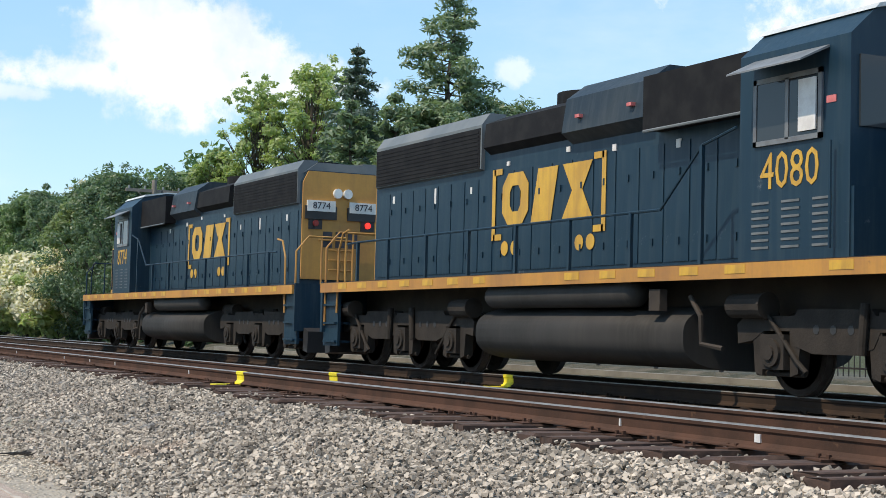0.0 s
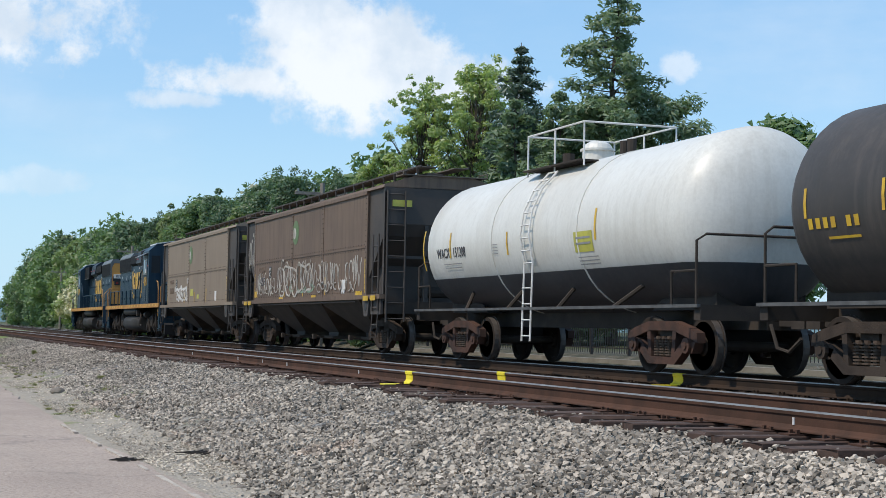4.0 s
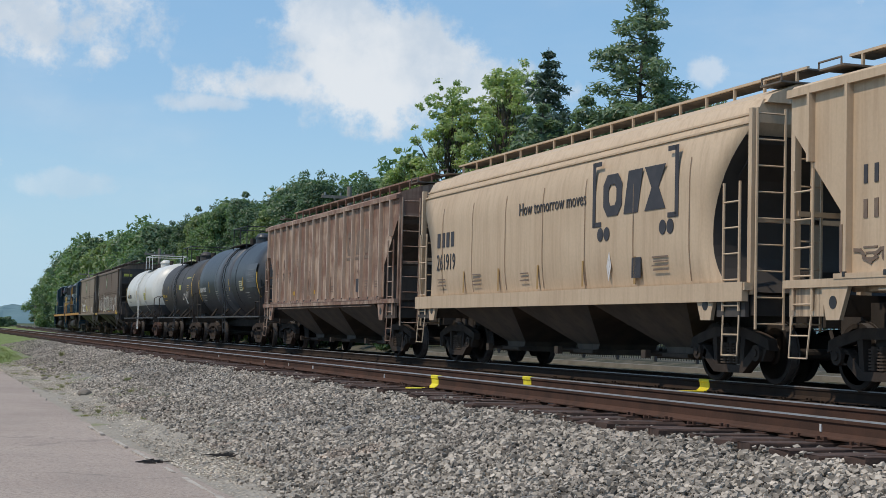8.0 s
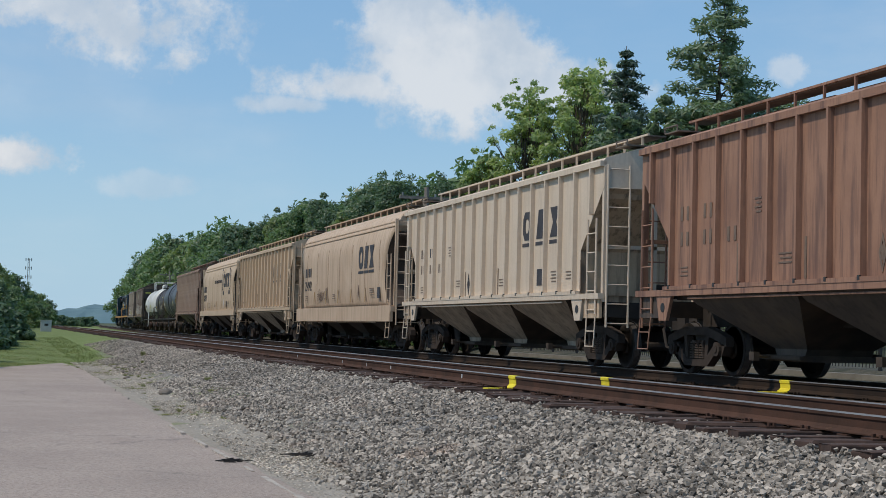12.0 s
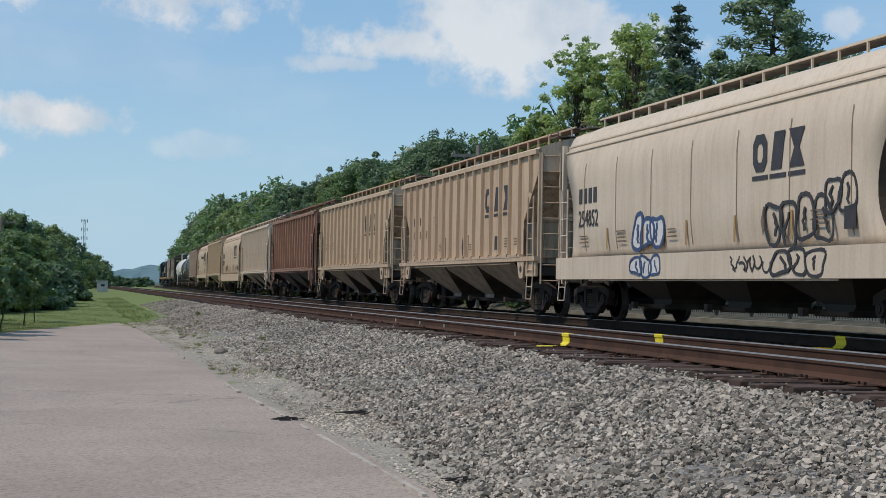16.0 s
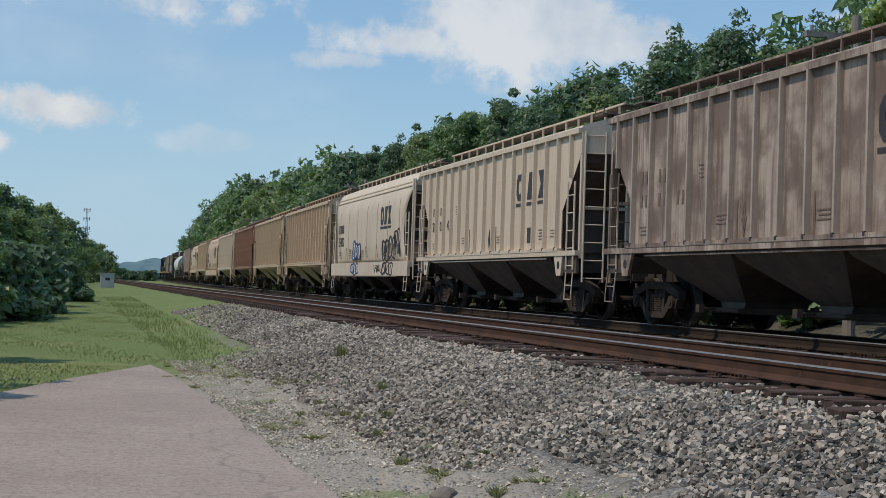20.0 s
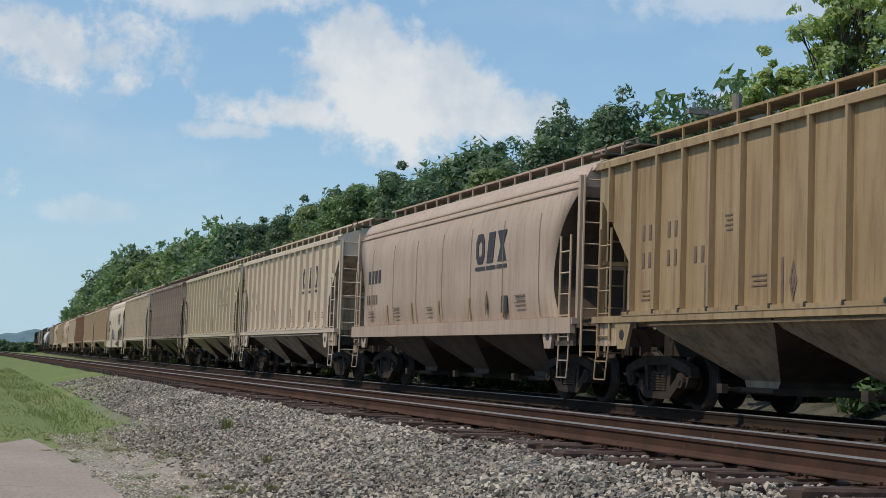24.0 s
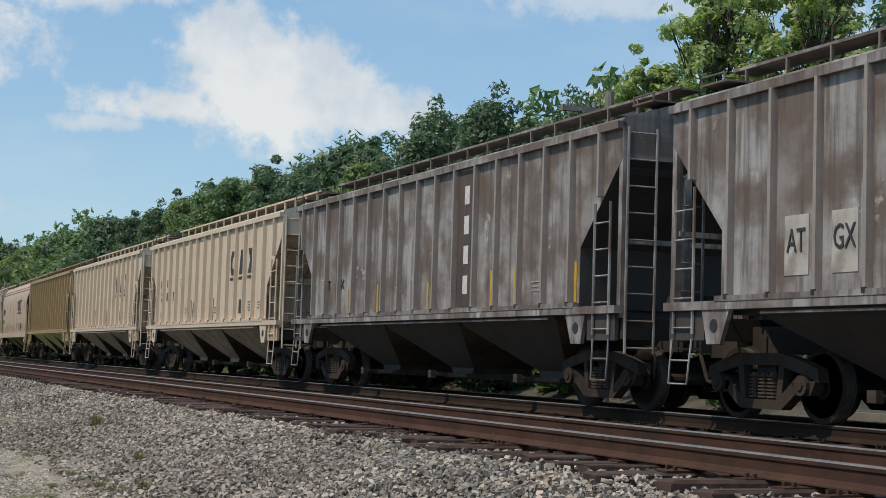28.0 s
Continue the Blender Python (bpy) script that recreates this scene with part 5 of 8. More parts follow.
        boxes_each("door_latch", [(min(x, x + s * 0.035), max(x, x + s * 0.035), -3.22 + 0.63 * k, -3.18 + 0.63 * k, z - 0.05, z + 0.05) for k in range(18) for z in (1.98, 2.92)], BLUE, loco)
        boxes_each("red_sticker", [(min(x, x + s * 0.24), max(x, x + s * 0.24), y - 0.06, y + 0.06, 3.90, 3.95) for y in (-1.0, 0.4)], PINK, loco)
        # low battery box beside the cab with its louvres
        bm = bmesh.new()
        box(bm, min(s * 0.93, s * 1.48), max(s * 0.93, s * 1.48), -6.0, -4.02, 1.6, 2.38)
        part("battery_box", bm, BLUE, loco)
        boxes_each("louvre", [(min(s * 1.48, s * 1.51), max(s * 1.48, s * 1.51), -5.66 + c * 0.55, -5.34 + c * 0.55, 1.74 + k * 0.088, 1.768 + k * 0.088) for k in range(7) for c in range(3)],
                   mat("louvre_grey", (0.150, 0.160, 0.165), (0.10, 0.11, 0.115), 3, 0.6), loco)
    # rear of the hood
    bm = bmesh.new()
    extrude_y(bm, [(-hw + 0.01, 1.75), (-hw + 0.01, 3.70), (-hw + 0.13, 3.93), (hw - 0.13, 3.93), (hw - 0.01, 3.70), (hw - 0.01, 1.75)], 8.25, 8.30)
    rear = part("hood_end", bm, GOLD_WORN, loco, "weathered gold end of the hood")
    for s in (-1, 1):
        bm = bmesh.new()
        box(bm, s * 0.50 - 0.33, s * 0.50 + 0.33, 8.28, 8.36, 3.12, 3.34)
        part("number_board", bevel(bm, 0.03), WHITE, rear)
        bm = bmesh.new()
        box(bm, s * 0.50 - 0.37, s * 0.50 + 0.37, 8.28, 8.345, 3.085, 3.375)
        part("board_frame", bevel(bm, 0.03), BLACK, rear)
        part("lettering", text_mesh(number, 0.21, LETTER), None, rear, at=Matrix.Translation((s * 0.50, 8.366, 3.377)) @ Matrix(((-1, 0, 0), (0, 0, 1), (0, 1, 0))).to_4x4())
        bm = bmesh.new()
        rod(bm, (s * 0.62, 8.26, 2.88), (s * 0.62, 8.36, 2.88), 0.065, 14)
        part("marker_light", bm, RED_LAMP if s * vis < 0 else mat("unlit_red_lens", (0.30, 0.03, 0.025), (0.2, 0.02, 0.02), 4, 0.3), rear)
        bm = bmesh.new()
        rod(bm, (s * 0.12, 8.28, 3.50), (s * 0.12, 8.38, 3.50), 0.10, 16)
        part("headlight", bm, HEAD_LAMP, rear)
        bm = bmesh.new()
        box(bm, s * 0.62 - 0.16, s * 0.62 + 0.16, 8.28, 8.32, 2.76, 3.0)
        part("lamp_recess", bm, BLACK, rear)
    bm = bmesh.new()
    for y in (1.95, 2.15, 2.35):
        rod(bm, (-0.3, 8.36, y), (0.3, 8.36, y), 0.016, 5)
    rods(bm, [(-0.5, 8.36, 2.55), (0.55, 8.36, 2.55)], 0.016, 5)
    part("grab_iron", bm, GOLD_WORN, rear)
    # emblem on the hood end: plain dark strokes
    bm = bmesh.new()
    for k, c in enumerate((-0.28, 0.02, 0.32)):
        box(bm, c - 0.11, c + 0.11, 8.30, 8.312, 2.40, 2.72)
    part("emblem", bm, LETTER, rear)
    # cab
    bm = bmesh.new()
    extrude_y(bm, [(-1.50, 1.6), (-1.50, 4.08), (-1.12, 4.42), (-0.5, 4.52), (0.5, 4.52), (1.12, 4.42), (1.50, 4.08), (1.50, 1.6)], -5.95, -3.98)
    cab = part("cab", bm, BLUE, loco)
    bm = bmesh.new()
    extrude_y(bm, [(-1.20, 4.38), (-1.13, 4.45), (-0.5, 4.555), (0.5, 4.555), (1.13, 4.45), (1.20, 4.38), (1.12, 4.40), (0.5, 4.515), (-0.5, 4.515), (-1.12, 4.40)], -6.0, -3.93)
    part("cab_roof", bm, CAB_ROOF, cab, "pale bleached cab roof")
    for s in (-1, 1):
        x = s * 1.50
        bm = bmesh.new()
        box(bm, min(x, x + s * 0.02), max(x, x + s * 0.02), -5.45, -4.32, 3.02, 3.72)
        w = part("side_window", bm, GLASS, cab)
        bm = bmesh.new()
        x1 = x + s * 0.03
        for y0, y1, z0, z1 in ((-5.5, -4.27, 2.96, 3.02), (-5.5, -4.27, 3.70, 3.76), (-5.5, -5.44, 2.96, 3.76), (-4.33, -4.27, 2.96, 3.76), (-4.92, -4.86, 3.0, 3.72)):
            box(bm, min(x, x1), max(x, x1), y0, y1, z0, z1)
        part("window_frame", bm, mat("window_frame_grey", (0.17, 0.18, 0.19), (0.12, 0.12, 0.13), 4, 0.45), w)
        bm = bmesh.new()
        box(bm, min(x + s * 0.03, x + s * 0.05), max(x + s * 0.03, x + s * 0.05), -5.42, -5.12, 3.06, 3.66)
        part("sun_screen", bm, STICKER, w)
        bm = bmesh.new()
        extrude_y(bm, [(x, 4.0), (x + s * 0.42, 3.80), (x + s * 0.42, 3.78), (x, 3.97)], -5.6, -4.25)
        part("awning", bm, mat("awning_metal", (0.19, 0.20, 0.21), (0.13, 0.135, 0.14), 4, 0.5), cab, "tilted grey metal window awning")
        bm = bmesh.new()
        rods(bm, [(x + s * 0.08, -5.72, 1.7), (x + s * 0.08, -5.72, 2.9)], 0.02)
        part("grab_iron", bm, BLUE, cab)
        bm = bmesh.new()
        box(bm, min(x, x + s * 0.008), max(x, x + s * 0.008), -5.72, -5.56, 3.34, 3.42)
        part("red_sticker", bm, PINK, cab)
        # front windows, door
        bm = bmesh.new()
        box(bm, s * 1.18 - 0.2, s * 1.18 + 0.2, -5.975, -5.95, 3.05, 3.85)
        part("front_window", bm, GLASS, cab)
        bm = bmesh.new()
        box(bm, s * 0.42 - 0.36, s * 0.42 + 0.36, -5.975, -5.95, 3.45, 3.88)
        part("front_window", bm, GLASS, cab)
        part("lettering", text_mesh(number, 0.20, STICKER), None, cab, at=facing(0, s * 0.45, -5.985, 4.15))
    part("lettering", text_mesh(number, 0.62, GOLD), None, cab, at=facing(vis, vis * 1.504, -4.92, 2.63, 0.86))
    # nose
    bm = bmesh.new()
    extrude_y(bm, [(-0.92, 1.6), (-0.92, 3.02), (-0.80, 3.16), (0.80, 3.16), (0.92, 3.02), (0.92, 1.6)], -8.05, -5.95)
    nose = part("nose", bm, BLUE, loco)
    bm = bmesh.new()
    extrude_y(bm, [(-0.93, 1.62), (-0.93, 3.03), (-0.81, 3.17), (0.81, 3.17), (0.93, 3.03), (0.93, 1.62)], -8.45, -8.05)
    part("nose_front", bevel(bm, 0.12, 2), GOLD, nose, "bright gold front of the nose")
    bm = bmesh.new()
    for k, c in enumerate((-0.42, 0.0, 0.42)):
        box(bm, c - 0.16, c + 0.16, -8.462, -8.45, 2.25, 2.65)
    part("emblem", bm, LETTER, nose)
    bm = bmesh.new()
    box(bm, -0.16, 0.16, -8.475, -8.44, 2.68, 3.12)
    recess = part("lamp_recess", bevel(bm, 0.02), BLACK, nose)
    for z in (2.79, 3.01):
        bm = bmesh.new()
        rod(bm, (0, -8.51, z), (0, -8.46, z), 0.09, 14)
        part("headlight", bm, HEAD_LAMP, recess)
    # handrails
    for s in (-1, 1):
        posts = [-6.0, -3.2, -1.6, 0.0, 1.6, 3.2, 4.8, 6.4, 7.8]
        boxes_each("rail_stanchion", [(s * 1.49 - 0.025, s * 1.49 + 0.025, y - 0.03, y + 0.03, 1.40, 2.34 if y > -3 else 3.1) for y in posts[1:]], BLUE, loco)
        bm = bmesh.new()
        rods(bm, [(s * 1.49, -3.9, 3.25), (s * 1.49, -3.2, 3.10), (s * 1.49, -2.3, 2.34), (s * 1.49, 7.8, 2.34), (s * 1.49, 8.3, 2.32)], 0.02)
        part("handrail", bm, BLUE, loco)
        for e in (-1, 1):
            bm = bmesh.new()
            y = e * (H - 0.1)
            rods(bm, [(s * 1.47, e * (H - 1.25), 2.60), (s * 1.47, e * (H - 0.95), 2.55), (s * 1.47, e * (H - 0.75), 2.2), (s * 1.47, e * (H - 0.72), 1.0)], 0.022)
            rods(bm, [(s * 1.47, y, 0.75), (s * 1.47, y, 2.3), (s * 1.2, y, 2.62), (s * 0.35, y, 2.62)], 0.022)
            rod(bm, (s * 0.9, y, 1.6), (s * 0.9, y, 2.62), 0.022)
            rod(bm, (s * 0.35, y, 1.6), (s * 0.35, y, 2.62), 0.022)
            part("end_handrail", bm, BLUE if older and e < 0 else GOLD_WORN, loco)
    for y, z0, z1, r in ((1.9, 4.08, 4.30, 0.55), (6.9, 4.1, 4.22, 0.6), (5.2, 4.1, 4.22, 0.6)):
        bm = bmesh.new()
        rod(bm, (0, y, z0), (0, y, z1), r, 18)
        part("roof_fan", bm, GRILLE, loco)
    bm = bmesh.new()
    rod(bm, (0.3, -5.2, 4.5), (0.3, -5.2, 4.72), 0.03)
    rods(bm, [(-0.25, -5.5, 4.52), (-0.25, -5.5, 4.64), (0.2, -5.5, 4.64)], 0.03)
    part("roof_antenna", bm, BLACK, loco)
    raise_hood(loco)
    # hood emblem: brackets, strokes and dots in gold
    x = vis * (hw + 0.022)
    f = -vis
    bm = bmesh.new()
    for y, sgn in ((3.35, -1), (-0.05, 1)):
        yc = y if f > 0 else y
        for z0, z1, w in ((2.20, 3.38, 0.11),):
            box(bm, min(x, x + vis * 0.006), max(x, x + vis * 0.006), yc - w / 2, yc + w / 2, z0, z1)
        for z in (2.25, 3.33):
            ya, yb = sorted((yc, yc + sgn * 0.28))
            box(bm, min(x, x + vis * 0.006), max(x, x + vis * 0.006), ya, yb, z - 0.05, z + 0.05)
    for i, y in enumerate((2.62, 1.68, 0.70) if vis < 0 else (0.70, 1.68, 2.62)):
        emblem_piece(bm, x, y, 2.86, 0.86, 0.84, i, vis)
    for y in (2.95, 2.62, 0.62, 0.30):
        rod(bm, (x, y, 2.06), (x + vis * 0.006, y, 2.06), 0.12, 16)
    part("emblem", bm, GOLD, loco, "gold bracketed company emblem")
    return loco


# ---------------------------------------------------------------- the train
TAN = mat("tan_hopper_paint", (0.565, 0.425, 0.290), (0.510, 0.375, 0.250), 0.6, 0.65, streak=(0.36, 0.24, 0.15), streak_amt=0.35, speck=(0.24, 0.14, 0.09), speck_scale=3.0, speck_lo=0.70)
TAN_B = mat("buff_hopper_paint", (0.575, 0.428, 0.300), (0.51, 0.365, 0.245), 0.6, 0.65, streak=(0.33, 0.22, 0.14), streak_amt=0.5, speck=(0.22, 0.13, 0.09), speck_scale=3.4, speck_lo=0.68)
PALE = mat("pale_hopper_paint", (0.655, 0.540, 0.420), (0.600, 0.488, 0.372), 0.6, 0.65, streak=(0.42, 0.31, 0.22), streak_amt=0.3, speck=(0.26, 0.17, 0.12), speck_scale=3.0, speck_lo=0.71)
ROSY = mat("rosy_hopper_paint", (0.50, 0.380, 0.295), (0.43, 0.320, 0.245), 0.6, 0.65, streak=(0.30, 0.20, 0.14), streak_amt=0.4, speck=(0.2, 0.13, 0.09), speck_scale=3.0, speck_lo=0.70)
CREAM = mat("cream_hopper_paint", (0.59, 0.50, 0.365), (0.53, 0.44, 0.31), 0.6, 0.65, streak=(0.40, 0.29, 0.18), streak_amt=0.4, speck=(0.26, 0.16, 0.10), speck_scale=3.0, speck_lo=0.70)
MUSTARD = mat("mustard_hopper_paint", (0.41, 0.295, 0.165), (0.34, 0.235, 0.125), 0.6, 0.7, streak=(0.20, 0.12, 0.06), streak_amt=0.6)
ROSE = mat("rust_stained_hopper", (0.47, 0.350, 0.265), (0.36, 0.250, 0.180), 0.8, 0.7, streak=(0.15, 0.078, 0.055), streak_amt=0.85, speck=(0.12, 0.065, 0.05), speck_scale=2.4, speck_lo=0.62, panel=(0.205, 0.108, 0.072), panel_amt=0.95)
ROSE_RIB = mat("pinkish_rib_paint", (0.56, 0.43, 0.335), (0.45, 0.32, 0.235), 1.2, 0.7, streak=(0.20, 0.11, 0.08), streak_amt=0.4)
RED_BROWN = mat("red_brown_hopper", (0.36, 0.195, 0.125), (0.27, 0.14, 0.09), 0.8, 0.7, streak=(0.11, 0.06, 0.05), streak_amt=0.7)
DUSTY = mat("dusty_brown_hopper", (0.49, 0.40, 0.325), (0.38, 0.29, 0.225), 0.8, 0.7, streak=(0.15, 0.095, 0.075), streak_amt=0.8, speck=(0.10, 0.06, 0.05), speck_scale=2.2, speck_lo=0.64, panel=(0.17, 0.112, 0.088), panel_amt=0.9)
DUSTY_RIB = mat("dusty_rib_paint", (0.49, 0.40, 0.33), (0.36, 0.275, 0.215), 1.2, 0.7, streak=(0.18, 0.12, 0.09), streak_amt=0.5)
GREY_W = mat("weathered_grey_hopper", (0.405, 0.395, 0.390), (0.27, 0.245, 0.230), 0.7, 0.7, streak=(0.095, 0.070, 0.058), streak_amt=0.75, speck=(0.46, 0.44, 0.43), speck_scale=1.8, speck_lo=0.62, panel=(0.135, 0.095, 0.075), panel_amt=0.9)
GREY_RIB = mat("grey_rib_paint", (0.37, 0.325, 0.295), (0.26, 0.215, 0.19), 1.2, 0.7, streak=(0.15, 0.115, 0.10), streak_amt=0.5)
TAUPE = mat("taupe_hopper_paint", (0.250, 0.192, 0.140), (0.215, 0.163, 0.119), 0.5, 0.7, streak=(0.16, 0.12, 0.09), streak_amt=0.25)
TAUPE_D = mat("brown_hopper_paint", (0.165, 0.112, 0.078), (0.132, 0.089, 0.063), 0.5, 0.7, streak=(0.07, 0.05, 0.042), streak_amt=0.5)
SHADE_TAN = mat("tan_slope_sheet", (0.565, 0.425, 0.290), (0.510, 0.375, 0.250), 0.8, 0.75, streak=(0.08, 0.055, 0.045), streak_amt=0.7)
# On ribbed and curved cars these two colours carry the end recess's shade.
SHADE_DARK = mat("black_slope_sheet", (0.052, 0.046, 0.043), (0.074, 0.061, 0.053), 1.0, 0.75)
SHADE_BROWN = mat("sooty_shade_slope_sheet", (0.115, 0.082, 0.062), (0.070, 0.052, 0.042), 1.0, 0.75, streak=(0.045, 0.035, 0.03), streak_amt=0.6)
TANK_BLACK = mat("tank_black", (0.030, 0.033, 0.039), (0.046, 0.049, 0.055), 0.7, 0.45, streak=(0.06, 0.06, 0.065), streak_amt=0.4)
TANK_DULL = mat("tank_sooty_black", (0.040, 0.036, 0.034), (0.060, 0.050, 0.045), 0.7, 0.6, streak=(0.085, 0.07, 0.06), streak_amt=0.5)
TANK_BAND = mat("tank_grey_band", (0.062, 0.068, 0.080), (0.085, 0.092, 0.105), 1.0, 0.5)
TANK_WHITE = mat("tank_white", (0.66, 0.65, 0.61), (0.60, 0.58, 0.53), 0.6, 0.4, streak=(0.45, 0.42, 0.37), streak_amt=0.25)

TRAIN = []      # (thing, distance of its middle behind the second locomotive's leading end, turned round)
loco_b = locomotive("4080", -1, "dark blue diesel locomotive with gold nose, running cab backwards", False)
TRAIN.append((loco_b, 9.6, False))
loco_a = locomotive("8774", 1, "dark blue diesel locomotive leading the train, weathered gold hood end", True)
TRAIN.append((loco_a, -11.0, True))
W_TAUPE = riveted_hopper("taupe", TAUPE, SHADE_DARK, "riveted taupe covered hopper with a small white tag")
TRAIN.append((W_TAUPE, 20.09 + HALF, False))
W_BROWN = riveted_hopper("brown", TAUPE_D, SHADE_DARK, "riveted brown covered hopper with white graffiti along the bottom")
TRAIN.append((W_BROWN, 36.9 + HALF, False))
T_WHITE = tank_car("white", 6.35, 1.48, TANK_WHITE, TANK_BLACK, "white tank car with a black belly and yellow stripes", split=1.75)
TRAIN.append((T_WHITE, 60.9, False))
T_SOOT = tank_car("sooty", 5.1, 1.42, TANK_DULL, TANK_DULL, "sooty black tank car with yellow stencils")
TRAIN.append((T_SOOT, 74.3, False))
T_BLACK = tank_car("black", 6.35, 1.52, TANK_BLACK, TANK_BLACK, "black tank car with grey patches round its middle", band=(TANK_BAND, [(-1.2, 0.55), (0.6, 2.2)]))
TRAIN.append((T_BLACK, 87.1, False))
CARS = {}
for k, o, kind, key, paint, dark, label in (
        (8, 94.94, "r", "rose", ROSE, SHADE_BROWN, "ribbed covered hopper in rust-stained pinkish brown"),
        (9, 111.97, "c", "tan", TAN, SHADE_DARK, "smooth curved tan covered hopper with a bracketed emblem"),
        (10, 128.28, "r", "tan", TAN, SHADE_TAN, "ribbed tan covered hopper with dark letters"),
        (11, 145.21, "c", "buff", TAN_B, SHADE_BROWN, "smooth curved buff covered hopper with a rusty sill"),
        (12, 161.8, "r", "pale", PALE, SHADE_TAN, "ribbed pale covered hopper with dark letters"),
        (13, 178.92, "r", "red", RED_BROWN, SHADE_BROWN, "ribbed red-brown covered hopper"),
        (14, 195.72, "r", "tan", TAN, SHADE_TAN, "ribbed tan covered hopper with dark letters"),
        (15, 212.9, "r", "buff", TAN_B, SHADE_TAN, "ribbed buff covered hopper with dark letters"),
        (16, 229.89, "c", "pale", PALE, SHADE_BROWN, "smooth curved pale covered hopper with blue and black graffiti"),
        (17, 246.36, "r", "pale", PALE, SHADE_BROWN, "ribbed pale covered hopper with dark letters and shade-darkened bays"),
        (18, 263.42, "r", "dusty", DUSTY, SHADE_BROWN, "ribbed dusty brown covered hopper with peeling paint"),
        (19, 279.62, "r", "cream", CREAM, SHADE_TAN, "ribbed cream covered hopper with dark letters"),
        (20, 295.95, "r", "pale", PALE, SHADE_TAN, "ribbed pale covered hopper with dark letters"),
        (21, 313.2, "c", "tan", ROSY, SHADE_BROWN, "smooth curved rosy-tan covered hopper"),
        (22, 329.29, "r", "mustard", MUSTARD, SHADE_TAN, "ribbed mustard-brown covered hopper with dark letters"),
        (23, 345.53, "r", "pale", PALE, SHADE_TAN, "ribbed pale covered hopper with dark letters"),
        (24, 362.44, "r", "pale", PALE, SHADE_TAN, "ribbed pale covered hopper with dark letters"),
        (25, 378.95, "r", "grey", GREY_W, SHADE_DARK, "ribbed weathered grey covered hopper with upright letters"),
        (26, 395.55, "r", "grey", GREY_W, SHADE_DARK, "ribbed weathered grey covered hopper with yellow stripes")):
    if kind == "r":
        car = ribbed_hopper(key, paint, dark, label, rib_paint={"rose": ROSE_RIB, "dusty": DUSTY_RIB, "grey": GREY_RIB}.get(key))
    else:
        car = curved_hopper(key, paint, dark, label)
    TRAIN.append((car, o + HALF, False))
    CARS[k] = (car, kind)

# where the leading end of the second locomotive is along the track, second by second
RUN = [(0, 28.52), (3, 72.72), (6, 116.95), (9, 161.22), (11, 190.55), (14, 233.75), (17, 277.97), (18.6, 301.1), (19.0, 307.9), (19.5, 317.2), (20, 326.3), (20.5, 334.2), (22, 356.6), (25, 402.4), (28, 446.9)]

# ---------------------------------------------------------------- lettering, tags and stripes on the cars
INK = mat("blue_black_letters", (0.036, 0.033, 0.038), (0.052, 0.046, 0.050), 5, 0.6)
FAINT = mat("faded_letters", (0.20, 0.14, 0.10), (0.15, 0.105, 0.08), 5, 0.7)
CHALK = mat("white_spray_paint", (0.50, 0.47, 0.42), (0.30, 0.27, 0.235), 3.5, 0.7)
SPRAY_BLUE = mat("blue_spray_paint", (0.05, 0.09, 0.20), (0.04, 0.06, 0.13), 4, 0.6)
SPRAY_BLACK = mat("black_spray_paint", (0.03, 0.03, 0.035), (0.05, 0.045, 0.045), 4, 0.6)
SPRAY_GREEN = mat("green_spray_paint", (0.22, 0.30, 0.22), (0.16, 0.22, 0.17), 4, 0.7)
STRIPE = mat("reflective_yellow", (0.62, 0.40, 0.03), (0.50, 0.30, 0.03), 4, 0.5)
LABEL_YEL = mat("yellow_label", (0.50, 0.47, 0.08), (0.40, 0.38, 0.07), 4, 0.5)
LABEL_PALE = mat("pale_yellow_label", (0.56, 0.54, 0.36), (0.46, 0.44, 0.28), 4, 0.5)
STENCIL_DIM = mat("dim_stencil", (0.22, 0.22, 0.22), (0.15, 0.15, 0.15), 4, 0.7)
GREEN_DISC = mat("green_disc", (0.10, 0.165, 0.065), (0.13, 0.185, 0.08), 4, 0.6)


def stencil(car, text, y, z, size, material, x, sx=1.0):
    part("lettering", text_mesh(text, size, material), None, car, at=facing(-1, x - 0.006, y, z, sx))


def plain_blocks(car, spots, z, w, h, x, material, line=True):
    """The company's initials as plain upright shapes over short bars: a ring, a notched slab and an hourglass."""
    bm = bmesh.new()
    for i, y in enumerate(spots):
        emblem_piece(bm, x, y, z, w, h, i % 3)
        if line:
            box(bm, x - 0.006, x, y - w * 0.55, y + w * 0.55, z - h * 0.72, z - h * 0.60)
    return part("emblem", bm, material, car)


def small_data(car, x, spots, material=FAINT):
    """Lines of small stencilled data that cannot be read: short bars."""
    bm = bmesh.new()
    for y, z, rows, w in spots:
        for r in range(rows):
            box(bm, x - 0.005, x, y - w / 2, y + w / 2 - 0.05 * (r % 2), z - r * 0.07 - 0.012, z - r * 0.07 + 0.012)
    tagged(part("stencil_block", bm, material, car), kind="stuff")


def diamond(car, x, y, z, h, material):
    bm = bmesh.new()
    w = h * 0.36
    for s in (-1, 1):
        for e in (-1, 1):
            extrude_x(bm, [(y, z + e * h / 2), (y + s * w / 2, z), (y + s * (w / 2 - 0.05), z), (y, z + e * (h / 2 - 0.10))], x - 0.006, x)
    box(bm, x - 0.006, x, y - 0.03, y + 0.03, z - 0.10, z + 0.10)
    part("diamond_mark", bm, material, car)


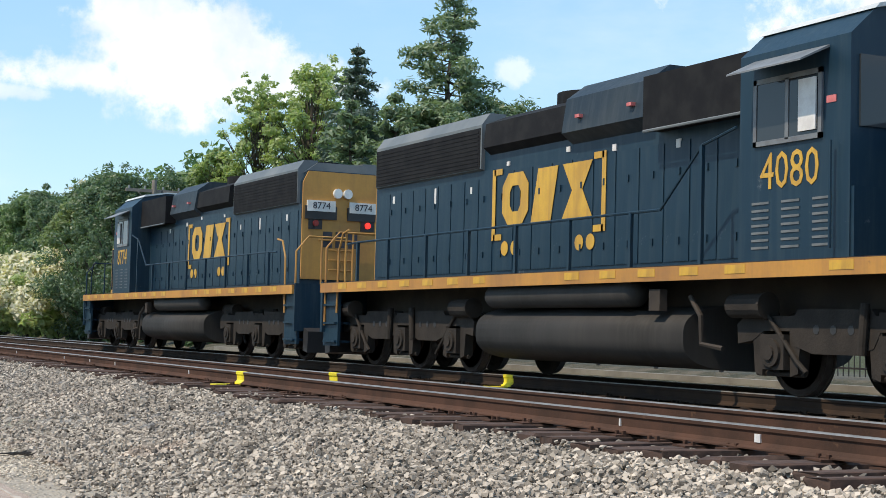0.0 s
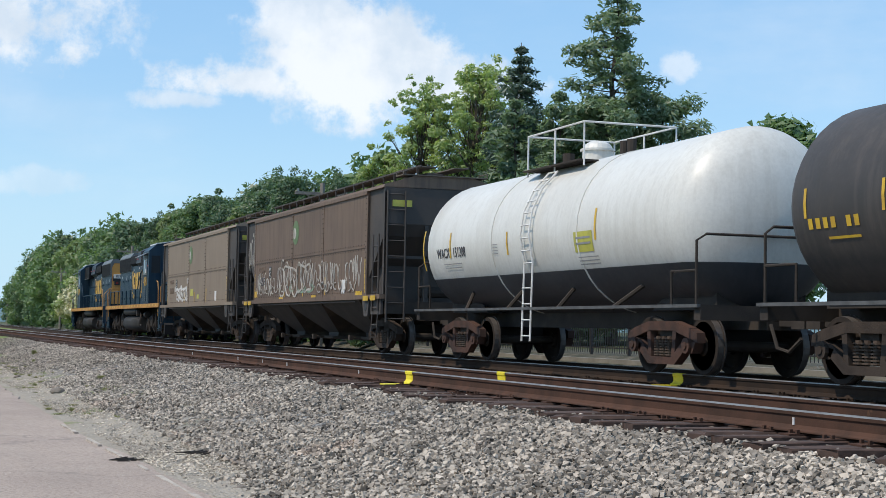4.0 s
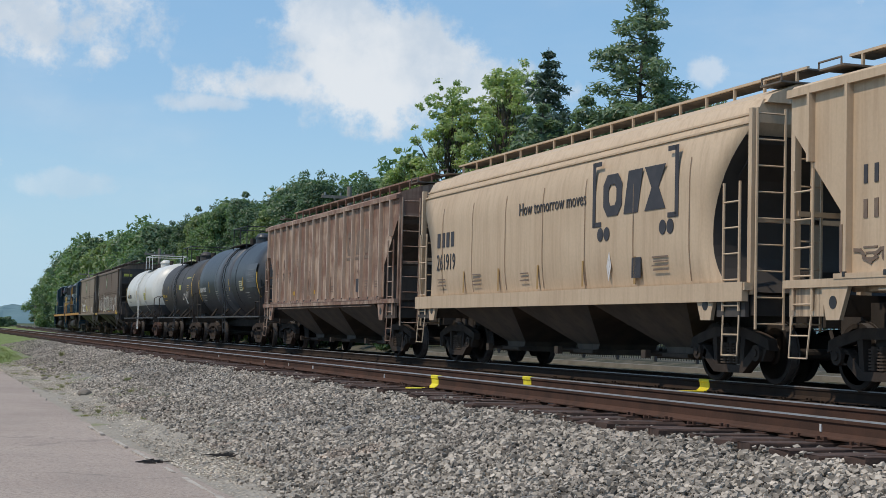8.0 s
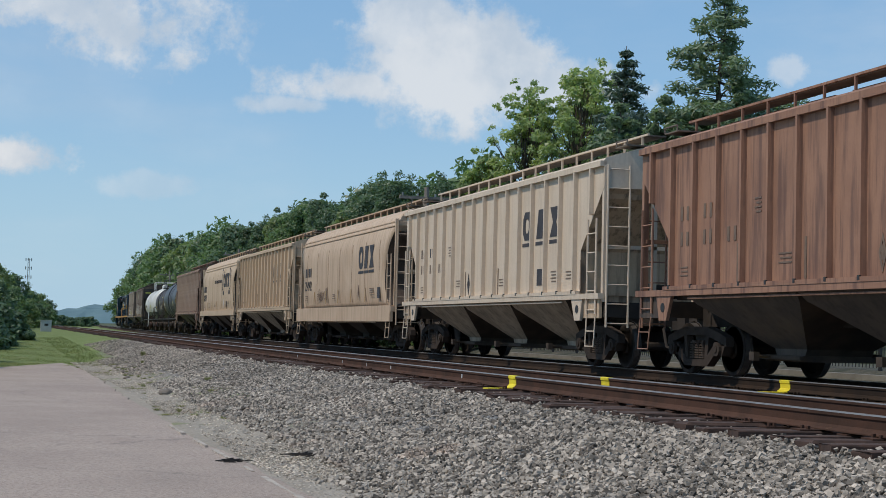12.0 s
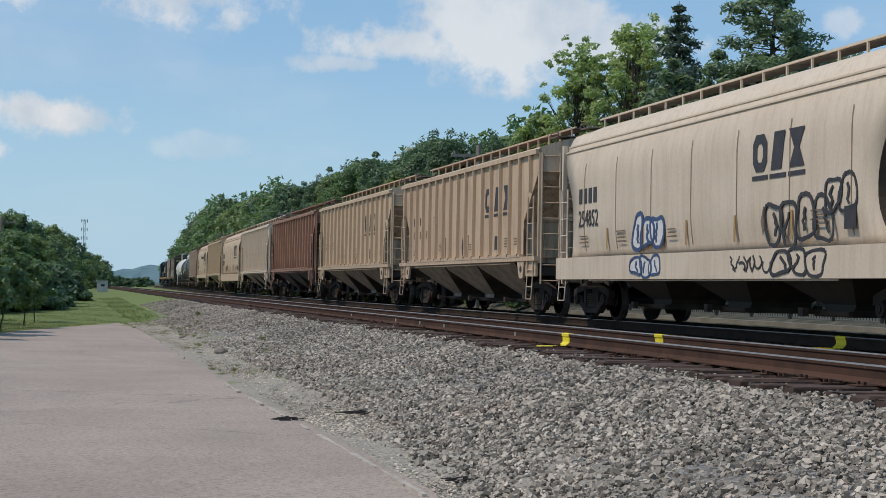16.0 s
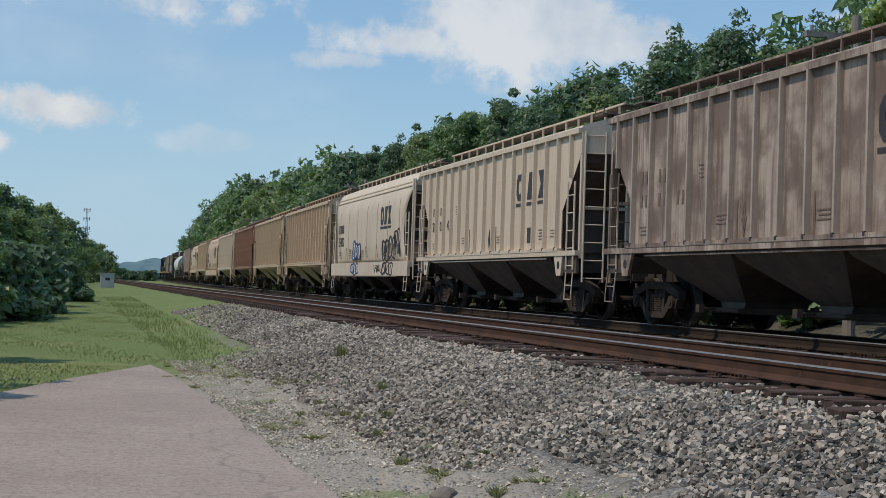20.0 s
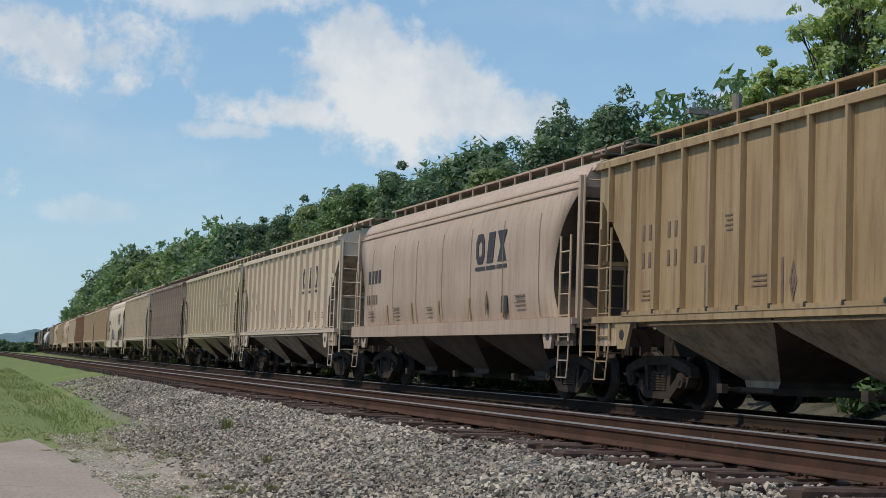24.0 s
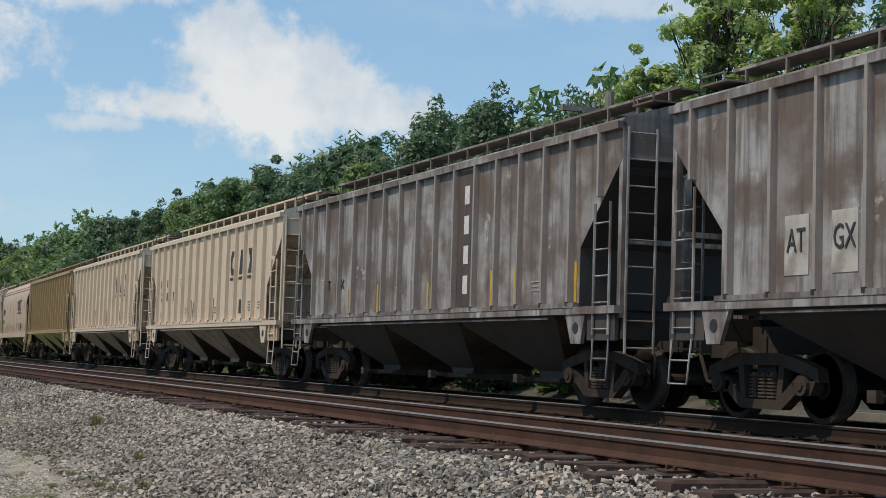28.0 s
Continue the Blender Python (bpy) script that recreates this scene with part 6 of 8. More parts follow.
def scrawl(car, x, y0, y1, zlo, zhi, n, seed, material, th=0.05):
    """Sprayed graffiti: looping strokes that stand for no letters."""
    rnd = random.Random(seed)
    bm = bmesh.new()
    for k in range(n):
        yc = y0 + (k + 0.5) * (y1 - y0) / n
        w = (y1 - y0) / n * 1.15
        pts = []
        a0, turns = rnd.uniform(0, 6.28), rnd.choice((0.45, 0.6, 0.8))
        z0, z1 = zlo + (zhi - zlo) * rnd.uniform(0, 0.3), zhi - (zhi - zlo) * rnd.uniform(0, 0.35)
        kind = rnd.random()
        for j in range(13):
            u = j / 12
            if kind < 0.78:
                y = yc + w * (0.45 - 0.12 * u) * math.cos(a0 + u * 6.28 * turns)
                z = (z0 + z1) / 2 + (z1 - z0) * (0.47 - 0.1 * u) * math.sin(a0 + u * 6.28 * turns)
            else:
                y = yc + w * (u - 0.5) * (1 if kind < 0.9 else -1) + 0.05 * rnd.uniform(-1, 1)
                z = z0 + (z1 - z0) * abs(((u * (1 if kind < 0.9 else 2)) % 1.0) * 2 - 1) * rnd.uniform(0.85, 1)
            pts.append((y, z))
        for j, ((ya, za), (yb, zb)) in enumerate(zip(pts, pts[1:])):
            d = Vector((yb - ya, zb - za))
            if d.length < 1e-4:
                continue
            nrm = Vector((-d.y, d.x)).normalized() * th / 2
            d = d.normalized() * th * 0.4
            extrude_x(bm, [(ya + nrm.x - d.x, za + nrm.y - d.y), (yb + nrm.x + d.x, zb + nrm.y + d.y), (yb - nrm.x + d.x, zb - nrm.y + d.y), (ya - nrm.x - d.x, za - nrm.y - d.y)], x - 0.004 - 0.0009 * (j % 3) - 0.0030 * (k % 4), x)
    tagged(part("graffiti", bm, material, car), kind="stuff")


def bubble_tag(car, x, y0, y1, zlo, zhi, n, seed, fill, ink, th=0.045):
    """Swollen sprayed shapes with a pale filling and a dark outline; they stand for no letters."""
    rnd = random.Random(seed)
    body, line = bmesh.new(), bmesh.new()
    w = (y1 - y0) / n
    for k in range(n):
        yc, zc = y0 + (k + 0.5) * w, (zlo + zhi) / 2 + rnd.uniform(-0.06, 0.06) * (zhi - zlo)
        hw, hh = w * rnd.uniform(0.50, 0.62), (zhi - zlo) * rnd.uniform(0.40, 0.5)
        p1, p2, lean = rnd.uniform(0, 6.28), rnd.uniform(0, 6.28), rnd.uniform(-0.15, 0.25)
        ring = []
        for j in range(26):
            a = j * 6.2832 / 26
            r = 1 + 0.14 * math.sin(2 * a + p1) + 0.11 * math.sin(3 * a + p2)
            cy = math.copysign(abs(math.cos(a)) ** 0.75, math.cos(a)) * hw * r
            cz = math.copysign(abs(math.sin(a)) ** 0.75, math.sin(a)) * hh * r
            ring.append((yc + cy + lean * cz, zc + cz))
        xa = x - 0.003 - 0.002 * (k % 3)
        if fill:
            extrude_x(body, ring, xa, x)
        strokes = [list(zip(ring, ring[1:] + ring[:1]))]
        y, z = yc + lean * hh * 0.4, zc + hh * 0.45
        inner = [(y, z)]
        for j in range(5):
            y, z = y + rnd.uniform(-0.12, 0.12) * w, z - hh * 0.2
            inner.append((y, z))
        strokes.append(list(zip(inner, inner[1:])))
        for path in strokes if ink else ():
            for j, ((ya, za), (yb, zb)) in enumerate(path):
                d = Vector((yb - ya, zb - za))
                if d.length < 1e-4:
                    continue
                t = th * rnd.uniform(0.8, 1.2) / 2
                nr, d = Vector((-d.y, d.x)).normalized() * t, d.normalized() * t * 0.8
                extrude_x(line, [(ya + nr.x - d.x, za + nr.y - d.y), (yb + nr.x + d.x, zb + nr.y + d.y), (yb - nr.x + d.x, zb - nr.y + d.y), (ya - nr.x - d.x, za - nr.y - d.y)], xa - 0.004 - 0.0010 * (j % 3) - 0.0035 * (k % 4), x)
    if fill:
        tagged(part("graffiti_filling", body, fill, car), kind="stuff")
    if ink:
        tagged(part("graffiti", line, ink, car), kind="stuff")


def letter_hoppers():
    panel = -1.559
    numbers = {8: "25 96 29", 14: "25 91 35", 17: "28 03 42", 24: "2 05 72"}
    for k, (car, kind) in CARS.items():
        if kind == "r" and k < 25:
            ink = FAINT if k in (8, 13, 22, 18) else INK
            mark = FAINT if k > 18 and k != 24 else ink
            plain_blocks(car, (-3.09, -3.976, -4.86), 3.05, 0.54, 0.64, panel, ink if k != 18 else INK)
            bars(car, "reporting_mark", [(y + d, 2.78, 0.085, 0.24) for y in (5.75, 4.86) for d in (0.11, -0.12)], mark, panel)
            if numbers.get(k):
                for word, y in zip(numbers[k].split(), (5.75, 4.86, 3.976)):
                    stencil(car, word, y, 2.34, 0.40, ink, panel)
            else:
                bars(car, "faded_number", [(y + d, 2.34, 0.085, 0.24) for y in (5.75, 4.86, 3.976) for d in (0.11, -0.12)], FAINT, panel)
            diamond(car, panel, (-0.44 if k % 2 else 1.33), 1.84, 0.55, mark)
            small_data(car, panel, [(5.75, 1.85, 3, 0.3), (3.09, 2.85, 4, 0.22), (2.21, 1.95, 3, 0.4), (-1.33, 1.9, 3, 0.4), (-4.86, 1.98, 4, 0.35), (-5.75, 1.95, 3, 0.3)])
            bars(car, "stencil_panel", [(-3.976, 1.88, 0.34, 0.36)], INK, panel)
            bars(car, "reflector", [(y, 1.86, 0.06, 0.62) for y in (6.4, 3.75, 1.6, -1.05, -3.3, -6.45)], FAINT, panel)
        elif kind == "c":
            c = -1.606
            small_data(car, c, [(5.9, 1.85, 3, 0.5), (3.6, 1.9, 4, 0.5), (0.9, 1.85, 3, 0.4), (-4.9, 1.95, 4, 0.55)])
            bars(car, "stencil_panel", [(-5.85 if k in (11, 16) else -4.06, 1.80, 0.34, 0.34)], INK, c)
            bars(car, "reporting_mark", [(6.12 - 0.31 * i, 2.74, 0.20, 0.33) for i in range(4)], INK, c)
            num = {9: "261919", 11: "254942", 16: "254852"}.get(k)
            if num:
                stencil(car, num, 5.60, 2.22, 0.52, INK, c, 0.82)
            else:
                bars(car, "faded_number", [(6.30 - 0.18 * i, 2.16, 0.09, 0.24) for i in range(6)], FAINT, c)
            bars(car, "reflector", [(4.4 - 2.1 * i, 1.76, 0.07, 0.46) for i in range(5)], mat("dull_reflector", (0.42, 0.26, 0.09), (0.33, 0.20, 0.08), 4, 0.6), c)
            boxes_each("skirt_sill", [(s * 1.62 - 0.05, s * 1.62 + 0.05, -7.60, 7.60, *((0.90, 1.39) if k in (11, 16) else (1.20, 1.48))) for s in (-1, 1)], {9: TAN, 11: TAN_B, 16: PALE, 21: ROSY}[k], car)
            if k != 9:
                plain_blocks(car, (-2.85, -3.5, -4.15) if k == 16 else (-3.3, -4.05, -4.8) if k == 11 else (-2.55, -3.2, -3.85), 2.98, 0.62 if k == 11 else 0.52, 0.72 if k == 11 else 0.62, c, INK)
            diamond(car, c, -3.0, 1.85, 0.5, STICKER if k == 9 else FAINT)
    car = CARS[9][0]
    c = -1.606
    bm = bmesh.new()
    for y, s, z0, z1 in ((-2.35, -1, 2.56, 3.70), (-5.45, 1, 2.56, 3.70)):
        box(bm, c - 0.006, c, y - 0.06, y + 0.06, z0, z1)
        for z in (z0, z1 - 0.08):
            box(bm, c - 0.006, c, *sorted((y, y + s * 0.30)), z, z + 0.08)
    for i, y in enumerate((-3.1, -3.9, -4.7)):
        emblem_piece(bm, c, y, 3.08, 0.74, 0.72, i)
    for y in (-2.62, -2.88, -4.98, -5.24):
        rod(bm, (c, y, 2.42), (c - 0.006, y, 2.42), 0.12, 16)
    part("emblem", bm, INK, car, "dark bracketed company emblem")
    stencil(car, "How tomorrow moves", -0.40, 3.10, 0.36, INK, c, 0.95)
    car = CARS[16][0]
    bubble_tag(car, c, 1.35, 2.85, 1.44, 2.15, 3, 6, STICKER, SPRAY_BLUE, 0.075)
    bubble_tag(car, -1.672, 1.30, 2.75, 0.95, 1.38, 3, 16, STICKER, SPRAY_BLUE, 0.05)
    bubble_tag(car, c, -5.3, -3.1, 1.44, 2.20, 4, 7, None, SPRAY_BLACK, 0.06)
    bubble_tag(car, -1.672, -5.2, -3.5, 0.95, 1.38, 3, 8, None, SPRAY_BLACK, 0.05)
    bubble_tag(car, c, -6.0, -5.1, 1.9, 2.45, 2, 11, None, SPRAY_BLACK, 0.05)
    scrawl(car, -1.672, -3.4, -1.9, 0.95, 1.30, 5, 9, SPRAY_BLACK, 0.035)
    scrawl(CARS[11][0], c, 2.0, 3.6, 1.6, 2.15, 5, 15, FAINT, 0.035)
    bars(CARS[8][0], "reflector", [(6.5, 1.95, 0.08, 0.7), (3.5, 1.78, 0.36, 0.12), (0.9, 1.78, 0.36, 0.12)], STRIPE, panel - 0.004)
    scrawl(CARS[10][0], panel, 4.5, 6.0, 1.6, 1.9, 3, 21, FAINT)
    # grey leased cars: big upright letters become bars, readable marks are kept
    car = CARS[25][0]
    bars(car, "letter_panel", [(-2.21, 2.75, 0.78, 2.36)], mat("brown_letter_panel", (0.10, 0.068, 0.055), (0.07, 0.05, 0.042), 1.5, 0.75, streak=(0.16, 0.12, 0.10), streak_amt=0.3), panel)
    bars(car, "upright_letters", [(-2.21, 3.50 - 0.52 * i, 0.20, 0.32) for i in range(4)], STICKER, panel - 0.007)
    stencil(car, "AT", 5.30, 2.16, 0.30, INK, panel - 0.004)
    stencil(car, "GX", 4.42, 2.16, 0.30, INK, panel - 0.004)
    bars(car, "reflector", [(6.35, 1.95, 0.09, 0.7), (3.95, 1.80, 0.07, 0.5), (2.15, 1.82, 0.08, 0.55), (-0.5, 1.80, 0.07, 0.5), (-3.3, 1.85, 0.10, 0.6), (-4.2, 1.85, 0.07, 0.6), (-6.3, 1.85, 0.07, 0.6)], STRIPE, panel)
    small_data(car, panel, [(5.6, 2.3, 3, 0.35), (1.0, 2.0, 6, 0.35), (-5.0, 1.9, 3, 0.4)], CHALK)
    car = CARS[26][0]
    bars(car, "reporting_patch", [(4.86, 2.08, 0.46, 0.70), (3.976, 2.08, 0.46, 0.70)], CHALK, panel + 0.001)
    stencil(car, "AT", 4.86, 2.12, 0.40, INK, panel - 0.008, 0.7)
    stencil(car, "GX", 3.976, 2.12, 0.40, INK, panel - 0.008, 0.7)
    bars(car, "reflector", [(6.25, 1.95, 0.09, 1.1), (3.2, 1.78, 0.14, 0.5), (0.7, 1.85, 0.14, 0.55), (-2.2, 1.85, 0.14, 0.55), (-4.9, 1.85, 0.14, 0.55)], STRIPE, panel)
    scrawl(car, panel, 0.9, 2.2, 1.6, 2.35, 4, 31, CHALK, 0.03)
    scrawl(car, panel, -2.9, -0.6, 2.1, 2.9, 4, 32, FAINT)


def letter_front_cars():
    p = -1.562
    for car, num in ((W_TAUPE, "9788"), (W_BROWN, "9653")):
        stencil(car, "CGAX", 5.15, 2.42, 0.26, FAINT, p, 1.25)
        stencil(car, num, 5.15, 2.04, 0.38, FAINT if num == "9788" else LETTER, p, 1.25)
        stencil(car, "PLATE", 4.05, 2.42, 0.10, STICKER, p - 0.008)
        stencil(car, "C", 4.05, 2.26, 0.20, STICKER, p - 0.008)
        bars(car, "plate_panel", [(4.05, 2.33, 0.28, 0.36)], BLACK, p)
        bm = bmesh.new()
        rod(bm, (p, 0.95, 3.42), (p - 0.006, 0.95, 3.42), 0.36, 24)
        part("round_emblem", bm, GREEN_DISC, car, "faded green round emblem")
        bm = bmesh.new()
        rod(bm, (p - 0.006, 1.07, 3.40), (p - 0.010, 1.07, 3.40), 0.17, 16)
        part("emblem_core", bm, CHALK, car)
        bars(car, "yellow_stripe", [(6.2, 1.95, 0.10, 0.75), (-6.15, 1.95, 0.10, 0.85), (0.0, 1.72, 0.07, 0.4), (2.2, 1.72, 0.07, 0.4), (-2.4, 1.78, 0.07, 0.5)], STRIPE, p)
        bars(car, "stencil_panel", [(-4.2, 1.72, 0.32, 0.36)], STICKER, p)
        small_data(car, p, [(5.3, 1.75, 2, 0.5), (-3.2, 1.9, 2, 0.3)])
        boxes_each("end_label", [(0.15, 0.75, -HALF - 0.02, -HALF - 0.005, 3.62, 3.78), (-1.35, -0.85, -HALF - 0.02, -HALF - 0.005, 3.62, 3.78)], LABEL_YEL, car)
    bubble_tag(W_TAUPE, p, 1.55, 4.05, 1.56, 2.22, 6, 41, STICKER, None)
    scrawl(W_TAUPE, p - 0.009, 1.6, 4.0, 1.60, 2.18, 7, 48, TAUPE, 0.035)
    bars(W_TAUPE, "quote_mark", [(1.62, 2.40, 0.07, 0.26), (1.42, 2.43, 0.07, 0.22), (4.25, 2.12, 0.06, 0.24), (4.40, 2.10, 0.06, 0.20)], STICKER, p)
    bars(W_TAUPE, "yellow_label", [(0.55, 1.92, 0.62, 0.28), (-0.75, 1.74, 0.42, 0.16)], LABEL_YEL, p)
    scrawl(W_BROWN, p, 3.4, 6.0, 1.58, 2.45, 9, 43, CHALK, 0.035)
    scrawl(W_BROWN, p - 0.018, 2.2, 5.4, 1.60, 1.95, 8, 44, CHALK, 0.028)
    bubble_tag(W_BROWN, p, -0.9, 2.9, 1.58, 2.50, 5, 47, None, CHALK, 0.06)
    scrawl(W_BROWN, p - 0.036, -1.4, 3.0, 1.66, 2.78, 9, 53, CHALK, 0.03)
    scrawl(W_BROWN, p, -5.8, -1.2, 1.58, 2.62, 13, 54, CHALK, 0.045)
    scrawl(W_BROWN, p - 0.018, -5.4, -1.6, 1.56, 1.95, 9, 55, CHALK, 0.03)
    scrawl(W_BROWN, p, -1.2, 1.6, 1.60, 1.90, 3, 45, SPRAY_GREEN, 0.07)
    scrawl(W_BROWN, -1.504, 6.45, 7.45, 2.3, 3.8, 5, 46, CHALK, 0.04)
    bars(W_BROWN, "yellow_box", [(6.05, 1.66, 0.5, 0.20), (2.6, 1.50, 0.5, 0.07), (-1.2, 1.50, 0.5, 0.07), (-5.6, 1.52, 0.6, 0.12)], STRIPE, p)
    bars(W_BROWN, "sill_marker", [(7.0, 1.38, 0.42, 0.12), (6.4, 1.38, 0.42, 0.12), (-6.6, 1.38, 0.42, 0.12), (-7.2, 1.38, 0.42, 0.12)], STRIPE, -1.682)


def curved_marks(car, name, spots, material, rad, proud=0.008):
    """Marks wrapped on a tank's near side: (y, z, width, height); fine print is joined, the rest are parts."""
    zc = 0.98 + rad
    r = rad + proud
    fine = name == "stencil_block"
    bm = bmesh.new()
    for y, z, w, h in spots:
        a0, a1 = math.asin(max(-0.99, (z - h / 2 - zc) / r)), math.asin(min(0.99, (z + h / 2 - zc) / r))
        k = max(1, int((a1 - a0) / 0.12))
        rows = []
        for i in range(k + 1):
            a = a0 + (a1 - a0) * i / k
            rows.append([bm.verts.new((-r * math.cos(a), y + s * w / 2, zc + r * math.sin(a))) for s in (-1, 1)])
        for a, b in zip(rows, rows[1:]):
            bm.faces.new((a[0], a[1], b[1], b[0]))
        if not fine:
            part(name, bm, material, car)
            bm = bmesh.new()
    if fine:
        tagged(part(name, bm, material, car), kind="stuff")


def tank_text(car, text, size, material, rad, y, z, sx):
    """Lettering laid round the tank's side."""
    me = text_mesh(text, size, material, 0.003)
    zc = 0.98 + rad
    for v in me.vertices:
        v.co.z += math.sqrt(max(0.01, rad * rad - (z + v.co.y - zc) ** 2)) - rad + 0.009
    part("lettering", me, None, car, at=facing(-1, -rad, y, z, sx))


def letter_tanks():
    r = 1.48
    curved_marks(T_WHITE, "yellow_stripe", [(4.28, 2.45, 0.07, 0.55), (1.07, 2.35, 0.07, 0.45), (-2.9, 2.5, 0.07, 0.55), (6.0, 2.4, 0.07, 0.9)], STRIPE, r)
    curved_marks(T_WHITE, "yellow_label", [(-2.4, 2.22, 0.75, 0.36)], LABEL_YEL, r)
    curved_marks(T_WHITE, "stencil_block", [(4.2, 2.05 - 0.08 * i, 1.1 - 0.1 * i, 0.02) for i in range(2)] + [(-2.5, 1.95 - 0.06 * i, 0.8, 0.018) for i in range(3)] + [(1.7, 2.35 - 0.06 * i, 0.30, 0.016) for i in range(4)] + [(-2.4, 2.29 - 0.10 * i, 0.6, 0.035) for i in range(2)], mat("grey_stencil", (0.30, 0.30, 0.30), (0.24, 0.24, 0.24), 4, 0.7), r, 0.012)
    for text, y in (("WACX", 4.72), ("151208", 3.75)):
        tank_text(T_WHITE, text, 0.30, LETTER, r, y, 2.28, 0.85)
    r = 1.42
    curved_marks(T_SOOT, "yellow_stripe", [(4.2, 2.4, 0.06, 0.4), (2.5, 2.4, 0.06, 0.4), (-0.2, 2.4, 0.06, 0.4), (-4.4, 2.5, 0.10, 1.0)], STRIPE, r)
    curved_marks(T_SOOT, "yellow_label", [(-1.2, 2.45, 0.55, 0.22), (-3.3, 2.85, 1.2, 0.05)], LABEL_YEL, r)
    curved_marks(T_SOOT, "stencil_block", [(3.4, 1.92, 0.7, 0.035), (-3.4, 2.5, 0.5, 0.025), (-3.4, 2.40, 0.45, 0.025), (-3.4, 2.30, 0.5, 0.025)] + [(4.1 - 0.17 * i, 2.12, 0.10, 0.14) for i in range(7) if i != 4], STRIPE, r)
    scrawl(T_SOOT, -r - 0.02, -3.8, -2.3, 1.85, 2.3, 3, 51, CHALK, 0.03)
    curved_marks(T_SOOT, "data_panel", [(-2.6, 1.85, 0.3, 0.3)], STICKER, r)
    r = 1.52
    curved_marks(T_BLACK, "yellow_stripe", [(3.5, 2.3, 0.07, 0.45), (-0.85, 2.3, 0.07, 0.45), (-3.5, 2.3, 0.07, 0.45), (5.85, 2.2, 0.10, 0.9), (-6.05, 2.2, 0.12, 0.9)], STRIPE, r)
    curved_marks(T_BLACK, "grey_patch", [(-5.0, 2.55, 1.7, 0.85)], TANK_BAND, r, 0.006)
    curved_marks(T_BLACK, "white_label", [(-3.1, 2.22, 0.52, 0.36)], LABEL_PALE, r)
    fine = [(1.9, 2.1 - 0.09 * i, 0.5 - 0.06 * (i % 2), 0.020) for i in range(4)] + [(-0.2, 2.2 - 0.10 * i, 0.42 - 0.05 * (i % 3), 0.022) for i in range(6)]
    fine += [(-4.1, 1.95 - 0.09 * i, 0.7 - 0.1 * i, 0.022) for i in range(3)] + [(4.9, 1.98 - 0.10 * i, 1.2 - 0.3 * i, 0.025) for i in range(3)]
    curved_marks(T_BLACK, "stencil_block", fine, CHALK, r, 0.012)
    curved_marks(T_BLACK, "stencil_block", [(-5.0, 2.76 - 0.085 * i, 1.1 - 0.12 * (i % 2), 0.022) for i in range(6)], STENCIL_DIM, r, 0.012)
    curved_marks(T_BLACK, "stencil_block", [(-3.1, 2.33 - 0.07 * i, 0.42 - 0.06 * (i % 2), 0.028) for i in range(4)], LETTER, r, 0.012)
    tank_text(T_BLACK, "34332", 0.26, STICKER, r, 4.55, 2.2, 0.9)
    curved_marks(T_BLACK, "reporting_mark", [(5.55 - 0.18 * i, 2.2, 0.11, 0.18) for i in range(4)], STICKER, r, 0.012)


letter_hoppers()
letter_front_cars()
letter_tanks()

# ---------------------------------------------------------------- trees
BARK = mat("bark", (0.105, 0.085, 0.065), (0.065, 0.052, 0.042), 3.0, 0.9, bump=0.5, bump_scale=12)
LEAF_MID = leaf_mat("leaves_mid_green", (0.112, 0.190, 0.084), (0.210, 0.305, 0.135), 0.42)
LEAF_DARK = leaf_mat("leaves_deep_green", (0.086, 0.148, 0.086), (0.155, 0.228, 0.122), 0.40)
LEAF_OLIVE = leaf_mat("leaves_olive_green", (0.155, 0.220, 0.092), (0.255, 0.325, 0.140), 0.45)
LEAF_LIGHT = leaf_mat("leaves_light_green", (0.26, 0.34, 0.135), (0.42, 0.50, 0.23), 0.5)
NEEDLE = leaf_mat("needles_blue_green", (0.135, 0.205, 0.125), (0.235, 0.305, 0.180), 0.4)
NEEDLE_DARK = leaf_mat("needles_dark", (0.075, 0.120, 0.098), (0.120, 0.170, 0.130), 0.35)
BLOSSOM = leaf_mat("cream_blossom", (0.58, 0.56, 0.41), (0.74, 0.71, 0.57), 0.3)


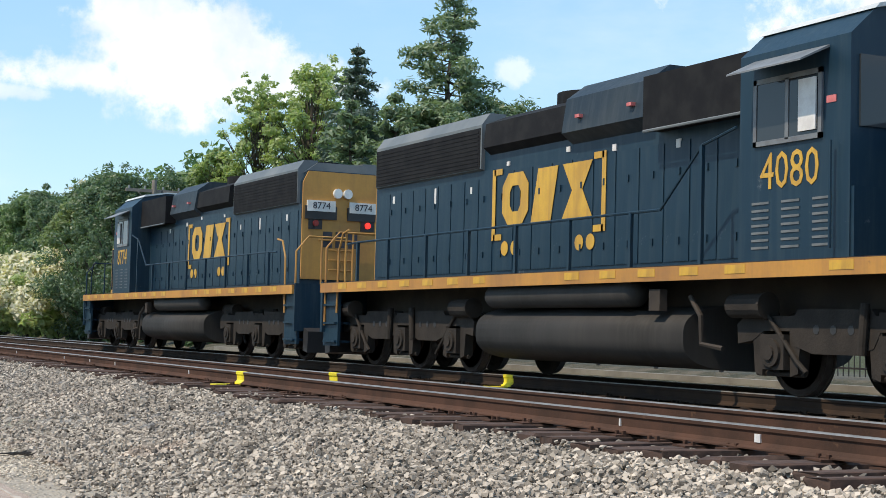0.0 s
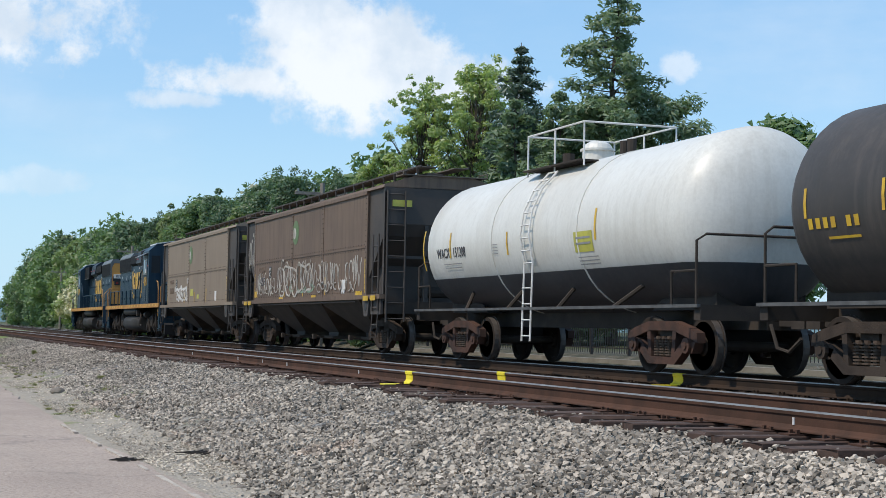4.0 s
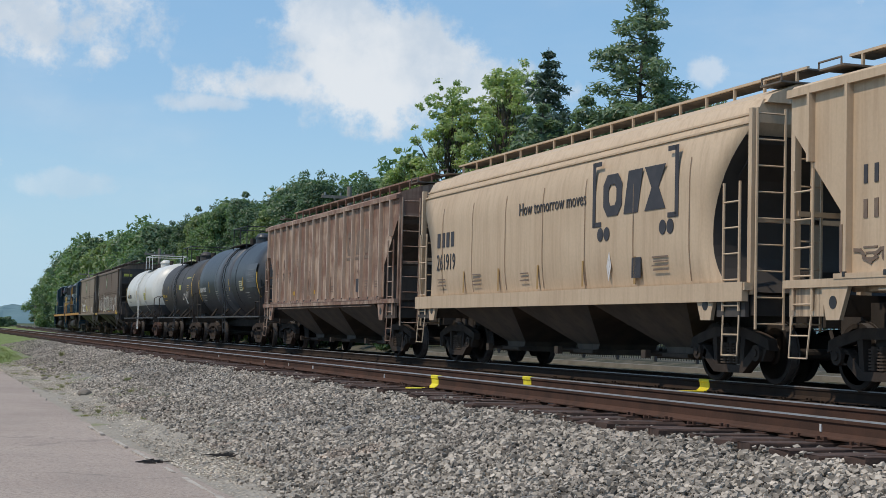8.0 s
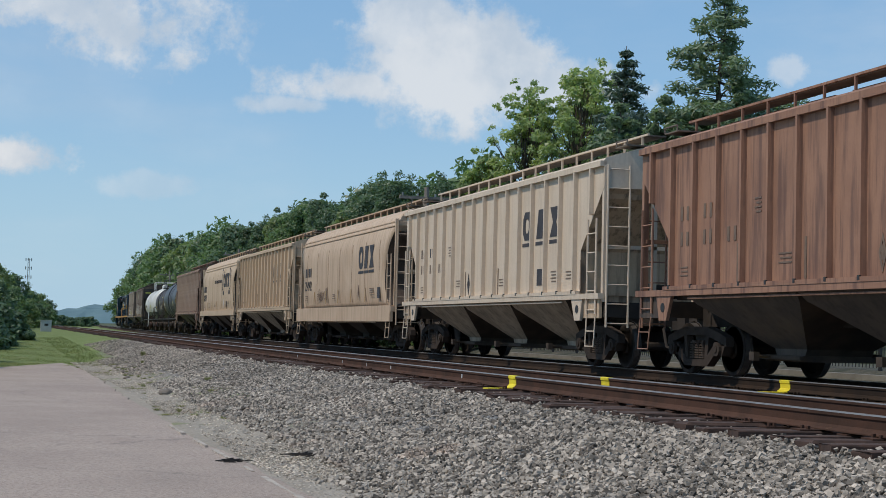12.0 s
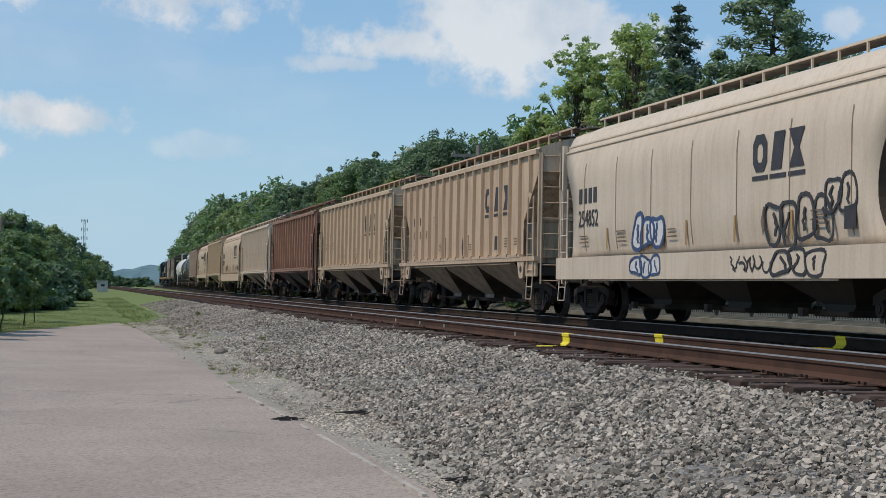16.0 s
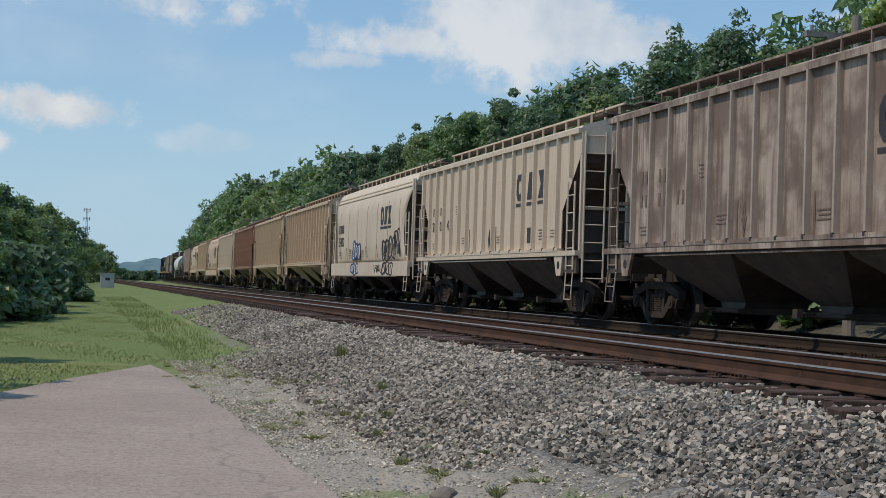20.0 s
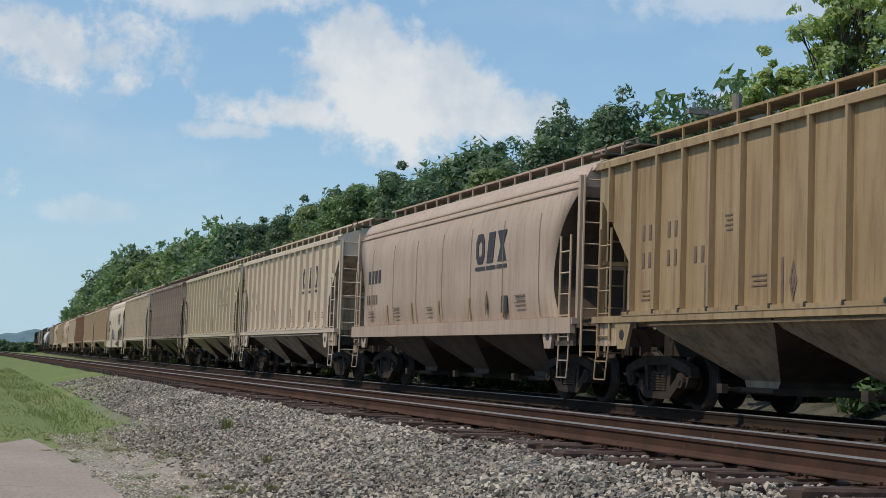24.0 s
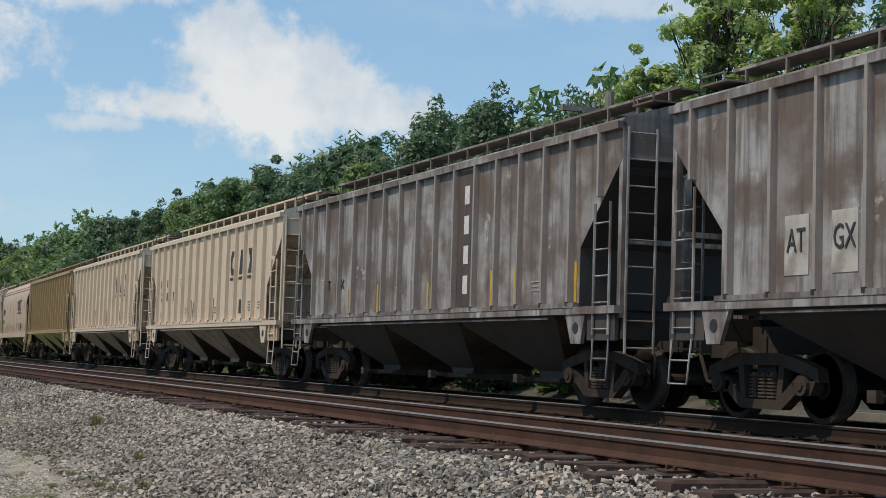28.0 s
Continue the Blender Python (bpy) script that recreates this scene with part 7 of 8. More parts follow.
def leaf_cloud(name, centres, radii, count, size, material, rnd, long=1.6, flat=0.0, shell=0.55, loose=0.55):
    """Leaves as small bent blades, gathered in clumps; centres (n, 3), radii (n, 3)."""
    n = len(centres)
    vol = np.prod(radii, axis=1) ** (2 / 3)
    idx = rnd.choice(n, count, p=vol / vol.sum())
    d = rnd.normal(size=(count, 3))
    d /= np.linalg.norm(d, axis=1)[:, None]
    r = rnd.uniform(0, 1, count) ** (1 / 3)
    r = shell + (1 - shell) * r
    r *= 0.7 + 0.45 * np.abs(rnd.normal(0, 1, count)) * loose + 0.3 * rnd.uniform(0, 1, count)
    p = centres[idx] + d * radii[idx] * r[:, None]
    face = d * 0.9 + rnd.normal(size=(count, 3)) * 0.55 + np.array((0, 0, 0.45))
    a = np.cross(face, rnd.normal(size=(count, 3)))
    a[:, 2] *= 1 - flat
    a /= np.linalg.norm(a, axis=1)[:, None]
    b = np.cross(a, face)
    b /= np.linalg.norm(b, axis=1)[:, None]
    s = size * rnd.uniform(0.55, 1.3, count)[:, None]
    v = np.stack([p - a * s * long * 0.5 - b * s * 0.5, p + a * s * long * 0.55, p - a * s * long * 0.3 + b * s * 0.55], 1)
    f = np.arange(count * 3, dtype=np.int32)
    me = bpy.data.meshes.new(name)
    me.vertices.add(count * 3)
    me.vertices.foreach_set("co", v.astype(np.float32).ravel())
    me.loops.add(count * 3)
    me.loops.foreach_set("vertex_index", f)
    me.polygons.add(count)
    me.polygons.foreach_set("loop_start", np.arange(0, count * 3, 3, dtype=np.int32))
    me.update(calc_edges=True)
    me.materials.append(material)
    return me


def limb_path(bm, p, q, r0, r1, rnd, k=4, sag=0.12):
    p, q = Vector(p), Vector(q)
    last, lr = p, r0
    for i in range(1, k + 1):
        u = i / k
        c = p.lerp(q, u) + Vector(rnd.uniform(-1, 1, 3)) * (q - p).length * sag * (0 if i == k else 1) * 0.5
        r = r0 + (r1 - r0) * u
        rod(bm, last, c, lr, 6 if lr > 0.08 else 3, r)
        last, lr = c, r
    return last


def broadleaf(name, label, H, spread, clumps, leaves, leaf, material, seed, base=0.22, group="", trunk_r=0.18, airy=False, category="tree", loose=0.5):
    """A tree of height H with a crown of clumps on forked limbs."""
    rnd = np.random.RandomState(seed)
    tree = thing(name, label, category, group)
    bm = bmesh.new()
    top = Vector((rnd.uniform(-0.3, 0.3), rnd.uniform(-0.3, 0.3), H * 0.62))
    limb_path(bm, (0, 0, -0.4), top, trunk_r, trunk_r * 0.45, rnd, 6, 0.06)
    cs, rs = [], []
    for i in range(clumps):
        u = (i + 0.5) / clumps
        ang = i * 2.399 + rnd.uniform(-0.4, 0.4)
        h = H * (base + (0.94 - base) * u)
        env = math.sin(min(1.0, (1.05 - u) * 1.35) * math.pi / 2) * (0.55 + 0.45 * min(1, u * 3.2))
        rr = spread * env * rnd.uniform(0.35, 1.0) * (1.0 if i % 4 else 0.3)
        c = Vector((math.cos(ang) * rr, math.sin(ang) * rr, h))
        size = spread * rnd.uniform(0.17, 0.36) * (0.42 if airy else 1.0)
        cs.append(c)
        rs.append((size, size, size * rnd.uniform(0.6, 0.9)))
        for _ in range(3 if airy else 1):
            off = Vector(rnd.normal(0, 1, 3)) * spread * (0.20 if airy else 0.17)
            k = size * rnd.uniform(0.5, 0.8)
            cs.append(c + off)
            rs.append((k, k, k * 0.8))
        start = Vector((0, 0, max(H * 0.12, h - rr * rnd.uniform(0.5, 0.9) - H * 0.08)))
        start = Vector((top.x, top.y, 0)) * (start.z / top.z) + Vector((0, 0, min(start.z, top.z)))
        limb_path(bm, start, c, trunk_r * 0.38, 0.02, rnd, 4, 0.14)
        if airy:
            for _ in range(3):
                limb_path(bm, start.lerp(c, 0.6), c + Vector(rnd.uniform(-1, 1, 3)) * size, trunk_r * 0.14, 0.012, rnd, 2, 0.1)
    part("trunk", bm, BARK, tree)
    part("crown", leaf_cloud("crown", np.array([tuple(c) for c in cs]), np.array(rs), leaves, leaf, material, rnd, 1.7, 0.2, 0.05 if airy else 0.3, loose), None, tree)
    return tree


def conifer(name, label, H, spread, whorls, per, leaves, leaf, material, seed, start=0.18, droop=0.12, ragged=0.3, group="", power=0.8):
    """Needle tree: whorls of near-level limbs that carry flat tufts."""
    rnd = np.random.RandomState(seed)
    tree = thing(name, label, "tree", group)
    bm = bmesh.new()
    limb_path(bm, (0, 0, -0.4), (0, 0, H), 0.02 * H, 0.02, rnd, 7, 0.02)
    cs, rs = [], []
    for w in range(whorls):
        u = w / (whorls - 1)
        h = H * (start + (0.97 - start) * u)
        reach = spread * (1 - u) ** power + 0.12
        for k in range(per):
            ang = k * 6.283 / per + w * 1.1 + rnd.uniform(-0.35, 0.35)
            ln = reach * rnd.uniform(1 - ragged * 1.6, 1 + ragged * 0.5)
            tip = Vector((math.cos(ang) * ln, math.sin(ang) * ln, h + ln * rnd.uniform(-droop, droop * 0.9)))
            limb_path(bm, (0, 0, h - 0.05 * ln), tip, 0.022 + 0.004 * H * (1 - u), 0.01, rnd, 3, 0.06)
            m = max(2, int(ln / 0.55))
            for j in range(m):
                f = 0.35 + 0.68 * (j + 0.5) / m
                p = Vector((0, 0, h - 0.05 * ln)).lerp(tip, f)
                s = 0.17 + 0.115 * ln * rnd.uniform(0.6, 1.3) * (1 - 0.4 * abs(f - 0.6))
                cs.append((p.x + rnd.uniform(-0.1, 0.1), p.y + rnd.uniform(-0.1, 0.1), p.z + 0.06))
                rs.append((s, s, s * 0.75))
    part("trunk", bm, BARK, tree)
    part("crown", leaf_cloud("crown", np.array(cs), np.array(rs), leaves, leaf, material, rnd, 3.0, 0.3, 0.15), None, tree)
    return tree


def by_angle(az, x):
    """The place on the line at distance x from the eye's line that lies az degrees right of the track."""
    return x, x / math.tan(radians(az))


def crown_height(az, el, x):
    d = x / math.sin(radians(az))
    return 0.65 + d * math.tan(radians(el))


SKYLINE = [(3.9, 0.7), (4.3, 1.6), (5.0, 2.55), (5.9, 3.15), (7.1, 3.1), (8.2, 3.45), (9.2, 3.7), (10.3, 4.2), (11.3, 4.6), (12.2, 4.45), (13.0, 5.2), (13.6, 5.5), (14.4, 5.4), (15.2, 5.2), (16.2, 5.85), (17.3, 6.0), (19, 6.2), (22, 7.2), (26, 8.4), (30, 7.0)]


def skyline(az):
    return float(np.interp(az, [a for a, _ in SKYLINE], [e for _, e in SKYLINE]))


def build_right_woods():
    kinds = []
    for i, (m, sp, cl, lv) in enumerate(((LEAF_MID, 0.36, 74, 11000), (LEAF_DARK, 0.38, 70, 11000), (LEAF_OLIVE, 0.34, 66, 10000), (LEAF_MID, 0.42, 84, 12000), (LEAF_DARK, 0.33, 60, 10000))):
        kinds.append(broadleaf("broadleaf_tree", ("mid-green", "deep-green", "olive-green", "spreading mid-green", "dark-green")[i] + " leafy tree in the wood behind the tracks",
                               10.0, 10 * sp, cl, int(lv * 0.95), 0.27, m, 100 + i, 0.10, "trees of the wood behind the tracks"))
    close = []      # finer crowns for the trees that stand nearest
    for i, (m, sp, cl) in enumerate(((LEAF_MID, 0.25, 54), (LEAF_DARK, 0.29, 60), (LEAF_OLIVE, 0.24, 50), (LEAF_DARK, 0.22, 48))):
        close.append(broadleaf("broadleaf_tree", ("mid-green", "deep-green", "olive-green", "narrow deep-green")[i] + " leafy tree at the edge of the wood",
                               10.0, 10 * sp, cl, 23000, 0.115, m, 150 + i, 0.08, "trees of the wood behind the tracks", loose=0.22))
    rnd = random.Random(17)
    used = [False] * len(kinds)
    used_close = [False] * 4
    az = 18.2
    row = 0
    spots = []
    while az > 4.0:
        x = max(17.7 if az > 12.4 else 19.6, 72.0 * math.tan(radians(az))) + (1.5 if row % 2 else 0.0) + rnd.uniform(-0.2, 0.5)
        spots.append((az, x, rnd.uniform(0.95, 1.03)))
        step = (2.5 if az > 9 else 3.3) * math.sin(radians(az)) ** 2 / x * 57.3
        az -= max(0.24, step)
        row += 1
    for a in (9.6, 8.4, 7.4, 6.4, 5.6, 4.9, 11.2, 12.9, 13.6, 16.6, 15.2, 21.0, 22.4, 23.6, 25.0):
        spots.append((a, 24.5 if a < 19 else 33.0, 0.97))
    for n, (a, x, f) in enumerate(spots):
        px, py = by_angle(a, x)
        x += float(bend(py))
        px, py = by_angle(a, x)
        gz = float(ground_z(px, py))
        h = max(3.0, crown_height(a, skyline(a) * (1.0 if a < 7 else 1.06 if a < 12.4 else 1.03), x) * f - gz)
        k = rnd.randrange(len(kinds))
        if 13.0 < a < 14.4:
            k = 1
        s = h / 10.0
        w = s * rnd.uniform(0.85, 1.05) if s < 1.3 else s * 0.85
        m = Matrix.Translation((px, py, gz)) @ Matrix.Rotation(rnd.uniform(0, 6.28), 4, "Z") @ Matrix.Diagonal((w, w, s, 1))
        if 8.5 < a < 19 and x < 24.2:
            k = 1 if 12.8 < a < 14.6 else (0, 3, 2, 0, 1)[n % 5]
            if not used_close[k]:
                close[k].matrix_basis, used_close[k] = m, True
            else:
                copy_plain(close[k], m)
        elif not used[k]:
            kinds[k].matrix_basis = m
            used[k] = True
        else:
            copy_plain(kinds[k], m)
    # low growth along the edge of the wood
    shrub = broadleaf("shrub", "dense green shrub at the edge of the wood", 3.0, 2.0, 16, 3600, 0.26, LEAF_MID, 140, 0.05, "shrubs at the edge of the wood", 0.06, category="shrub")
    first = True
    for i in range(34):
        y = 60 + i * 4.2 + rnd.uniform(-1, 1)
        x = 19.2 + rnd.uniform(-0.5, 0.9) + float(bend(y))
        s = rnd.uniform(0.7, 1.2)
        m = Matrix.Translation((x, y, float(ground_z(x, y)))) @ Matrix.Rotation(rnd.uniform(0, 6.28), 4, "Z") @ Matrix.Diagonal((s, s, s, 1))
        if first:
            shrub.matrix_basis, first = m, False
        else:
            copy_plain(shrub, m)


def copy_plain(ob, m):
    c = copy_thing(ob, m)
    c.matrix_basis = m
    return c


def build_tall_trees():
    for az, el, x, sp, seed, cl, lv in ((19.3, 9.3, 24.8, 3.3, 201, 70, 13000), (21.2, 10.2, 26.8, 3.5, 202, 76, 14000), (17.7, 6.9, 22.8, 1.6, 203, 30, 5600)):
        px, py = by_angle(az, x)
        gz = float(ground_z(px, py))
        t = broadleaf("ash_tree", "tall light-green tree with open feathery leaves", crown_height(az, el, x) - gz, sp, cl, lv, 0.125, LEAF_LIGHT, seed, 0.42, "light-green trees", 0.13, airy=True)
        t.matrix_basis = Matrix.Translation((px, py, gz))
    px, py = by_angle(22.75, 27.0)
    gz = float(ground_z(px, py))
    t = conifer("fir_tree", "dark narrow fir with a pointed top", crown_height(22.75, 10.75, 27.0) - gz, 3.5, 26, 7, 34000, 0.11, NEEDLE_DARK, 211, 0.12, 0.30, 0.5, power=0.75)
    t.matrix_basis = Matrix.Translation((px, py, gz))
    px, py = by_angle(26.3, 27.0)
    gz = float(ground_z(px, py))
    t = conifer("pine_tree", "tall white pine with long level limbs", crown_height(26.3, 13.1, 27.0) - gz, 4.3, 28, 6, 60000, 0.10, NEEDLE, 213, 0.14, 0.34, 0.55, power=0.62)
    t.matrix_basis = Matrix.Translation((px, py, gz)) @ Matrix.Rotation(0.6, 4, "Z")
    for az, el, x, seed, sp in ((22.6, 8.7, 24.0, 221, 2.6), (24.2, 9.0, 24.5, 222, 2.7), (28.0, 8.8, 29.0, 223, 2.5)):
        px, py = by_angle(az, x)
        gz = float(ground_z(px, py))
        t = conifer("young_pine_tree", "bushy olive-green pine among the taller trees", crown_height(az, el, x) - gz, sp, 15, 6, 22000, 0.12, NEEDLE, seed, 0.10, 0.2, 0.45, power=0.5)
        t.matrix_basis = Matrix.Translation((px, py, gz))
    for az, el, x, seed in ((32.4, 8.2, 40.0, 231), (30.9, 7.3, 42.0, 232)):
        px, py = by_angle(az, x)
        gz = float(ground_z(px, py))
        t = broadleaf("maple_tree", "rounded mid-green tree beyond the fence", crown_height(az, el, x) - gz, 3.3, 28, 6500, 0.30, LEAF_MID, seed, 0.15)
        t.matrix_basis = Matrix.Translation((px, py, gz))
    # shrubs in cream blossom beyond the bend of the wood
    first = None
    rnd = random.Random(9)
    for az, x, el in ((12.1, 17.2, 2.45), (11.0, 17.3, 2.3), (10.0, 17.4, 2.2), (9.2, 17.5, 2.0), (8.4, 17.8, 1.85), (7.8, 18.2, 1.7), (7.2, 18.8, 1.6), (6.6, 19.6, 1.5)):
        px, py = by_angle(az, x)
        gz = float(ground_z(px, py))
        h = crown_height(az, el, x) - gz
        if first is None:
            first = broadleaf("blossom_tree", "small round tree in cream-white blossom", 4.0, 1.9, 20, 3600, 0.20, LEAF_LIGHT, 241, 0.22, "trees in blossom", 0.09)
            rr = np.random.RandomState(242)
            c = np.array([(1.5 * math.cos(i * 2.4) * math.sin(min(1.57, 0.3 + i * 0.055)), 1.5 * math.sin(i * 2.4) * math.sin(min(1.57, 0.3 + i * 0.055)), 3.9 - 2.5 * (i / 30)) for i in range(30)])
            part("blossom", leaf_cloud("blossom", c, np.full((30, 3), 0.45), 5200, 0.19, BLOSSOM, rr, 1.2, 0.2, 0.5), None, first, "clusters of cream flowers")
            ob = first
        else:
            ob = copy_plain(first, Matrix())
        s = h / 4.0
        ob.matrix_basis = Matrix.Translation((px, py, gz)) @ Matrix.Rotation(rnd.uniform(0, 6.28), 4, "Z") @ Matrix.Diagonal((s, s, s, 1))


def build_left_woods():
    kinds = [broadleaf("hedgerow_tree", "thick green tree of the hedgerow beyond the lawn", 8.0, 3.1, 64, 11500, 0.21, m, 300 + i, 0.04, "hedgerow trees beyond the lawn", 0.14)
             for i, m in enumerate((LEAF_MID, LEAF_DARK, LEAF_OLIVE))]
    sky = [(-9, 5.2), (-7.2, 5.0), (-6.1, 4.65), (-5.2, 3.2), (-4.4, 2.7), (-3.3, 2.76), (-2.4, 2.35), (-1.5, 2.57), (-0.7, 2.05), (0.2, 1.75), (0.8, 1.25), (1.4, 0.86), (2.0, 0.62), (2.4, 0.45)]
    rnd = random.Random(23)
    used = [False] * 3
    n = 0
    az = -9.0
    while az < 1.75:
        for layer in range(2):
            el = float(np.interp(az, [a for a, _ in sky], [e for _, e in sky])) * (1.0 if layer else 0.72)
            d = float(np.interp(az, [-5.4, -4.4, -2.5, -0.5, 1.0, 1.8], [50, 84, 112, 140, 205, 265])) * (1.2 if layer else 1.0)
            x, y = d * math.sin(radians(az)), d * math.cos(radians(az))
            gz = float(ground_z(x, y)) - 0.3
            h = max(2.0, 0.65 + d * math.tan(radians(el)) - gz) * rnd.uniform(0.94, 1.05)
            k = n % 3
            s = h / 8.0
            w = max(s, 0.75) if az < 0.8 else max(s, 0.5)
            m = Matrix.Translation((x, y, gz)) @ Matrix.Rotation(rnd.uniform(0, 6.28), 4, "Z") @ Matrix.Diagonal((w, w, s, 1))
            if not used[k]:
                kinds[k].matrix_basis, used[k] = m, True
            else:
                copy_plain(kinds[k], m)
            n += 1
        az += 0.62 if az < 0.6 else 0.32
    young = broadleaf("young_tree", "young lawn tree with a thin trunk", 4.0, 1.35, 20, 3400, 0.17, LEAF_MID, 310, 0.30, "young trees on the lawn", 0.05)
    first = True
    for x, y, h in ((-3.25, 43.0, 2.9), (-2.42, 46.9, 3.0), (-2.15, 49.8, 2.7), (-1.85, 54.1, 2.9), (-1.25, 57.4, 2.7), (-1.0, 62.9, 2.6), (-4.3, 45.5, 3.2), (-4.9, 41.0, 3.0), (-5.6, 44.0, 3.4)):
        s = h / 4.0
        m = Matrix.Translation((x, y, float(ground_z(x, y)))) @ Matrix.Rotation(rnd.uniform(0, 6.28), 4, "Z") @ Matrix.Diagonal((s, s, s, 1))
        if first:
            young.matrix_basis, first = m, False
        else:
            copy_plain(young, m)
    shrub = broadleaf("hedge_shrub", "dark dense shrub below the hedgerow trees", 2.4, 1.7, 16, 3200, 0.20, LEAF_DARK, 320, 0.02, "shrubs below the hedgerow", 0.05, category="shrub")
    first = True
    for i in range(23):
        far = i > 11        # brush between the tracks, far down the line
        az = 1.95 + (i - 12) * 0.115 if far else -3.2 + i * 0.32
        d = 340 + 31 * (i % 4) if far else float(np.interp(az, [-9, -5, -2.5, -0.5, 1.0, 1.8], [50, 72, 77, 88, 125, 180]))
        x, y = d * math.sin(radians(az)), d * math.cos(radians(az))
        s = rnd.uniform(0.8, 1.25)
        m = Matrix.Translation((x, y, float(ground_z(x, y)) - 0.1)) @ Matrix.Rotation(rnd.uniform(0, 6.28), 4, "Z") @ Matrix.Diagonal((s, s, s * 0.9, 1))
        if first:
            shrub.matrix_basis, first = m, False
        else:
            copy_plain(shrub, m)
    # bare tree at the far end of the wood
    rr = np.random.RandomState(5)
    dead = thing("dead_tree", "bare grey dead tree at the end of the wood", "tree")
    bm = bmesh.new()
    limb_path(bm, (0, 0, 0), (0.5, 0, 6.0), 0.22, 0.08, rr, 5, 0.08)
    for i in range(14):
        h = 2.5 + i * 0.26
        limb_path(bm, (0.2, 0, h), (math.cos(i * 2.4) * 2.2, math.sin(i * 2.4) * 2.2, h + 2.2 + rr.uniform(-0.5, 0.8)), 0.07, 0.015, rr, 4, 0.2)
    part("trunk", bm, mat("dead_wood", (0.20, 0.18, 0.16), (0.14, 0.125, 0.11), 2, 0.9), dead)
    dead.matrix_basis = Matrix.Translation((24.6, 318.0, -0.4))


# ---------------------------------------------------------------- poles, fence, hill and small things
POLE_WOOD = mat("pole_wood", (0.27, 0.235, 0.20), (0.19, 0.165, 0.14), 1.5, 0.9, bump=0.3)
WIRE = mat("cable", (0.03, 0.03, 0.03), (0.05, 0.05, 0.05), 2, 0.6)


def utility_pole(x, y, top, label, brace=True, turn=0):
    pole = thing("utility_pole", label, "utility pole", "utility poles")
    gz = float(ground_z(x, y))
    h = top - gz
    bm = bmesh.new()
    rod(bm, (0, 0, -0.3), (0, 0, h), 0.15, 10, 0.11)
    part("post", bm, POLE_WOOD, pole)
    bm = bmesh.new()
    box(bm, -1.25, 1.25, -0.06, 0.06, h - 0.55, h - 0.42)
    part("crossarm", bm, POLE_WOOD, pole)
    if brace:
        bm = bmesh.new()
        rod(bm, (-0.8, -0.07, h - 0.5), (0, -0.1, h - 1.25), 0.025)
        rod(bm, (0.8, -0.07, h - 0.5), (0, -0.1, h - 1.25), 0.025)
        part("brace", bm, POLE_WOOD, pole)
    for k in (-1.1, -0.4, 0.4, 1.1):
        bm = bmesh.new()
        rod(bm, (k, 0, h - 0.42), (k, 0, h - 0.28), 0.045, 8)
        part("insulator", bm, mat("glass_insulator", (0.25, 0.27, 0.27), (0.18, 0.2, 0.2), 4, 0.3), pole)
    pole.matrix_basis = pose(x, y, gz, 0, 0, turn)
    return pole


def wire_run(name, pts, label, r=0.003):
    """A slack cable from support to support."""
    bm = bmesh.new()
    for (a, b) in zip(pts, pts[1:]):
        a, b = Vector(a), Vector(b)
        rods(bm, [a.lerp(b, i / 10) - Vector((0, 0, 4 * i / 10 * (1 - i / 10) * (b - a).length * 0.012)) for i in range(11)], r, 4)
    tagged(new(name, mesh_of(bm, name, WIRE)), label, "cable")


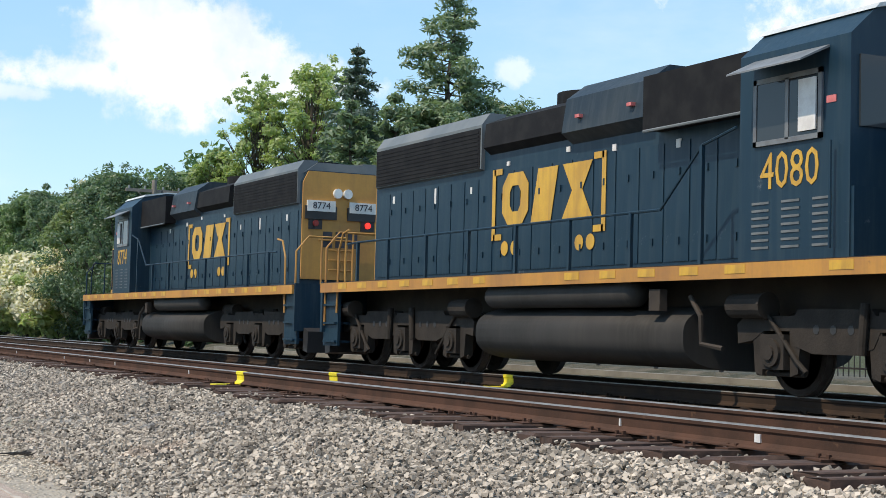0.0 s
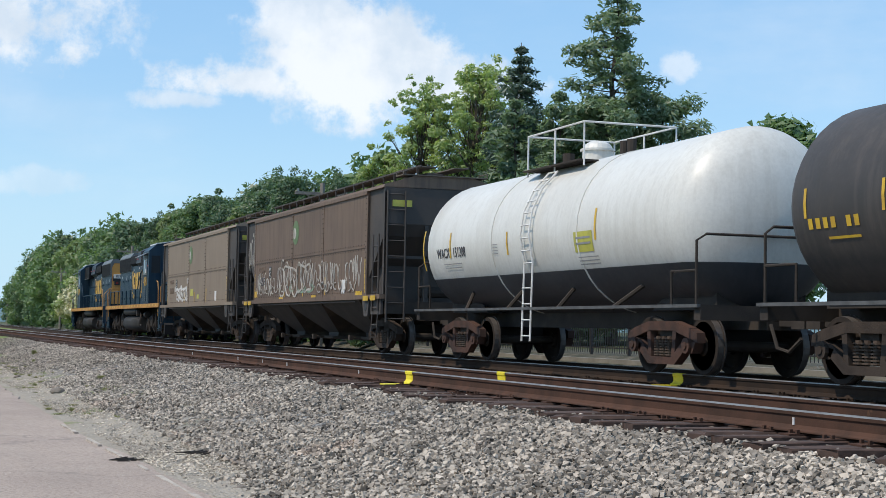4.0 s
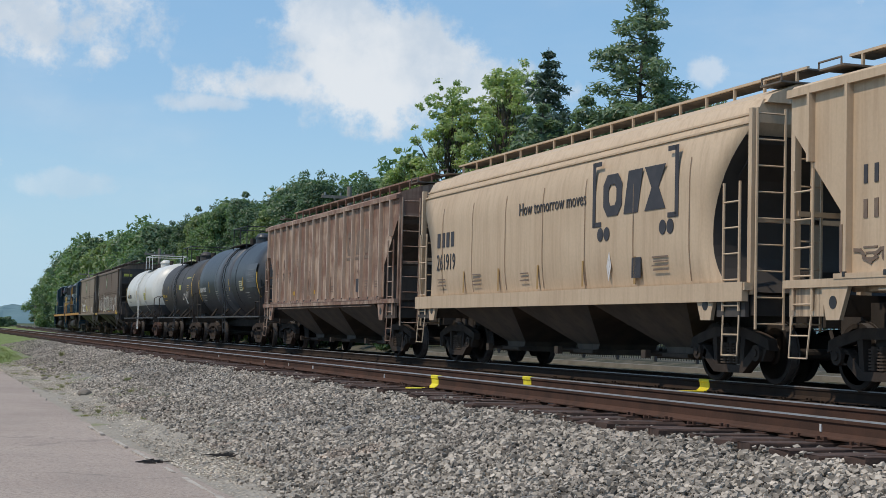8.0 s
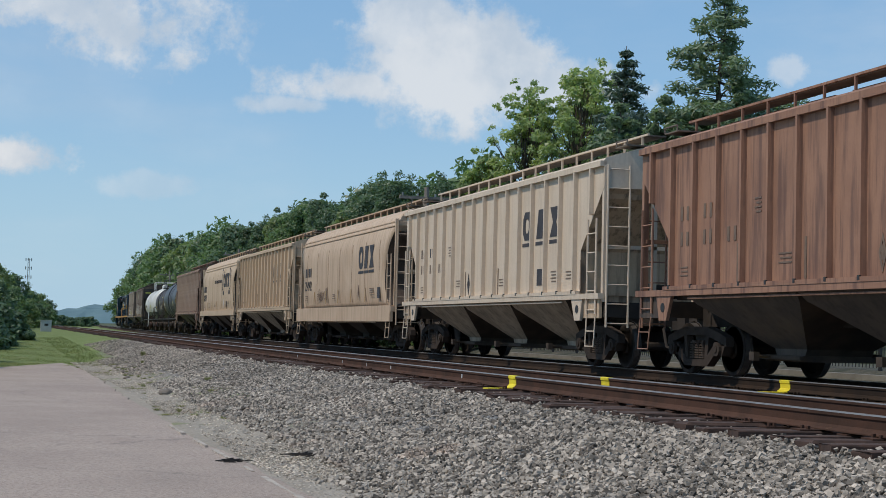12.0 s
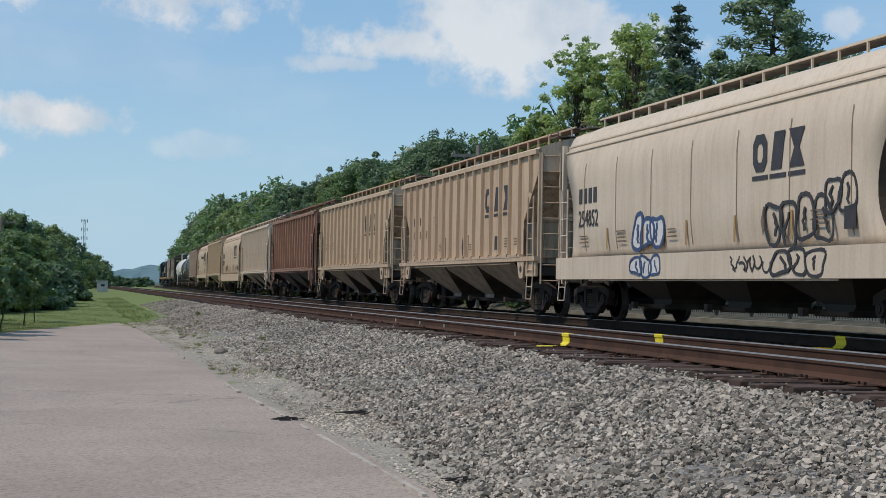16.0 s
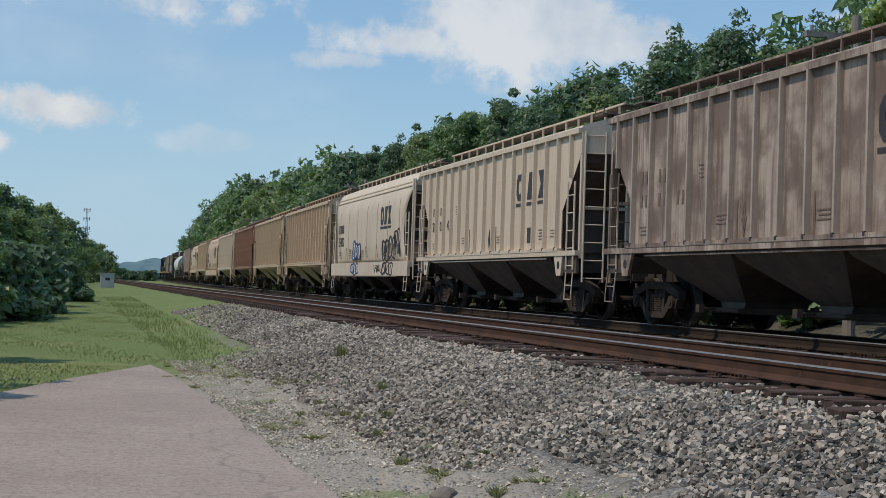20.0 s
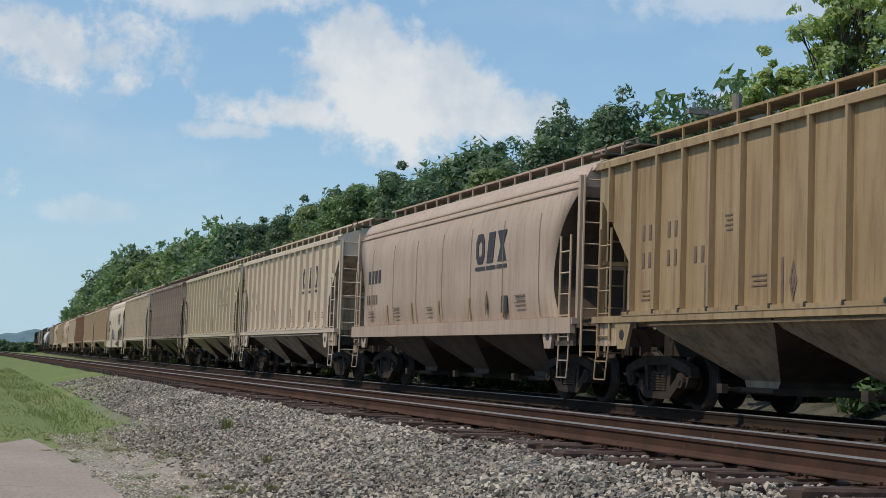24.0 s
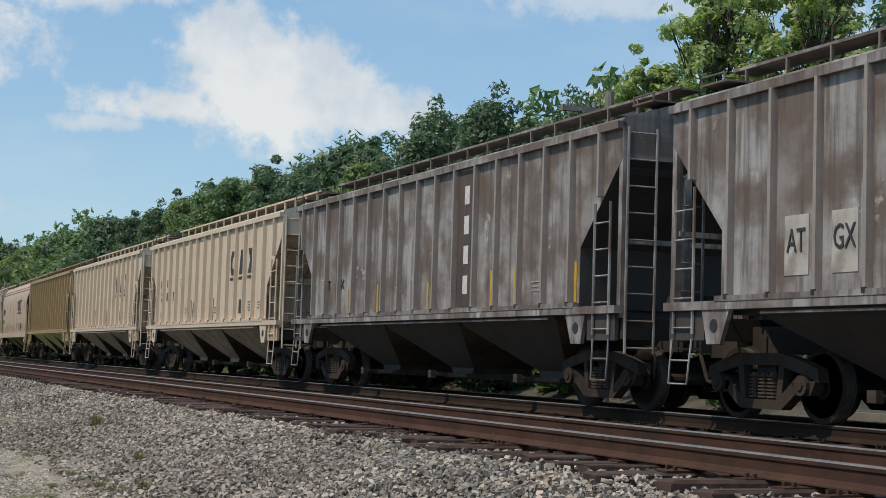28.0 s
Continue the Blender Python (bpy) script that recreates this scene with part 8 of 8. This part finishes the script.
def build_poles():
    ys = (65.0, 126.0, 196.0, 333.0)
    tops = (7.0, 7.0, 7.4, 8.3)
    for y, t in zip(ys, tops):
        utility_pole(17.8 + 0.70 * float(bend(y)), y, t, "old wooden line pole with one crossarm behind the tracks")
    for dx in (-1.1, 1.1):
        wire_run("overhead_wire", [(17.8 + 0.70 * float(bend(y)) + dx, y, t - 0.28) for y, t in zip(ys, tops)], "thin slack line wire between the poles")
    left = []
    for az, el, d in ((-4.87, 4.63, 74), (-2.97, 2.97, 108), (-2.1, 2.30, 130), (-0.87, 1.64, 180), (0.0, 1.66, 212)):
        x, y, t = d * math.sin(radians(az)), d * math.cos(radians(az)), 0.65 + d * math.tan(radians(el))
        utility_pole(x, y, t, "tall wooden utility pole with a crossarm by the hedgerow", False)
        left.append((x, y, t - 0.3))
    for dx in (-1.0, 1.0):
        wire_run("overhead_wire", [(x + dx, y, z) for x, y, z in left], "slack utility wires above the hedgerow")
    # radio mast on the horizon
    mast = thing("radio_mast", "slim grey lattice radio mast on the horizon", "mast")
    bm = bmesh.new()
    for k in range(3):
        a = k * 2.094
        rod(bm, (0.55 * math.cos(a), 0.55 * math.sin(a), -1), (0.35 * math.cos(a), 0.35 * math.sin(a), 22), 0.10, 5)
    for i in range(22):
        a, b = (i % 3) * 2.094, ((i + 1) % 3) * 2.094
        rod(bm, (0.5 * math.cos(a), 0.5 * math.sin(a), i), (0.5 * math.cos(b), 0.5 * math.sin(b), i + 1), 0.06, 4)
    part("lattice", bm, mat("galvanised", (0.28, 0.29, 0.30), (0.22, 0.23, 0.24), 2, 0.5), mast)
    for z in (15.0, 18.4, 21.6):
        bm = bmesh.new()
        for k in range(3):
            a = k * 2.094 + 0.4
            box(bm, 1.2 * math.cos(a) - 0.16, 1.2 * math.cos(a) + 0.16, 1.2 * math.sin(a) - 0.1, 1.2 * math.sin(a) + 0.1, z - 0.7, z + 0.5)
            rod(bm, (0, 0, z), (1.2 * math.cos(a), 1.2 * math.sin(a), z), 0.07, 4)
        part("antenna", bm, MATS["galvanised"], mast)
    mast.matrix_basis = Matrix.Translation((8.5, 600, 2.4))


def build_fence():
    fence = thing("iron_fence", "black iron picket fence beyond the tracks", "fence")
    m = mat("black_iron", (0.020, 0.020, 0.022), (0.035, 0.030, 0.028), 3, 0.5)
    x, y0 = 19.3, 14.0

    def picket():
        b = bmesh.new()
        rod(b, (0, 0, 0.05), (0, 0, 1.0), 0.013, 5)
        rod(b, (0, 0, 1.0), (0, 0, 1.1), 0.018, 5, 0.002)
        return mesh_of(b, "picket", m)

    def post():
        b = bmesh.new()
        box(b, -0.035, 0.035, -0.035, 0.035, -0.2, 1.15)
        return mesh_of(b, "post", m)
    pk, po = picket(), post()
    for k in range(280):
        y = y0 + k * 0.15
        part("post" if k % 16 == 0 else "picket", po if k % 16 == 0 else pk, None, fence, at=(x, y, float(ground_z(x, y))))
    for z in (0.18, 0.88):
        bm = bmesh.new()
        box(bm, x - 0.015, x + 0.015, y0, y0 + 42, z + 0.0, z + 0.035)
        part("rail", bm, m, fence)
    bm = bmesh.new()
    box(bm, 18.55, 18.85, 10, 58, -0.40, -0.09)
    tagged(new("low_kerb", mesh_of(bm, "low_kerb", mat("kerb_concrete", (0.24, 0.225, 0.19), (0.17, 0.155, 0.13), 1.2, 0.9, bump=0.2))), "long low concrete kerb in front of the iron fence", "kerb", kind="structure")


def build_hill():
    rnd = np.random.RandomState(4)
    az = np.radians(np.linspace(-50, 60, 340))
    prof = np.array([(-50, 0.5), (-20, 0.45), (-5, 0.35), (0, 0.30), (1.5, 0.38), (2.4, 0.48), (3.1, 0.60), (4.2, 0.75), (6, 0.95), (12, 1.2), (25, 1.0), (60, 0.8)])
    el = np.interp(np.degrees(az), prof[:, 0], prof[:, 1])
    n = len(az)
    co, f = [], []
    for j, (d, k) in enumerate(((1150, -0.4), (1230, 0.35), (1320, 0.7), (1430, 0.92), (1500, 1.0), (1700, 0.6))):
        z = np.where(k > 0, 0.65 + d * np.tan(np.radians(el)) * k, -6.0) + rnd.uniform(-1.6, 1.6, n) * (k > 0)
        co += list(zip((d * np.sin(az)).tolist(), (d * np.cos(az)).tolist(), z.tolist()))
    for j in range(5):
        for i in range(n - 1):
            f.append((j * n + i, j * n + i + 1, (j + 1) * n + i + 1, (j + 1) * n + i))
    me = bpy.data.meshes.new("wooded_hill")
    me.from_pydata(co, [], f)
    # the blue of the far haze is mixed into the wood's colour
    me.materials.append(mat("haze_blue_wood", (0.155, 0.235, 0.262), (0.125, 0.200, 0.222), 0.012, 1.0, bump=0.4, bump_scale=0.08, spread=0.25, spec=0.0))
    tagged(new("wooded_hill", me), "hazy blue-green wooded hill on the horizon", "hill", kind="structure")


def build_small_things():
    # yellow survey paint across the rails and the sleeper
    ym = 21.95
    for x in (NEAR_A, NEAR_B, FAR_A):
        bm = bmesh.new()
        extrude_y(bm, [(x - 0.041, -0.010), (x - 0.033, 0.004), (x + 0.033, 0.004), (x + 0.041, -0.010), (x + 0.02, -0.02), (x - 0.02, -0.02)], ym - 0.16, ym + 0.16)
        extrude_y(bm, [(x - 0.041, -0.008), (x - 0.040, -0.043), (x - 0.026, -0.060), (x - 0.023, -0.126), (x - 0.048, -0.155), (x - 0.078, -0.170), (x - 0.078, -0.188),
                       (x - 0.060, -0.188), (x - 0.036, -0.158), (x - 0.012, -0.128), (x - 0.012, -0.056), (x - 0.026, -0.036)], ym - 0.16, ym + 0.16)
        tagged(new("paint_mark", mesh_of(bm, "paint_mark", YELLOW)), "bright yellow paint band sprayed over a rail", "paint mark", "yellow paint marks")
    for x in (NEAR_A, FAR_A):
        bm = bmesh.new()
        box(bm, x - 0.44, x - 0.08, ym - 0.08, ym + 0.16, -0.215, -0.188)
        tagged(new("paint_stripe", mesh_of(bm, "paint_stripe", YELLOW)), "yellow paint stripe on a sleeper end", "paint mark", "yellow paint marks")
    # white tags on the near rail
    for y, w in ((9.55, 0.07), (11.5, 0.02), (24.6, 0.03), (29.5, 0.03), (31.6, 0.03), (34.0, 0.03), (39.5, 0.03)):
        bm = bmesh.new()
        box(bm, NEAR_A - 0.032, NEAR_A - 0.008, y - w / 2, y + w / 2, -0.13, -0.065)
        tagged(new("rail_tag", mesh_of(bm, "rail_tag", STICKER)), "small white tag stuck to the rail web", "tag", "rail tags")
    # equipment cabinet at the end of the lawn
    cab = thing("equipment_cabinet", "pale grey trackside equipment cabinet", "cabinet")
    grey = mat("cabinet_grey", (0.50, 0.52, 0.52), (0.42, 0.44, 0.44), 1.5, 0.5)
    bm = bmesh.new()
    box(bm, -0.5, 0.5, -0.4, 0.4, 0, 1.05)
    part("body", bevel(bm, 0.02), grey, cab)
    bm = bmesh.new()
    box(bm, -0.45, 0.45, -0.425, -0.40, 0.08, 0.98)
    part("door", bm, grey, cab)
    bm = bmesh.new()
    box(bm, -0.56, 0.56, -0.46, 0.46, 1.05, 1.10)
    part("lid", bm, grey, cab)
    bm = bmesh.new()
    box(bm, -0.15, 0.2, -0.435, -0.425, 0.55, 0.75)
    part("plate", bm, BLACK, cab)
    cab.matrix_basis = Matrix.Translation((3.95, 150.0, float(ground_z(3.95, 150.0))))
    # side drive beyond the lawn
    bm = bmesh.new()
    line = [(-11.0, 50), (-7.2, 60), (-5.2, 72), (-4.3, 86), (-4.6, 104)]
    a = [bm.verts.new((x - 1.6, y, float(ground_z(x, y)) + 0.02)) for x, y in line]
    b = [bm.verts.new((x + 1.6, y, float(ground_z(x, y)) + 0.02)) for x, y in line]
    for i in range(4):
        bm.faces.new((a[i], b[i], b[i + 1], a[i + 1]))
    tagged(new("side_drive", mesh_of(bm, "side_drive", mat("pale_drive", (0.42, 0.40, 0.37), (0.35, 0.33, 0.31), 0.5, 0.9))), "pale paved drive beyond the lawn trees", "drive", kind="structure")
    # weeds, a rock and dark litter on the dirt strip
    def tuft(seed, n, h, spread):
        rr = np.random.RandomState(seed)
        bm = bmesh.new()
        for _ in range(n):
            a, r = rr.uniform(0, 6.28), rr.uniform(0, spread * 0.4)
            p = Vector((r * math.cos(a), r * math.sin(a), 0))
            q = p + Vector((math.cos(a) * spread * rr.uniform(0.1, 0.6), math.sin(a) * spread * rr.uniform(0.1, 0.6), h * rr.uniform(0.5, 1)))
            w = Vector((-math.sin(a), math.cos(a), 0)) * 0.012
            m = p.lerp(q, 0.55) + Vector((0, 0, h * 0.12))
            v = [bm.verts.new(c) for c in (p - w, p + w, m + w, m - w, q)]
            bm.faces.new((v[0], v[1], v[2], v[3]))
            bm.faces.new((v[3], v[2], v[4]))
        return mesh_of(bm, "weed", leaf_mat("weed_green_%d" % seed, (0.19, 0.20, 0.085), (0.33, 0.31, 0.165), 0.3))
    shapes = [tuft(1, 46, 0.15, 0.20), tuft(2, 50, 0.09, 0.34), tuft(3, 60, 0.30, 0.22)]
    rnd = random.Random(31)
    fixed = [(5.1, 58.2, 2, 0.9), (4.75, 36.6, 0, 0.9), (4.6, 52.6, 2, 0.55)]
    for cx, cy, wx, wy, n in ((3.7, 50.5, 0.40, 1.6, 30), (4.1, 56.5, 0.40, 1.8, 26), (3.3, 60.5, 0.45, 1.6, 24), (4.0, 45.0, 0.35, 1.2, 18), (3.6, 39.5, 0.3, 1.2, 14), (4.2, 34.0, 0.3, 1.4, 10), (3.3, 29.5, 0.25, 1.2, 8)):
        for i in range(n):
            fixed.append((rnd.gauss(cx, wx), rnd.gauss(cy, wy), rnd.choice((0, 1, 1, 1)), rnd.uniform(0.30, 0.75)))
    for x, y, k, s in fixed:
        tagged(placed(new("weed", shapes[k]), Matrix.Translation((x, y, float(ground_z(x, y)) - 0.01)) @ Matrix.Rotation(rnd.uniform(0, 6.28), 4, "Z") @ Matrix.Diagonal((s, s, s, 1))),
               "tuft of dry green weeds in the gravel", "weed", "weeds in the gravel")
    for x, y, s in ((3.6, 34.9, 0.17), (3.35, 15.0, 0.07), (3.9, 26.0, 0.09), (3.5, 45.0, 0.12)):
        bm = bmesh.new()
        bmesh.ops.create_icosphere(bm, subdivisions=2, radius=s)
        for v in bm.verts:
            v.co *= 1 + 0.3 * noise.noise(v.co * 7 + Vector((x, y, 0)))
            v.co.z *= 0.6
        tagged(placed(new("rock", mesh_of(bm, "rock", mat("rock_brown", (0.20, 0.17, 0.14), (0.14, 0.12, 0.10), 6, 0.9, bump=0.4))), (x, y, float(ground_z(x, y)) + s * 0.3)), "loose brown rock on the dirt strip", "rock", "rocks")
    for x, y, w, n, seed in ((2.72, 18.3, 0.15, 22, 1), (3.62, 18.5, 0.24, 30, 2), (3.3, 12.5, 0.1, 8, 3)):
        rr = np.random.RandomState(seed)
        bm = bmesh.new()
        for _ in range(n):
            px, py, a = rr.normal(0, w * 0.45), rr.normal(0, 0.08), rr.uniform(-0.6, 0.6)
            dx, dy = math.cos(a) * rr.uniform(0.04, 0.12), math.sin(a) * 0.08
            rod(bm, (px - dx, py - dy, rr.uniform(0.0, 0.03)), (px + dx, py + dy, rr.uniform(0.01, 0.05)), rr.uniform(0.004, 0.011), 4)
        tagged(placed(new("twig_litter", mesh_of(bm, "twig_litter", mat("dark_twigs", (0.045, 0.036, 0.030), (0.03, 0.025, 0.022), 6, 0.9))), (x, y, float(ground_z(x, y)) + 0.02)), "scatter of dark twigs and litter on the dirt", "litter", "twig litter")


def build_grass():
    """Blades of the lawn and verge, joined."""
    rr = np.random.RandomState(77)
    k = 110000
    y = 34 + 84 * rr.uniform(0, 1, k) ** 1.35
    x = rr.uniform(-10, 4.3, k)
    keep = (x < 0.2284 * y - 12.4 + 0.25 * np.sin(y * 1.9)) | ((y > 62.6) & (x < 4.3 - 0.2 * rr.uniform(0, 1, k)))
    x, y = x[keep], y[keep]
    k = len(x)
    z = ground_z(x, y)
    a = rr.uniform(0, 6.28, k)
    h = rr.uniform(0.02, 0.055, k) * (1 + 1.0 * (x > 2.9))
    w = 0.014
    p = np.stack([x, y, z - 0.01], 1)
    side = np.stack([np.cos(a), np.sin(a), np.zeros(k)], 1) * w
    tip = p + np.stack([rr.uniform(-0.05, 0.05, k), rr.uniform(-0.05, 0.05, k), h], 1)
    v = np.stack([p - side, p + side, tip], 1)
    me = bpy.data.meshes.new("lawn_grass")
    me.vertices.add(k * 3)
    me.vertices.foreach_set("co", v.astype(np.float32).ravel())
    me.loops.add(k * 3)
    me.loops.foreach_set("vertex_index", np.arange(k * 3, dtype=np.int32))
    me.polygons.add(k)
    me.polygons.foreach_set("loop_start", np.arange(0, k * 3, 3, dtype=np.int32))
    me.update(calc_edges=True)
    me.materials.append(leaf_mat("grass_blades", (0.16, 0.205, 0.065), (0.29, 0.31, 0.13), 0.3))
    tagged(new("lawn_grass", me), "short green grass of the lawn and verge", "grass", kind="stuff")


build_hill()
build_right_woods()
build_tall_trees()
build_left_woods()
build_poles()
build_fence()
build_small_things()
build_grass()
build_ballast()


def motions():
    for car, behind, turned in TRAIN:
        rows = []
        for t, y in RUN:
            c = y - behind
            lean = math.degrees(math.atan((float(bend(c + 6)) - float(bend(c - 6))) / 12))
            rows.append((t, pose(TRACK + (float(bend(c + 6)) + float(bend(c - 6))) / 2, c, 0, 0, 0, (180 if turned else 0) - lean)))
        walk(car, rows)


motions()
